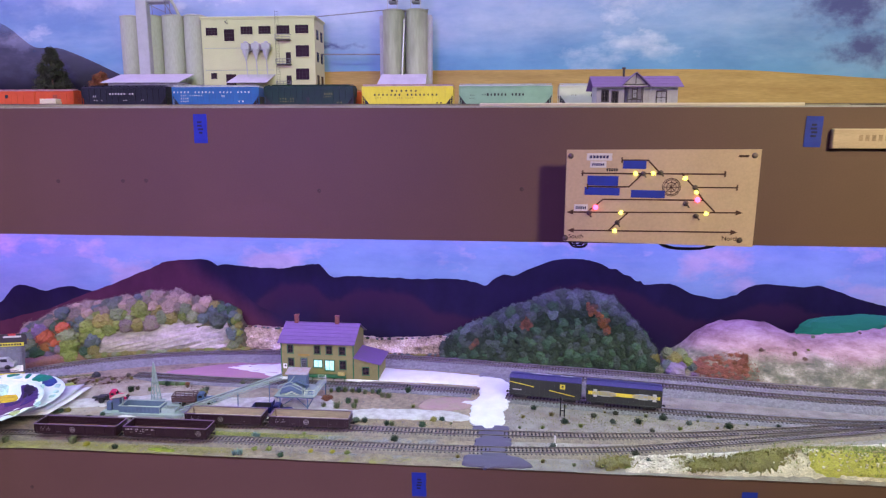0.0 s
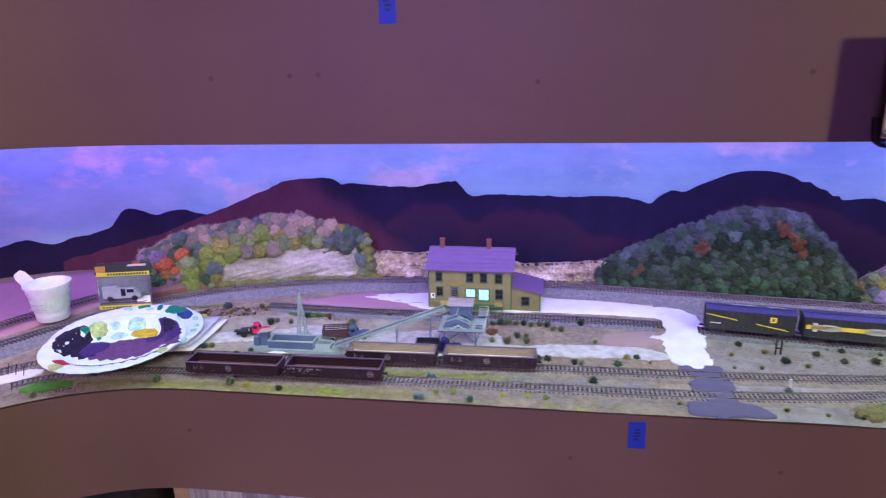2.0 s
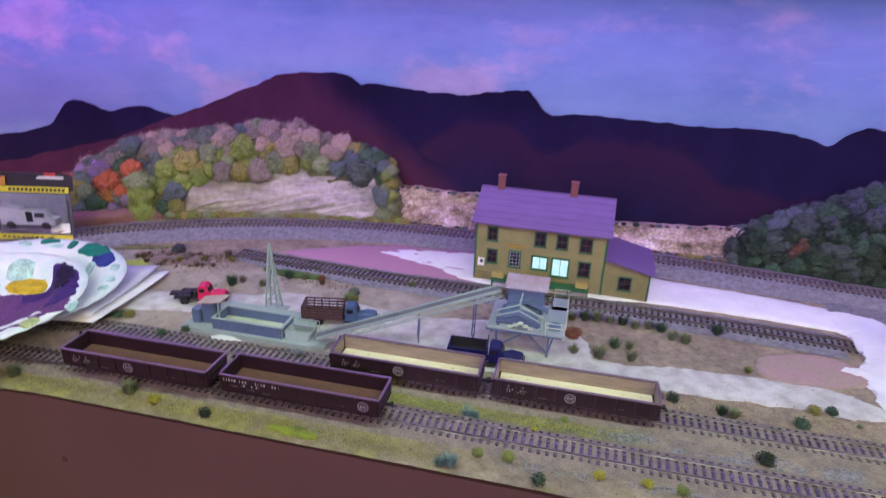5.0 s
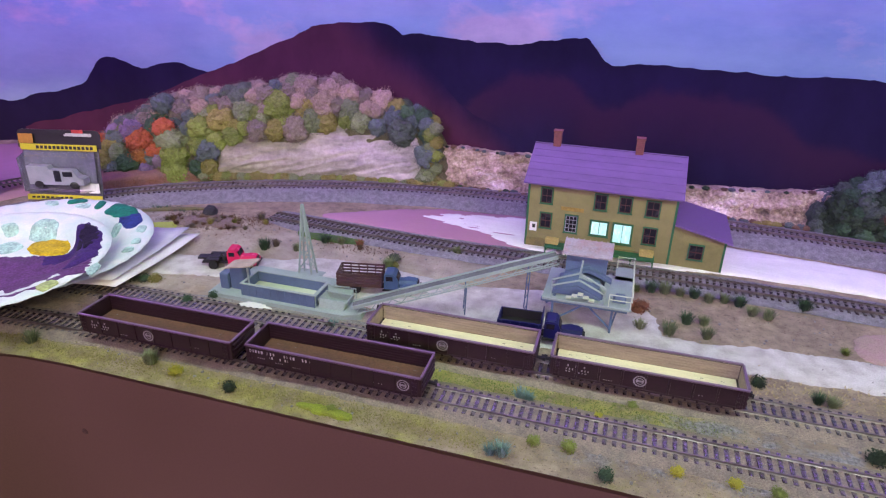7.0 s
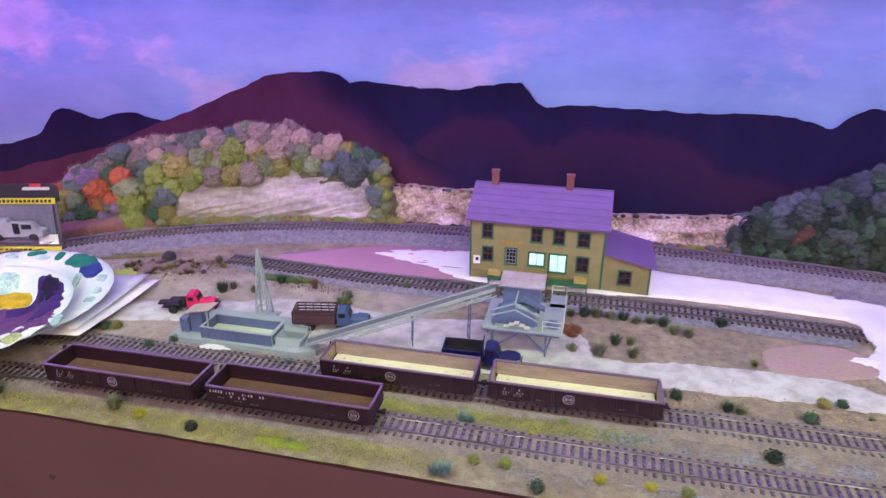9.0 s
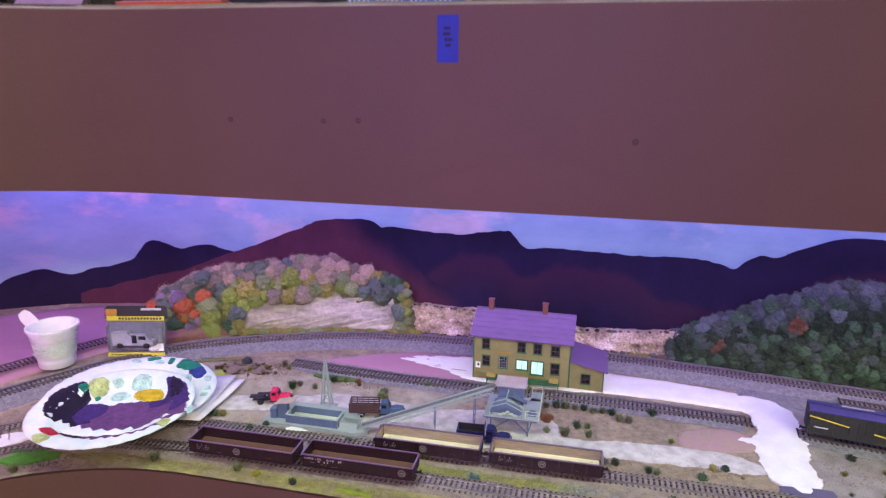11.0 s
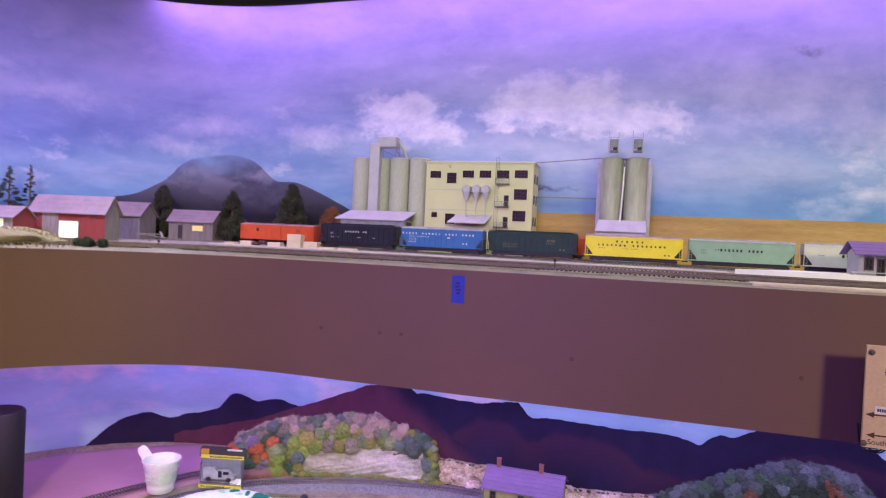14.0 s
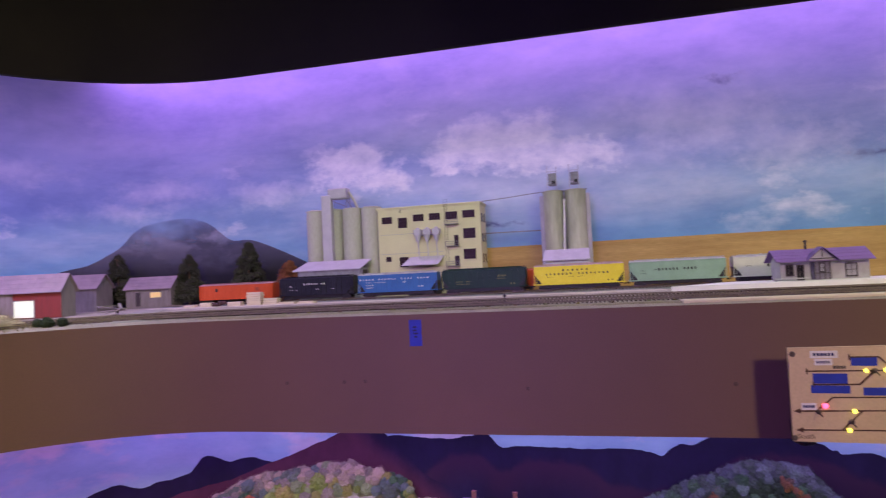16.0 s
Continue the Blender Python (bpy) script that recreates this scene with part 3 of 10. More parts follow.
def hill_material(name, dark, warm, folds, flank=None):
    """Painted hillsides: a dark ground with softly painted warmer folds under each fold line (x, z)."""
    m, t, b = nodes_of(name)
    co, sep = t.nodes.new("ShaderNodeTexCoord"), t.nodes.new("ShaderNodeSeparateXYZ")
    t.links.new(co.outputs["Object"], sep.inputs["Vector"])

    def scaled(source, lo, hi, smooth=False):
        r = t.nodes.new("ShaderNodeMapRange")
        r.interpolation_type = "SMOOTHSTEP" if smooth else "LINEAR"
        r.inputs["From Min"].default_value, r.inputs["From Max"].default_value = lo, hi
        t.links.new(source, r.inputs["Value"])
        return r.outputs["Result"]

    brush = noise_node(t, 9, 6, (1.6, 1, 1.0), 0.6)
    col = ramp(t, brush.outputs["Fac"], [(0.30, tuple(v * 0.75 for v in dark)), (0.70, tuple(v * 1.3 for v in dark))]).outputs["Color"]
    for line, deep, most in folds:
        curve = t.nodes.new("ShaderNodeFloatCurve")
        pts = curve.mapping.curves[0].points
        while len(pts) < len(line):
            pts.new(0.5, 0.5)
        for p, (x, z) in zip(pts, line):
            p.location = ((x + 1.0) / 2.0, (z - 0.90) / 0.40)
        curve.mapping.update()
        t.links.new(scaled(sep.outputs["X"], -1.0, 1.0), curve.inputs["Value"])
        under = t.nodes.new("ShaderNodeMath")
        under.operation = "SUBTRACT"
        t.links.new(curve.outputs["Value"], under.inputs[0])
        t.links.new(scaled(sep.outputs["Z"], 0.90, 1.30), under.inputs[1])
        ragged = t.nodes.new("ShaderNodeMath")
        ragged.operation = "MULTIPLY_ADD"
        ragged.inputs[1].default_value = 0.10
        t.links.new(noise_node(t, 26, 6, None, 0.62).outputs["Fac"], ragged.inputs[0])
        t.links.new(under.outputs["Value"], ragged.inputs[2])
        f = mixed(t, "MULTIPLY", 1.0, mixed(t, "MIX", scaled(ragged.outputs["Value"], 0.045, 0.10, True), (0, 0, 0), (most, most, most)), mixed(t, "MIX", scaled(ragged.outputs["Value"], deep + 0.05, 0.09, True), (0, 0, 0), (1, 1, 1)))
        col = mixed(t, "MIX", f, col, warm)
    if flank:
        (xa, za), (xb, zb), wide = flank
        slant = t.nodes.new("ShaderNodeMath")
        slant.operation = "MULTIPLY_ADD"
        slant.inputs[1].default_value = (xb - xa) / (za - zb)
        t.links.new(sep.outputs["Z"], slant.inputs[0])
        t.links.new(sep.outputs["X"], slant.inputs[2])
        edge = xa + za * (xb - xa) / (za - zb)
        ragged = t.nodes.new("ShaderNodeMath")
        ragged.operation = "MULTIPLY_ADD"
        ragged.inputs[1].default_value = 0.06
        t.links.new(noise_node(t, 22, 5, (1, 1, 0.5), 0.6).outputs["Fac"], ragged.inputs[0])
        t.links.new(slant.outputs["Value"], ragged.inputs[2])
        col = mixed(t, "MIX", scaled(ragged.outputs["Value"], edge - wide + 0.03, edge + 0.03, True), mixed(t, "MULTIPLY", 1.0, warm, ramp(t, brush.outputs["Fac"], [(0.3, (0.78, 0.78, 0.78)), (0.7, (1.25, 1.25, 1.25))]).outputs["Color"]), col)
    t.links.new(col, b.inputs["Base Color"])
    b.inputs["Roughness"].default_value, b.inputs["Specular IOR Level"].default_value = 0.9, 0.2
    return m


NAVYPAINT, MAROONPAINT = (0.0130, 0.0085, 0.033), (0.070, 0.020, 0.041)
DARKHILL = hill_material("dark_painted_hills", NAVYPAINT, (0.034, 0.0125, 0.034), [([(-1.0, 0.95), (-0.62, 1.06), (-0.47, 1.125), (-0.40, 1.085), (-0.33, 1.11), (-0.22, 1.105), (-0.12, 1.055), (-0.02, 1.045), (0.10, 1.10), (0.24, 1.135), (0.40, 1.09), (0.52, 1.05), (0.66, 1.095), (0.80, 1.07), (1.0, 1.05)], 0.30, 0.95)])
MAROON = hill_material("maroon_painted_hills", NAVYPAINT, MAROONPAINT, [], ((-0.72, 1.17), (-0.52, 1.02), 0.11))
far_ridge = [(-1.61, 0.92), (-1.575, 0.963), (-1.535, 1.005), (-1.47, 1.030), (-1.42, 1.015), (-1.35, 1.031), (-1.29, 1.045), (-1.25, 1.088), (-1.21, 1.091), (-1.17, 1.080), (-1.10, 1.092), (-1.05, 1.083), (-0.95, 1.07), (-0.80, 1.06)]
mid_ridge = [(-0.76, 1.10), (-0.70, 1.154), (-0.62, 1.154), (-0.54, 1.150), (-0.49, 1.158), (-0.446, 1.1635), (-0.431, 1.1645), (-0.424, 1.156), (-0.412, 1.140), (-0.400, 1.132), (-0.385, 1.131), (-0.34, 1.135), (-0.20, 1.131), (-0.10, 1.133), (-0.045, 1.127), (-0.015, 1.117), (0.005, 1.134), (0.03, 1.146), (0.055, 1.144), (0.09, 1.160), (0.14, 1.181), (0.175, 1.188), (0.225, 1.187), (0.262, 1.177), (0.285, 1.166), (0.300, 1.165), (0.318, 1.152), (0.330, 1.150), (0.345, 1.138), (0.358, 1.136), (0.372, 1.126), (0.42, 1.133), (0.48, 1.110), (0.54, 1.096), (0.58, 1.108), (0.63, 1.134), (0.72, 1.131), (0.79, 1.130), (0.87, 1.102), (0.98, 1.085), (1.2, 1.11), (1.5, 1.08)]
near_ridge = [(-1.40, 0.97), (-1.28, 1.0), (-1.15, 1.035), (-1.05, 1.075), (-0.95, 1.112), (-0.88, 1.142), (-0.82, 1.165), (-0.76, 1.170), (-0.72, 1.170), (-0.69, 1.152), (-0.65, 1.11), (-0.60, 1.06), (-0.52, 1.02)]
for name, ridge, material, front in (("backdrop_far_hills", far_ridge, DARKHILL, 0.004), ("backdrop_middle_hills", mid_ridge, DARKHILL, 0.005), ("backdrop_near_hill", near_ridge, MAROON, 0.008)):
    single(name, skyline(LOWBACK, ridge, G - 0.005, 0.0040, 0.002, front), material, "dark maroon mountain range painted on the backdrop", "backdrop", kind="structure", smooth=60)

HAZE = sky_material("misty_mountain_print", (0.018, 0.017, 0.031), (0.12, 0.125, 0.18), (0.24, 0.25, 0.33), 1.60, 1.775, [(0.0, (0, 0, 0)), (0.45, (0.25, 0.25, 0.25)), (0.7, (1, 1, 1)), (1.0, (0.6, 0.6, 0.6))], 9.0, 0.44)
# the mountain's summit dissolves in mist
ht = HAZE.node_tree
rise, sep = ht.nodes.new("ShaderNodeMapRange"), next(n for n in ht.nodes if n.bl_idname == "ShaderNodeSeparateXYZ")
rise.inputs["From Min"].default_value, rise.inputs["From Max"].default_value = 1.665, 1.775
ht.links.new(sep.outputs["Z"], rise.inputs["Value"])
veil = ht.nodes.new("ShaderNodeMath")
veil.operation = "MULTIPLY_ADD"
veil.inputs[1].default_value = 1.3
ht.links.new(noise_node(ht, 11.0, 7, (1.0, 1.0, 2.0), 0.55).outputs["Fac"], veil.inputs[0])
ht.links.new(rise.outputs["Result"], veil.inputs[2])
ht.links.new(ramp(ht, mixed(ht, "MIX", 0.5, veil.outputs["Value"], (0, 0, 0)), [(0.38, (1, 1, 1)), (0.86, (0.10, 0.10, 0.10))]).outputs["Color"], ht.nodes["Principled BSDF"].inputs["Alpha"])
single("backdrop_upper_mountain", skyline(UPBACK, [(-1.70, 1.60), (-1.62, 1.632), (-1.566, 1.648), (-1.51, 1.682), (-1.482, 1.706), (-1.458, 1.736), (-1.425, 1.757), (-1.37, 1.768), (-1.317, 1.773), (-1.26, 1.763), (-1.224, 1.745), (-1.166, 1.702), (-1.10, 1.697), (-1.03, 1.672), (-0.96, 1.640), (-0.88, 1.60)], 1.50, 0.001, 0.001, 0.004), HAZE, "misty dark mountain printed on the backdrop", "backdrop", kind="structure", smooth=60)
WHEAT = mat("golden_wheat_print", (0.43, 0.30, 0.10), (0.34, 0.225, 0.07), 0.9, scale=22, fine=200, var=0.12, stretch=(0.25, 1, 2.5), bump=0)
single("backdrop_wheat_field", skyline(UPBACK, [(-0.62, 1.626), (-0.42, 1.635), (0.0, 1.637), (0.3, 1.637), (0.56, 1.634), (0.75, 1.622), (0.9, 1.612), (1.2, 1.60)], 1.50, 0.0006, 0.001, 0.004), WHEAT, "golden wheat field printed on the backdrop", "backdrop", kind="structure", smooth=60)
# ---- tracks ----
TIE_MESHES = {}


def track(line, z, label, step=0.0069, singly=True, bed=None, ends=(0, None), ties=TIE, steel=RAIL, stone=BALLAST):
    """A length of track: two rails, sleepers, and a raised gravel bed where it has one. z: rail head."""
    curve = smooth_line(line, 10)
    pts = even(curve, step)[ends[0]:ends[1]]
    root = thing("railway_track", pose(pts[0][0][0], pts[0][0][1], z), label, "railway track", "tracks")
    off = Vector((pts[0][0][0], pts[0][0][1], z))
    if bed:
        wide, high = bed
        road = even(curve, 0.012)
        m = Mesh()
        for k, (w, h) in enumerate(((-wide - high * 1.3, -high), (-wide, -0.0036 if stone is BALLAST else -0.0024), (0, -0.0030), (wide, -0.0036 if stone is BALLAST else -0.0024), (wide + high * 1.3, -high))):
            m.v += [(q[0] - math.sin(a) * w - off.x, q[1] + math.cos(a) * w - off.y, h + 0.0009 * wobble(q[0], q[1], k * 3.1, 55)) for q, a in road]
        n = len(road)
        m.f += [(k * n + i, k * n + i + 1, (k + 1) * n + i + 1, (k + 1) * n + i) for k in range(4) for i in range(n - 1)]
        part("ballast_bed", m, stone, root, "grey ballast on a raised bed" if stone is BALLAST else "tan sandy ballast between the ties", smooth=60)
    for s in (-1, 1):
        rail = [(q[0] - math.sin(a) * s * 0.0087 - off.x, q[1] + math.cos(a) * s * 0.0087 - off.y, 0) for q, a in pts]
        part("rail", Mesh().sweep(rail, [(-0.0005, 0), (0.0005, 0), (0.0005, -0.0007), (0.0002, -0.0009), (0.0002, -0.0016), (0.0009, -0.0020), (0.0009, -0.0022), (-0.0009, -0.0022), (-0.0009, -0.0020), (-0.0002, -0.0016), (-0.0002, -0.0009), (-0.0005, -0.0007)]), steel, root)
    rest = Mesh()
    for i, (q, a) in enumerate(pts):
        turn = math.degrees(a) + 1.5 * wobble(i, 1.7, 0, 0.9)
        spot = pose(q[0] - off.x, q[1] - off.y, -0.0031, 0, 0, turn)
        if singly and i < 300:
            if ties not in TIE_MESHES:
                TIE_MESHES[ties] = Mesh().box((0, 0, 0), (0.0031, 0.0296, 0.0019), ch=0.0003).data("tie", ties)
            part("tie", TIE_MESHES[ties], ties, root, at=spot)
        else:
            rest.box((q[0] - off.x, q[1] - off.y, -0.0031), (0.0031, 0.030, 0.0019), (0, 0, turn), ch=0.0003)
    if rest.v:
        tagged(part("tie_remainder", rest, ties, root), kind="stuff")
    return root


LINE_A = [(-1.17, 0.72), (-1.10, 0.90), (-0.98, 1.000), (-0.80, 1.026), (-0.50, 1.031), (-0.15, 1.031), (0.05, 1.036), (0.22, 1.053), (0.43, 1.100), (0.72, 1.172), (1.0, 1.235), (1.4, 1.30)]
LINE_B = [(-1.24, 0.76), (-1.15, 0.95), (-1.02, 1.060), (-0.86, 1.086), (-0.66, 1.090), (-0.30, 1.0935), (0.0, 1.096), (0.20, 1.103), (0.36, 1.120), (0.55, 1.156), (0.72, 1.192), (0.90, 1.228)]
LINE_C = [(-0.79, 1.318), (-0.66, 1.308), (-0.55, 1.302), (-0.40, 1.302), (-0.25, 1.302), (-0.10, 1.294), (-0.025, 1.288)]
LINE_D = [(0.036, 1.2700), (0.09, 1.2608), (0.19, 1.2446), (0.34, 1.2213), (0.57, 1.200), (0.74, 1.198), (0.95, 1.232)]
MAIN = [(-1.28, 0.80), (-1.21, 1.02), (-1.125, 1.18), (-1.03, 1.300), (-0.94, 1.362), (-0.84, 1.410), (-0.72, 1.448), (-0.60, 1.468), (-0.45, 1.474), (-0.22, 1.466), (0.0, 1.442), (0.20, 1.415), (0.40, 1.388), (0.63, 1.352), (0.82, 1.334), (1.1, 1.32), (1.4, 1.32)]
MAIN2 = [(0.13, 1.381), (0.20, 1.370), (0.40, 1.338), (0.63, 1.300), (0.82, 1.284), (1.1, 1.275), (1.4, 1.275)]
BACKTRACK = [(-1.36, 0.85), (-1.285, 1.08), (-1.19, 1.27), (-1.12, 1.365), (-1.03, 1.44)]
SANDBED = mat("sandy_ballast", (0.30, 0.25, 0.19), (0.205, 0.175, 0.145), 0.95, scale=120, fine=900, var=0.28, bump=1.0, depth=0.0018)
track(LINE_A, R, "yard track with dark ties and brown rails", ends=(38, 338), bed=(0.0155, 0.0068), stone=SANDBED)
track(LINE_B, R, "yard track with dark ties beside the loader", ends=(30, 310), bed=(0.0155, 0.0068), stone=SANDBED)
track(LINE_C, R + 0.001, "spur track before the yellow depot", bed=(0.020, 0.006))
track(LINE_D, R + 0.001, "spur track under the two dark boxcars", bed=(0.020, 0.006))
track(MAIN, R + 0.008, "main line curving along the backdrop on raised ballast", bed=(0.024, 0.014))
track(MAIN2, R + 0.006, "second main track on grey ballast", bed=(0.024, 0.012))
track(BACKTRACK, R + 0.012, "track across the pink foam")


# ---- rolling stock ----
def truck_set(root, x, rail_z, axle=0.0155, frame_mat=BLACKMETAL):
    """A four-wheel truck under a car."""
    m = Mesh()
    for s in (-1, 1):
        y = s * 0.0125
        m.prism([(x - 0.0125, rail_z + 0.0068), (x - 0.0125, rail_z + 0.0042), (x - 0.005, rail_z + 0.0026), (x + 0.005, rail_z + 0.0026), (x + 0.0125, rail_z + 0.0042), (x + 0.0125, rail_z + 0.0068), (x + 0.004, rail_z + 0.0090), (x - 0.004, rail_z + 0.0090)], y - 0.0011, y + 0.0011)
        for dx in (-axle / 2, axle / 2):
            m.box((x + dx, y + s * 0.0012, rail_z + 0.0055), (0.0034, 0.0022, 0.0032))
        for dx in (-0.0022, 0, 0.0022):
            m.lathe((x + dx, y, rail_z + 0.0036), [(0.0009, 0), (0.0009, 0.0042)], 6)
    m.box((x, 0, rail_z + 0.0075), (0.0050, 0.0250, 0.0024))
    tr = part("truck", m, frame_mat, root)
    for dx in (-axle / 2, axle / 2):
        w = Mesh()
        for s in (-1, 1):
            w.lathe((x + dx, s * 0.0087, rail_z + 0.0048), [(0.0020, -0.0012), (0.0048, -0.0012), (0.0052, -0.0004), (0.0048, 0.0004), (0.0048, 0.0012), (0.0020, 0.0012)], 14, (90, 0, 0))
        w.lathe((x + dx, 0.0088, rail_z + 0.0048), [(0.0010, 0), (0.0010, 0.0176)], 8, (90, 0, 0))
        part("wheelset", w, STEELWHEEL, tr, smooth=40)


def coupler(root, x, rail_z):
    s = 1 if x > 0 else -1
    m = Mesh().box((x + s * 0.0030, 0, rail_z + 0.0085), (0.0064, 0.0022, 0.0022))
    m.box((x + s * 0.0062, 0.0010, rail_z + 0.0085), (0.0026, 0.0040, 0.0034)).box((x + s * 0.0078, -0.0016, rail_z + 0.0085), (0.0012, 0.0012, 0.0034))
    part("coupler", m, BLACKMETAL, root)


def letters(root, x, y, z, count, h, w, gap, material, seed=1, name="lettering", skip=()):
    """A row of small upright bars, one a letter, on a side that faces the aisle."""
    m, rnd = Mesh(), random.Random(seed)
    for i in range(count):
        if i not in skip:
            m.plain((x + i * (w + gap), y, z), (w * (0.5 + 0.25 * rnd.random()), 0.0002, h * (0.72 + 0.12 * rnd.random())))
    return part(name, m, material, root)


def ladder(root, x, y, z0, z1, w, n, material=BLACKMETAL, axis="x"):
    m = Mesh()
    for s in (-1, 1):
        a = (x + s * w / 2, y) if axis == "x" else (x, y + s * w / 2)
        m.tube([(*a, z0), (*a, z1)], 0.0003, 5)
    for i in range(n):
        z = z0 + (z1 - z0) * (i + 0.5) / n
        d = (w / 2, 0) if axis == "x" else (0, w / 2)
        m.tube([(x - d[0], y - d[1], z), (x + d[0], y + d[1], z)], 0.00025, 5)
    return part("ladder", m, material, root)


def ring(root, x, y, z, r0, r1, material, name="herald"):
    m, seg = Mesh(), 20
    for rad, off in ((r0, 0.0), (r1, 0.0)):
        m.v += [(x + rad * math.cos(2 * math.pi * i / seg), y, z + rad * math.sin(2 * math.pi * i / seg)) for i in range(seg)]
    m.f += [(i, (i + 1) % seg, seg + (i + 1) % seg, seg + i) for i in range(seg)]
    m.plain((x, y, z), (r1 * 1.3, 0.0002, r1 * 0.4))
    return part(name, m, material, root)


def gondola(m, label, length, inside, floor_mat, body=BROWNCAR, letter_side=1):
    """A drop-bottom gondola: ribbed sides, ends, floor, underframe, two trucks. Origin at the rail head."""
    root = thing("gondola_car", m, label, "gondola car", "gondola cars")
    w, z0, z1 = 0.0345, 0.0066, 0.0232
    for s in (-1, 1):
        y = s * w / 2
        side = Mesh().box((0, y, (z0 + z1) / 2), (length, 0.0010, z1 - z0), ch=0.0001)
        part("top_rail", Mesh().box((0, y + s * 0.0003, z1 + 0.0001), (length + 0.0010, 0.0025, 0.0014), ch=0.0003), RIMCAR, root)
        side.box((0, y + s * 0.0005, z0 + 0.0005), (length - 0.004, 0.0016, 0.0014), ch=0.0002)
        for i in range(9):
            x = -length / 2 + 0.003 + (length - 0.006) * i / 8
            side.prism([(x - 0.0011, y), (x + 0.0011, y), (x + 0.0007, y + s * 0.0012), (x - 0.0007, y + s * 0.0012)], z0, z1, "z")
        for i in range(16):
            side.box((-length / 2 + 0.007 + (length - 0.014) * i / 15, y + s * 0.0002, z0 - 0.0011), (0.0016, 0.0006, 0.0022), ch=0.0001)
        part("side", side, body, root)
        for k in range(5):
            zz = z0 + 0.003 + (z1 - z0 - 0.004) * (k + 0.5) / 5
            lining = Mesh().box((0, y - s * 0.0009, zz), (length - 0.003, 0.0007, (z1 - z0 - 0.004) / 5 - 0.0002), ch=0.0001)
            part("lining_plank", lining, inside, root)
        for x in (-length / 2 + 0.0045, length / 2 - 0.0045):
            ladder(root, x, y + s * 0.0016, z0 + 0.001, z1 - 0.002, 0.0046, 4, body)
    for s in (-1, 1):
        x = s * length / 2
        end = Mesh().box((x, 0, (z0 + z1) / 2), (0.0010, w, z1 - z0), ch=0.0001)
        part("top_rail", Mesh().box((x + s * 0.0002, 0, z1 + 0.0002), (0.0022, w - 0.0024, 0.0014), ch=0.0003), RIMCAR, root)
        for k in range(3):
            end.tube([(x + s * 0.0006, -w / 2 + 0.002, z0 + 0.0035 + 0.0045 * k), (x + s * 0.0006, w / 2 - 0.002, z0 + 0.0035 + 0.0045 * k)], 0.0011, 8)
        part("end", end, body, root)
        inner = Mesh().box((x - s * 0.0009, 0, (z0 + z1) / 2 + 0.001), (0.0007, w - 0.004, z1 - z0 - 0.004), ch=0.0001)
        part("end_lining", inner, inside, root)
        coupler(root, x, 0)
        truck_set(root, s * (length / 2 - 0.021), 0)
    part("brake_wheel", Mesh().lathe((-length / 2 - 0.0012, 0.009, z1 + 0.0005), [(0.0024, 0), (0.0030, 0.0003), (0.0024, 0.0006)], 14, (0, 90, 0)), BLACKMETAL, root, smooth=40)
    for i in range(18):
        fl = Mesh().box((-length / 2 + 0.003 + (length - 0.006) * (i + 0.5) / 18, 0, z0 + 0.0025), ((length - 0.006) / 18 - 0.00006, w - 0.003, 0.0012), ch=0.0001)
        part("floor_plank", fl, floor_mat, root)
    part("underframe", Mesh().box((0, 0, z0 - 0.0005), (length - 0.004, 0.0050, 0.0030)).box((0, 0, z0 + 0.0012), (length - 0.003, w - 0.004, 0.0008)), BLACKMETAL, root)
    y = -w / 2 - 0.0010
    if letter_side:
        letters(root, -length / 2 + 0.0135, y, z1 - 0.0052, 5, 0.0024, 0.0020, 0.0012, DIMPRINT, 3, skip=(1, 3))
        letters(root, -length / 2 + 0.0125, y, z1 - 0.0084, 8, 0.0021, 0.0017, 0.0007, DIMPRINT, 4, "number_bars", skip=(3, 4))
        letters(root, -length / 2 + 0.0125, y, z1 - 0.0108, 7, 0.0012, 0.0017, 0.0008, DIMPRINT, 5, "data_bars", skip=(2, 3))
    else:
        for x0, count in ((0.004, 5), (0.0200, 3), (0.0350, 4), (0.0510, 3)):
            letters(root, -length / 2 + x0, y, z1 - 0.0042, count, 0.0032, 0.0021, 0.0006, WHITEPRINT, count)
        for x0, count in ((0.0210, 2), (0.0310, 1), (0.0355, 2)):
            letters(root, -length / 2 + x0, y, z1 - 0.0078, count, 0.0030, 0.0021, 0.0006, WHITEPRINT, 7, "number_bars")
        letters(root, -length / 2 + 0.0110, y, z1 - 0.0098, 4, 0.0010, 0.0014, 0.0004, DIMPRINT, 8, "data_bars")
        letters(root, -length / 2 + 0.0270, y, z1 - 0.0115, 4, 0.0010, 0.0014, 0.0004, DIMPRINT, 9, "data_bars")
    letters(root, -length / 2 + 0.042, y, z0 + 0.0040, 4, 0.0007, 0.0016, 0.0003, DIMPRINT, 6, "data_bars")
    letters(root, length / 2 - 0.038, y, z0 + 0.0055, 4, 0.0009, 0.0014, 0.0010, DIMPRINT, 6, "data_bars", skip=(1,))
    ring(root, (-0.004 if letter_side else length / 2 - 0.0135), y - 0.0003, (z0 + z1) / 2 + 0.0003, 0.0050, 0.0040, DIMPRINT)
    ring(root, (-0.004 if letter_side else length / 2 - 0.0135), y - 0.0003, (z0 + z1) / 2 + 0.0003, 0.0030, 0.0023, DIMPRINT)
    return root


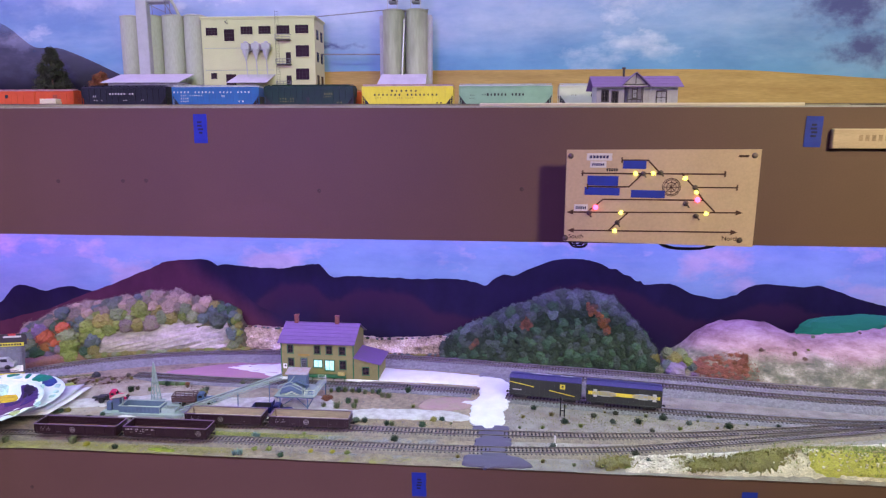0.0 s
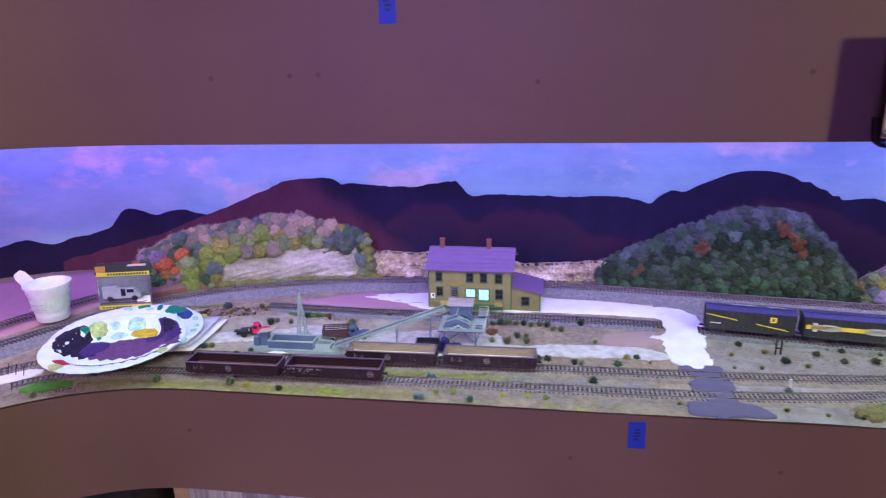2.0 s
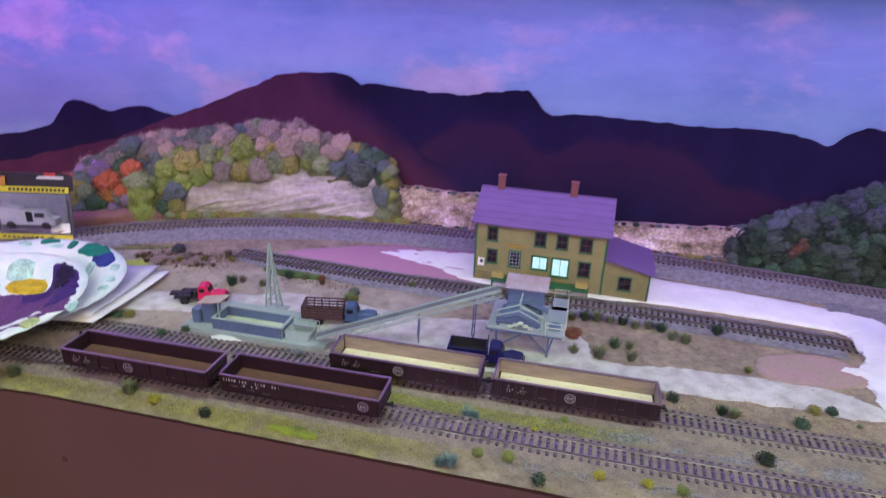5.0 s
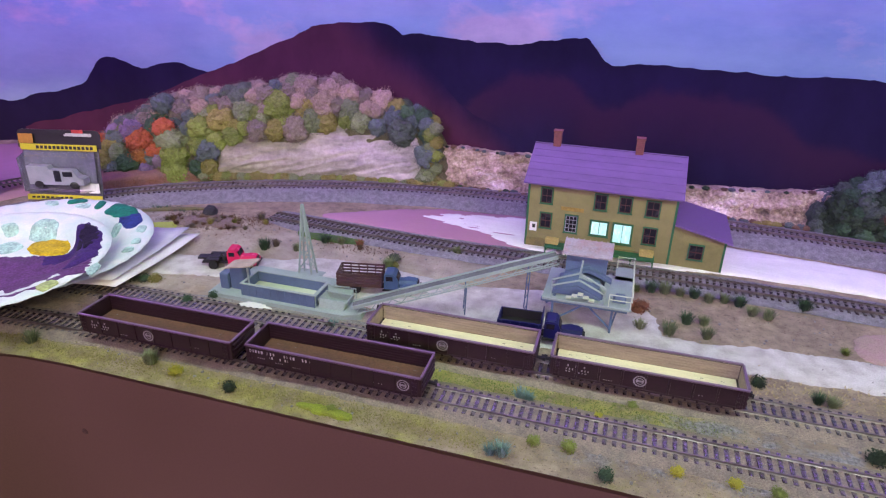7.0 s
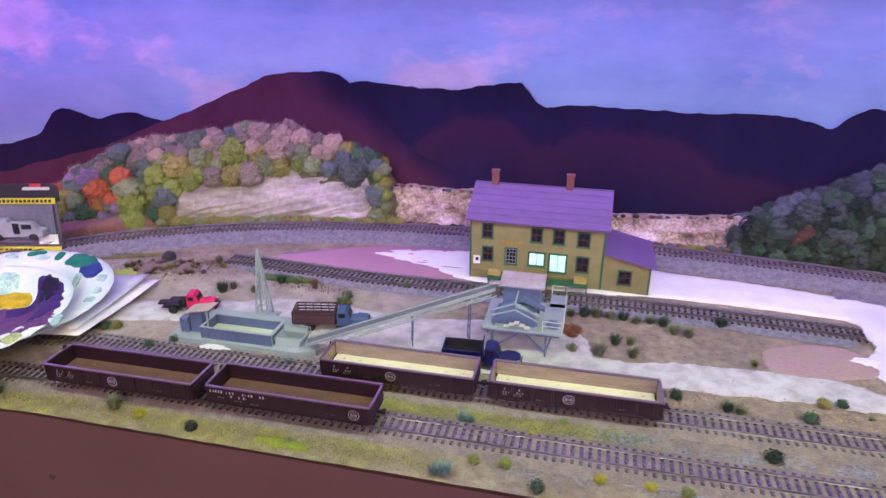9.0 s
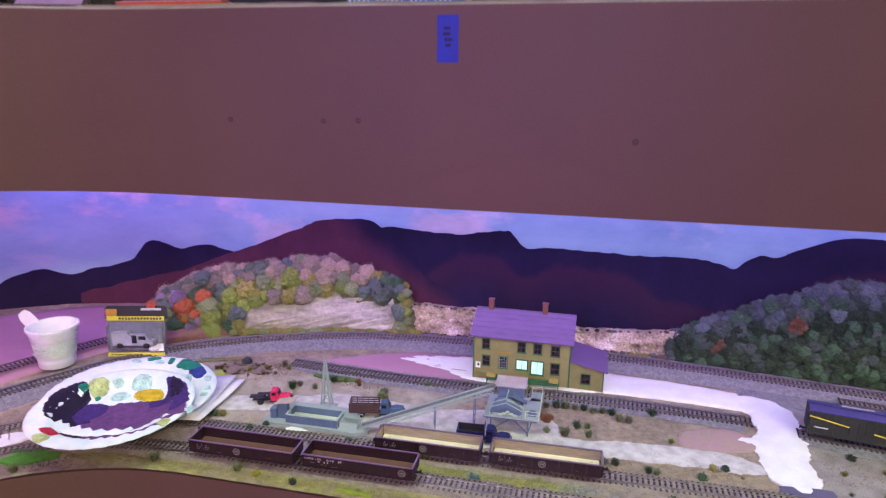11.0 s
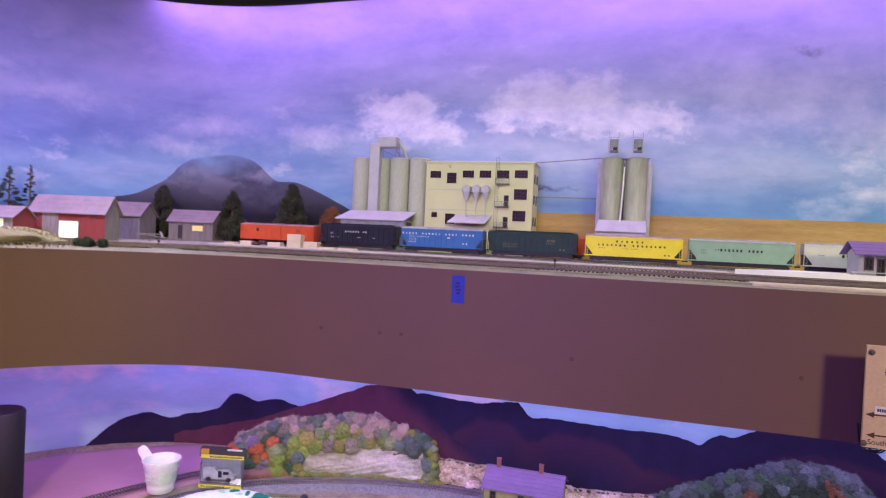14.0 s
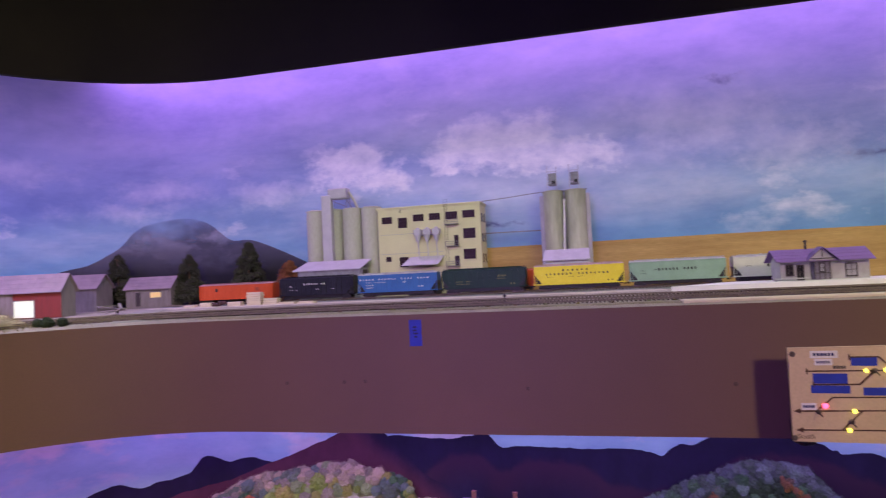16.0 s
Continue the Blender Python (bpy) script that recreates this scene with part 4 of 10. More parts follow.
gondola(pose(-0.7205, 1.0275, R, 0, 0, 0.6), "brown steel gondola car with an empty rusty floor", 0.149, BROWNCAR, RUSTFLOOR)
gondola(pose(-0.5590, 1.0310, R, 0, 0, 0.4), "brown gondola car with white lettering, empty and rusty inside", 0.148, BROWNCAR, RUSTFLOOR, letter_side=0)
gondola(pose(-0.4820, 1.0920, R, 0, 0, 0.3), "brown gondola car with bare wooden lining and pale floor", 0.143, PLANKIN, PALEFLOOR)
gondola(pose(-0.3235, 1.0935, R, 0, 0, 0.4), "brown gondola car with weathered plank lining beside the loader", 0.145, PLANKIN, PALEFLOOR)


def boxcar(name, m, label, length, body, roof, group, bands, door=True):
    """A boxcar with ribbed sides, sliding doors, peaked roof with running board, ladders and trucks."""
    root = thing(name, m, label, "boxcar", group)
    w, z0, z1 = 0.0345, 0.0095, 0.0450
    shell = Mesh().prism([(-w / 2, z0), (w / 2, z0), (w / 2, z1), (0, z1 + 0.0026), (-w / 2, z1)], -length / 2, length / 2, "x")
    part("body", shell, body, root)
    rib = Mesh()
    for s in (-1, 1):
        for i in range(15):
            rib.box((-length / 2 + 0.002 + (length - 0.004) * i / 14, s * (w / 2 + 0.0003), (z0 + z1) / 2), (0.0009, 0.0008, z1 - z0), ch=0.0002)
        rib.box((0, s * (w / 2 + 0.0003), z0 + 0.0010), (length, 0.0010, 0.0022), ch=0.0002).box((0, s * (w / 2 + 0.0003), z1 - 0.0006), (length, 0.0012, 0.0014), ch=0.0002)
    part("side_ribs", rib, body, root)
    top = Mesh()
    for s in (-1, 1):
        top.add([(-length / 2 - 0.0008, 0, z1 + 0.0034), (length / 2 + 0.0008, 0, z1 + 0.0034), (length / 2 + 0.0008, s * (w / 2 + 0.001), z1 + 0.0006), (-length / 2 - 0.0008, s * (w / 2 + 0.001), z1 + 0.0006), (-length / 2 - 0.0008, 0, z1 + 0.0024), (length / 2 + 0.0008, 0, z1 + 0.0024), (length / 2 + 0.0008, s * (w / 2 + 0.001), z1 - 0.0004), (-length / 2 - 0.0008, s * (w / 2 + 0.001), z1 - 0.0004)], [(0, 1, 2, 3), (4, 5, 6, 7), (2, 3, 7, 6), (0, 3, 7, 4), (1, 2, 6, 5)])
        for i in range(13):
            top.box((-length / 2 + 0.005 + (length - 0.010) * i / 12, s * w / 4, z1 + 0.0022), (0.0012, w / 2, 0.0008), (s * -9, 0, 0), ch=0.0002)
    part("roof", top, roof, root)
    part("running_board", Mesh().box((0, 0, z1 + 0.0044), (length - 0.002, 0.0052, 0.0007)), roof, root)
    if door:
        for s in (-1, 1):
            d = Mesh().box((0.001, s * (w / 2 + 0.0009), (z0 + z1) / 2 + 0.0004), (0.022, 0.0009, z1 - z0 - 0.004))
            for k in range(5):
                d.box((0.001, s * (w / 2 + 0.0014), z0 + 0.005 + k * 0.0065), (0.021, 0.0006, 0.0009), ch=0.0002)
            part("door", d, body, root)
    for s in (-1, 1):
        coupler(root, s * length / 2, 0)
        truck_set(root, s * (length / 2 - 0.022), 0)
        ladder(root, s * (length / 2 - 0.005), -w / 2 - 0.0014, z0, z1, 0.005, 7, body)
        ladder(root, s * (length / 2 + 0.0008), -w / 4, z0, z1, 0.005, 7, body, "y")
        e = Mesh()
        for k in range(6):
            e.tube([(s * (length / 2 + 0.0003), -w / 2 + 0.002, z0 + 0.004 + 0.0056 * k), (s * (length / 2 + 0.0003), w / 2 - 0.002, z0 + 0.004 + 0.0056 * k)], 0.0009, 6)
        part("end_corrugation", e, body, root)
    part("underframe", Mesh().box((0, 0, z0 - 0.0008), (length - 0.006, 0.006, 0.0030)).box((0.01, 0.004, z0 - 0.003), (0.016, 0.007, 0.004)), BLACKMETAL, root)
    for bx, bz, bw, bh, slope, material in bands:
        b = Mesh().add([(bx - bw / 2, -w / 2 - 0.0016, bz + slope / 2 - bh / 2), (bx + bw / 2, -w / 2 - 0.0016, bz - slope / 2 - bh / 2), (bx + bw / 2, -w / 2 - 0.0016, bz - slope / 2 + bh / 2), (bx - bw / 2, -w / 2 - 0.0016, bz + slope / 2 + bh / 2), (bx - bw / 2, -w / 2 - 0.0012, bz + slope / 2 - bh / 2), (bx + bw / 2, -w / 2 - 0.0012, bz - slope / 2 - bh / 2), (bx + bw / 2, -w / 2 - 0.0012, bz - slope / 2 + bh / 2), (bx - bw / 2, -w / 2 - 0.0012, bz + slope / 2 + bh / 2)], [(0, 1, 2, 3), (4, 5, 6, 7), (0, 1, 5, 4), (2, 3, 7, 6), (1, 2, 6, 5), (0, 3, 7, 4)])
        part("painted_band", b, material, root)
    return root


DARKCAR = mat("dark_green_car_paint", (0.030, 0.032, 0.030), (0.022, 0.024, 0.024), 0.45, scale=50, fine=700, var=0.15, bump=0.1, depth=0.0002)
# blue LED light on the dark roofs is put into this colour
BLUELITROOF = mat("blue_lit_dark_roof", (0.050, 0.045, 0.16), (0.04, 0.036, 0.13), 0.40, scale=50, fine=700, var=0.1, bump=0.1, depth=0.0002)
GREYPRINT = mat("pale_grey_print", (0.50, 0.50, 0.50), (0.42, 0.42, 0.42), 0.6, scale=200, fine=1200, var=0.1, bump=0)
first_boxcar = boxcar("boxcar", pose(0.113, 1.2570, R + 0.001, 0, 0, -9.5), "dark green boxcar with thin yellow diagonal stripes and blue-lit roof", 0.141, DARKCAR, BLUELITROOF, "parked boxcars",
       [(-0.046, 0.0335, 0.050, 0.0016, 0.008, YELLOWPRINT), (0.034, 0.0215, 0.050, 0.0016, 0.008, YELLOWPRINT), (0.035, 0.0350, 0.010, 0.0095, 0, YELLOWPRINT), (-0.055, 0.0215, 0.018, 0.0018, 0, GREYPRINT), (0.035, 0.0350, 0.004, 0.0050, 0, BLACKPRINT)], door=False)
for x, w in ((-0.008, 0.040), (0.042, 0.026)):
    part("roof_patch", Mesh().box((x, 0.006, 0.0480), (w, 0.0100, 0.0014), (-9, 0, 0)), GREYPRINT, first_boxcar, "pale panel on the roof")
boxcar("boxcar", pose(0.263, 1.2335, R + 0.001, 0, 0, -9.0), "dark boxcar with a yellow band, grey emblems and blue-lit roof", 0.141, DARKCAR, BLUELITROOF, "parked boxcars",
       [(0, 0.0290, 0.134, 0.0070, 0, YELLOWPRINT)] + [(x, 0.0290, w, h, 0, GREYPRINT) for x in (-0.034, 0.036) for w, h in ((0.040, 0.0052), (0.030, 0.0090), (0.018, 0.0112))] + [(x, 0.0290, w, h, 0, WHITEPRINT) for x in (-0.054, 0.057) for w, h in ((0.0130, 0.0070), (0.0070, 0.0150))], door=False)
# ---- yellow depot ----
MUSTARD = mat("mustard_clapboard", (0.235, 0.208, 0.092), (0.20, 0.176, 0.076), 0.75, scale=60, fine=900, var=0.12, bump=0.3, depth=0.0002)
TRIMGREEN = mat("green_trim", (0.035, 0.13, 0.062), (0.028, 0.10, 0.05), 0.6, scale=100, fine=900)
# violet LED light on the grey shingles is put into the base colour
ROOFGREY = mat("violet_lit_shingle_roof", (0.155, 0.090, 0.235), (0.125, 0.074, 0.195), 0.5, spec=0.5, scale=40, fine=800, var=0.15, stretch=(1, 3, 3), random_value=0.06)
BRICKRED = mat("red_brick", (0.22, 0.075, 0.080), (0.16, 0.06, 0.065), 0.85, scale=300, fine=1500, var=0.3)
SASH = mat("maroon_sash", (0.075, 0.022, 0.022), None, 0.6, scale=200, fine=900)
GLASS = mat("dark_window_glass", (0.020, 0.018, 0.028), None, 0.25, scale=60, fine=300, var=0.05, bump=0, spec=0.25)
LIT = glow("lamplit_window", (0.62, 0.95, 0.92), 0.4)
lt = LIT.node_tree
lt.links.new(ramp(lt, noise_node(lt, 170, 3, (1.6, 1, 0.7)).outputs["Fac"], [(0.36, (0.10, 0.30, 0.30)), (0.52, (0.40, 0.80, 0.78)), (0.66, (0.85, 1.0, 0.95))]).outputs["Color"], lt.nodes["Principled BSDF"].inputs["Emission Color"])


def window(root, x, z, w, h, y=0.0, sash=SASH, casing=TRIMGREEN, glass=GLASS, bars=(1, 1), name="window"):
    """A sash window on a wall that faces the aisle; x, z: its middle."""
    t = 0.0013
    fr = Mesh()
    for s in (-1, 1):
        fr.box((x + s * (w / 2 + t / 2), y - 0.0010, z), (t, 0.0020, h + 2 * t), ch=0.0001)
        fr.box((x, y - 0.0010, z + s * (h / 2 + t / 2)), (w, 0.0020, t), ch=0.0001)
    fr.box((x, y - 0.0012, z - h / 2 - t), (w + 3 * t, 0.0024, 0.0008), ch=0.0001)
    win = part(name, fr, casing, root)
    part("pane", Mesh().box((x, y - 0.0006, z), (w, 0.0006, h), ch=0.00005), glass, win)
    b = Mesh()
    for i in range(bars[0]):
        b.box((x - w / 2 + w * (i + 1) / (bars[0] + 1), y - 0.0011, z), (0.0006, 0.0006, h), ch=0.0001)
    for k in range(bars[1]):
        b.box((x, y - 0.0012, z - h / 2 + h * (k + 1) / (bars[1] + 1)), (w, 0.0007, 0.0009 if bars[1] == 1 else 0.0006), ch=0.0001)
    for s in (-1, 1):
        b.box((x + s * (w / 2 - 0.0004), y - 0.0010, z), (0.0008, 0.0006, h), ch=0.0001)
        b.box((x, y - 0.0010, z + s * (h / 2 - 0.0004)), (w, 0.0006, 0.0008), ch=0.0001)
    part("sash", b, sash, win)


def gable(root, x0, x1, y0, y1, z0, eave, ridge, material, boards=0):
    """Walls of a house with its ridge along x, with lapped boards on the front."""
    ym = (y0 + y1) / 2
    part("wall", Mesh().prism([(y0, z0), (y1, z0), (y1, eave), (ym, ridge), (y0, eave)], x0, x1, "x"), material, root)
    if boards:
        step = (eave - z0) / boards
        for i in range(boards):
            z = z0 + step * i
            m = Mesh().add([(x0, y0 - 0.0004, z), (x1, y0 - 0.0004, z), (x1, y0 - 0.00005, z + step), (x0, y0 - 0.00005, z + step), (x0, y0 + 0.0003, z), (x1, y0 + 0.0003, z)], [(0, 1, 2, 3), (0, 1, 5, 4)])
            part("clapboard", m, material, root)


def slope(root, x0, x1, eave_yz, ridge_yz, thick, material, courses=6, name="roof_course"):
    """A roof slope with lapped courses."""
    (ye, ze), (yr, zr) = eave_yz, ridge_yz
    for i in range(courses):
        a, b = i / courses, (i + 1) / courses
        lift = 0.0005
        p, q = (ye + (yr - ye) * a, ze + (zr - ze) * a), (ye + (yr - ye) * b, ze + (zr - ze) * b)
        m = Mesh().add([(x0, p[0], p[1] + lift), (x1, p[0], p[1] + lift), (x1, q[0], q[1]), (x0, q[0], q[1]), (x0, p[0], p[1] - thick), (x1, p[0], p[1] - thick), (x1, q[0], q[1] - thick), (x0, q[0], q[1] - thick)], [(0, 1, 2, 3), (4, 5, 6, 7), (0, 1, 5, 4), (2, 3, 7, 6), (0, 3, 7, 4), (1, 2, 6, 5)])
        part(name, m, material, root)


def bench(m):
    root = thing("platform_bench", m, "green wooden bench with pale crate beside the depot", "bench", "depot benches")
    part("seat", Mesh().box((0, 0, 0.0075), (0.024, 0.0075, 0.0014)), TRIMGREEN, root)
    part("backrest", Mesh().box((0, 0.0036, 0.0110), (0.024, 0.0010, 0.0042), (10, 0, 0)), TRIMGREEN, root)
    for x in (-0.0105, 0.0105):
        for y in (-0.0028, 0.0028):
            part("leg", Mesh().box((x, y, 0.0036), (0.0013, 0.0013, 0.0072)), TRIMGREEN, root)


DEPOT_Z = 0.9480
depot = thing("depot_building", pose(-0.3815, 1.340, DEPOT_Z, 0, 0, -1.2), "two-storey mustard yellow depot with green trim and grey roof", "building")
gable(depot, -0.0815, 0.0815, 0.0, 0.100, -0.002, 0.0840, 0.1080, MUSTARD, 26)
slope(depot, -0.0870, 0.0870, (-0.010, 0.0795), (0.050, 0.1110), 0.0012, ROOFGREY, 6)
slope(depot, -0.0870, 0.0870, (0.110, 0.0795), (0.050, 0.1110), 0.0012, ROOFGREY, 6)
part("ridge_cap", Mesh().box((0, 0.050, 0.1112), (0.174, 0.0024, 0.0012)), ROOFGREY, depot)
for x in (-0.0608, 0.0335):
    chimney = part("chimney", Mesh().box((x, 0.050, 0.1175), (0.0084, 0.0076, 0.0200)), BRICKRED, depot, "dull red brick chimney")
    for k in range(9):
        part("brick_course", Mesh().box((x, 0.050, 0.1085 + k * 0.0021), (0.0088 + 0.0002 * (k % 2), 0.0080, 0.0018), ch=0.0002), BRICKRED, chimney)
    part("chimney_cap", Mesh().box((x, 0.050, 0.1085 + 9 * 0.0021), (0.0104, 0.0096, 0.0020)), BRICKRED, chimney)
for x in (-0.0815, 0.0815):
    part("corner_board", Mesh().box((x, -0.0003, 0.041), (0.0024, 0.0018, 0.084), ch=0.0002), TRIMGREEN, depot)
part("frieze_board", Mesh().box((0, -0.0005, 0.0815), (0.166, 0.0016, 0.0030), ch=0.0002), TRIMGREEN, depot)
for x, z, w, h in ((-0.0605, 0.0635, 0.0120, 0.0175), (0.0005, 0.0635, 0.0125, 0.0175), (0.0275, 0.0635, 0.0125, 0.0175), (0.0570, 0.0625, 0.0135, 0.0175), (-0.0595, 0.0330, 0.0120, 0.0175), (0.0580, 0.0305, 0.0135, 0.0190)):
    window(depot, x, z, w, h, bars=(1, 1))
window(depot, -0.0300, 0.0325, 0.0130, 0.0200, bars=(2, 3), sash=mat("pale_sash", (0.30, 0.29, 0.36), None, 0.6), name="door")
window(depot, 0.0020, 0.0315, 0.0190, 0.0170, glass=LIT, bars=(1, 0), sash=TRIMGREEN)
window(depot, 0.0280, 0.0285, 0.0205, 0.0235, glass=LIT, bars=(1, 0), sash=TRIMGREEN)
part("skirting", Mesh().box((-0.010, -0.0006, 0.004), (0.142, 0.0014, 0.011), ch=0.0002), mat("dirty_foundation", (0.20, 0.165, 0.07), (0.15, 0.13, 0.06), 0.9, scale=120, fine=900), depot)
part("faded_sign", Mesh().box((-0.030, -0.0008, 0.0505), (0.026, 0.0006, 0.0045), ch=0.0001), mat("faded_ochre_sign", (0.33, 0.22, 0.06), (0.24, 0.15, 0.05), 0.8, scale=400, fine=1200), depot)
notice = part("notice", Mesh().box((-0.0735, -0.0009, 0.0235), (0.0085, 0.0008, 0.0110), ch=0.0001), PLASTER, depot, "white notice board")
part("notice_print", Mesh().box((-0.0728, -0.0015, 0.0245), (0.0036, 0.0003, 0.0044), ch=0.00005), BLACKPRINT, notice)
part("annex_wall", Mesh().prism([(0.0815, -0.002), (0.1375, -0.002), (0.1375, 0.0350), (0.0815, 0.0480)], 0.0006, 0.080, "y"), MUSTARD, depot)
part("annex_roof", Mesh().prism([(0.0826, 0.0485), (0.1440, 0.0345), (0.1440, 0.0360), (0.0826, 0.0502)], -0.0065, 0.086, "y"), ROOFGREY, depot)
part("annex_trim", Mesh().box((0.1375, 0.0003, 0.0165), (0.0022, 0.0018, 0.036), ch=0.0002), TRIMGREEN, depot)
window(depot, 0.1090, 0.0185, 0.0140, 0.0165, y=0.0006)
dock = thing("platform_bench", pose(-0.3765, 1.3270, DEPOT_Z - 0.0005), "long low green platform bench before the depot", "bench")
part("top_board", Mesh().box((0, -0.003, 0.0102), (0.122, 0.0056, 0.0012)), TRIMGREEN, dock)
part("top_board", Mesh().box((0, 0.003, 0.0102), (0.122, 0.0056, 0.0012)), TRIMGREEN, dock)
part("front_rail", Mesh().box((0, -0.0062, 0.0086), (0.122, 0.0010, 0.0030)), TRIMGREEN, dock)
for x in (-0.060, -0.036, -0.012, 0.012, 0.036, 0.060):
    for y in (-0.0052, 0.0048):
        part("leg", Mesh().box((x, y, 0.0048), (0.0014, 0.0014, 0.0096)), TRIMGREEN, dock)
crate = Mesh().box((0, 0, 0.0035), (0.015, 0.0065, 0.007)).box((0, -0.0033, 0.0035), (0.0155, 0.0008, 0.0016)).box((0, -0.0033, 0.0056), (0.0155, 0.0008, 0.0012))
for x in (-0.4300, -0.3245):
    single("crate", crate, mat("straw_crate", (0.46, 0.36, 0.13), (0.38, 0.29, 0.11), 0.85, scale=200, fine=900), "straw-coloured crate standing on the depot bench", "crate", "depot crates", m=pose(x, 1.3270, DEPOT_Z + 0.0104))

# ---- gravel loader ----
SAGE = mat("pale_sage_plastic", (0.31, 0.38, 0.35), (0.26, 0.32, 0.30), 0.5, scale=40, fine=700, var=0.08, bump=0.1)
BLUEGREY = mat("blue_grey_plastic", (0.105, 0.150, 0.245), (0.085, 0.12, 0.20), 0.5, scale=40, fine=700, var=0.1, bump=0.1)
CREAM = mat("cream_green_paint", (0.55, 0.60, 0.45), (0.48, 0.53, 0.40), 0.6, scale=60, fine=700, var=0.1)
CORRUG = mat("patchy_metal_roof", (0.36, 0.33, 0.36), (0.34, 0.24, 0.24), 0.6, scale=90, fine=500, var=0.15)
pit = thing("loading_pit", pose(-0.663, 1.151, G), "pale sage plastic loading pit with an open tray", "loading pit")
part("base", Mesh().prism([(-0.080, -0.038), (0.066, -0.038), (0.082, -0.030), (0.082, -0.018), (0.060, -0.006), (0.052, 0.028), (-0.062, 0.030), (-0.080, 0.0)], 0.0, 0.0062, "z"), SAGE, pit)
tray = Mesh()
tw, td, th = 0.0790, 0.0290, 0.0130
for s in (-1, 1):
    tray.box((-0.004, -0.018 + s * td / 2, 0.0062 + th / 2), (tw, 0.0014, th))
    tray.box((-0.004 + s * tw / 2, -0.018, 0.0062 + th / 2), (0.0014, td, th))
for i in range(11):
    tray.box((-0.004 - tw / 2 + tw * i / 10, -0.018 - td / 2 - 0.0008, 0.0062 + th / 2), (0.0012, 0.0012, th), ch=0.0002)
part("tray", tray, BLUEGREY, pit)
part("tray_rim", Mesh().box((-0.004, -0.018 - td / 2, 0.0062 + th), (tw + 0.003, 0.0026, 0.0010)).box((-0.004, -0.018 + td / 2, 0.0062 + th), (tw + 0.003, 0.0026, 0.0010)).box((-0.004 - tw / 2, -0.018, 0.0062 + th), (0.0026, td - 0.0026, 0.0010)).box((-0.004 + tw / 2, -0.018, 0.0062 + th), (0.0026, td - 0.0026, 0.0010)), SAGE, pit)
part("tray_floor", Mesh().box((-0.004, -0.018, 0.0075), (tw - 0.002, td - 0.002, 0.0016)), CREAM, pit)
hop = Mesh()
for s in (-1, 1):
    hop.box((0.052, -0.020 + s * 0.009, 0.0105), (0.026, 0.0010, 0.0090), (s * 18, 0, 0)).box((0.052 + s * 0.013, -0.020, 0.0105), (0.0010, 0.020, 0.0090), (0, s * 18, 0))
part("feed_hopper", hop, SAGE, pit)
for x, y in ((0.037, -0.033), (0.037, -0.006), (0.067, -0.006)):
    part("rail_post", Mesh().tube([(x, y, 0.006), (x, y, 0.019)], 0.0005), SAGE, pit)
part("handrail", Mesh().tube([(0.037, -0.033, 0.0185), (0.037, -0.006, 0.0185), (0.067, -0.006, 0.0185)], 0.0005), SAGE, pit)

hut = thing("control_hut", pose(-0.7150, 1.1300, G + 0.0062), "small blue-grey control hut with a tan slanted roof", "hut")
part("cabin", Mesh().box((-0.0155, 0, 0.0085), (0.0100, 0.0130, 0.0170)), BLUEGREY, hut)
part("bay", Mesh().box((-0.0020, 0.003, 0.0125), (0.0160, 0.0140, 0.0250)), BLUEGREY, hut)
part("post", Mesh().box((0.0110, -0.003, 0.0130), (0.0016, 0.0016, 0.0260)), SAGE, hut)
part("roof", Mesh().box((0.0020, 0.003, 0.0268), (0.0310, 0.0190, 0.0014), (0, -12, 0)), mat("tan_card_roof", (0.42, 0.34, 0.28), None, 0.8, scale=60, fine=600), hut)

mast = thing("derrick_mast", pose(-0.6700, 1.1850, G + 0.0004), "tall tapering grey-green derrick mast of lattice legs", "derrick")
part("foot", Mesh().box((0, 0, 0.0012), (0.0300, 0.0230, 0.0024)).box((0.006, -0.003, 0.0035), (0.0160, 0.0110, 0.0025)), SAGE, mast)
corners = [(-0.0076, -0.0062), (0.0076, -0.0062), (0.0076, 0.0062), (-0.0076, 0.0062)]
for x, y in corners:
    part("leg", Mesh().tube([(x, y, 0.002), (x * 0.08 - 0.001, y * 0.08, 0.0810)], 0.0011, 6), SAGE, mast)
for k in range(4):
    u, v = 0.12 + 0.2 * k, 0.12 + 0.2 * (k + 1)
    lo = [(x * (1 - 0.92 * u), y * (1 - 0.92 * u), 0.002 + 0.079 * u) for x, y in corners]
    hi = [(x * (1 - 0.92 * v), y * (1 - 0.92 * v), 0.002 + 0.079 * v) for x, y in corners]
    part("brace", Mesh().tube([*lo, lo[0]], 0.0006, 5).tube([lo[0], hi[1]], 0.0006, 5).tube([lo[1], hi[2]], 0.0006, 5).tube([lo[2], hi[3]], 0.0006, 5), SAGE, mast)
part("cap", Mesh().box((-0.001, 0, 0.0818), (0.0030, 0.0022, 0.0026)), SAGE, mast)

conveyor = thing("conveyor", pose(-0.590, 1.126, G), "pale green plastic belt conveyor sloping up to the loader", "conveyor")
ca, cb = Vector((0.0, 0.0, 0.0095)), Vector((0.180, 0.068, 0.0600))
cd = (cb - ca).normalized()
cs = cd.cross((0, 0, 1)).normalized()
cu = cs.cross(cd)


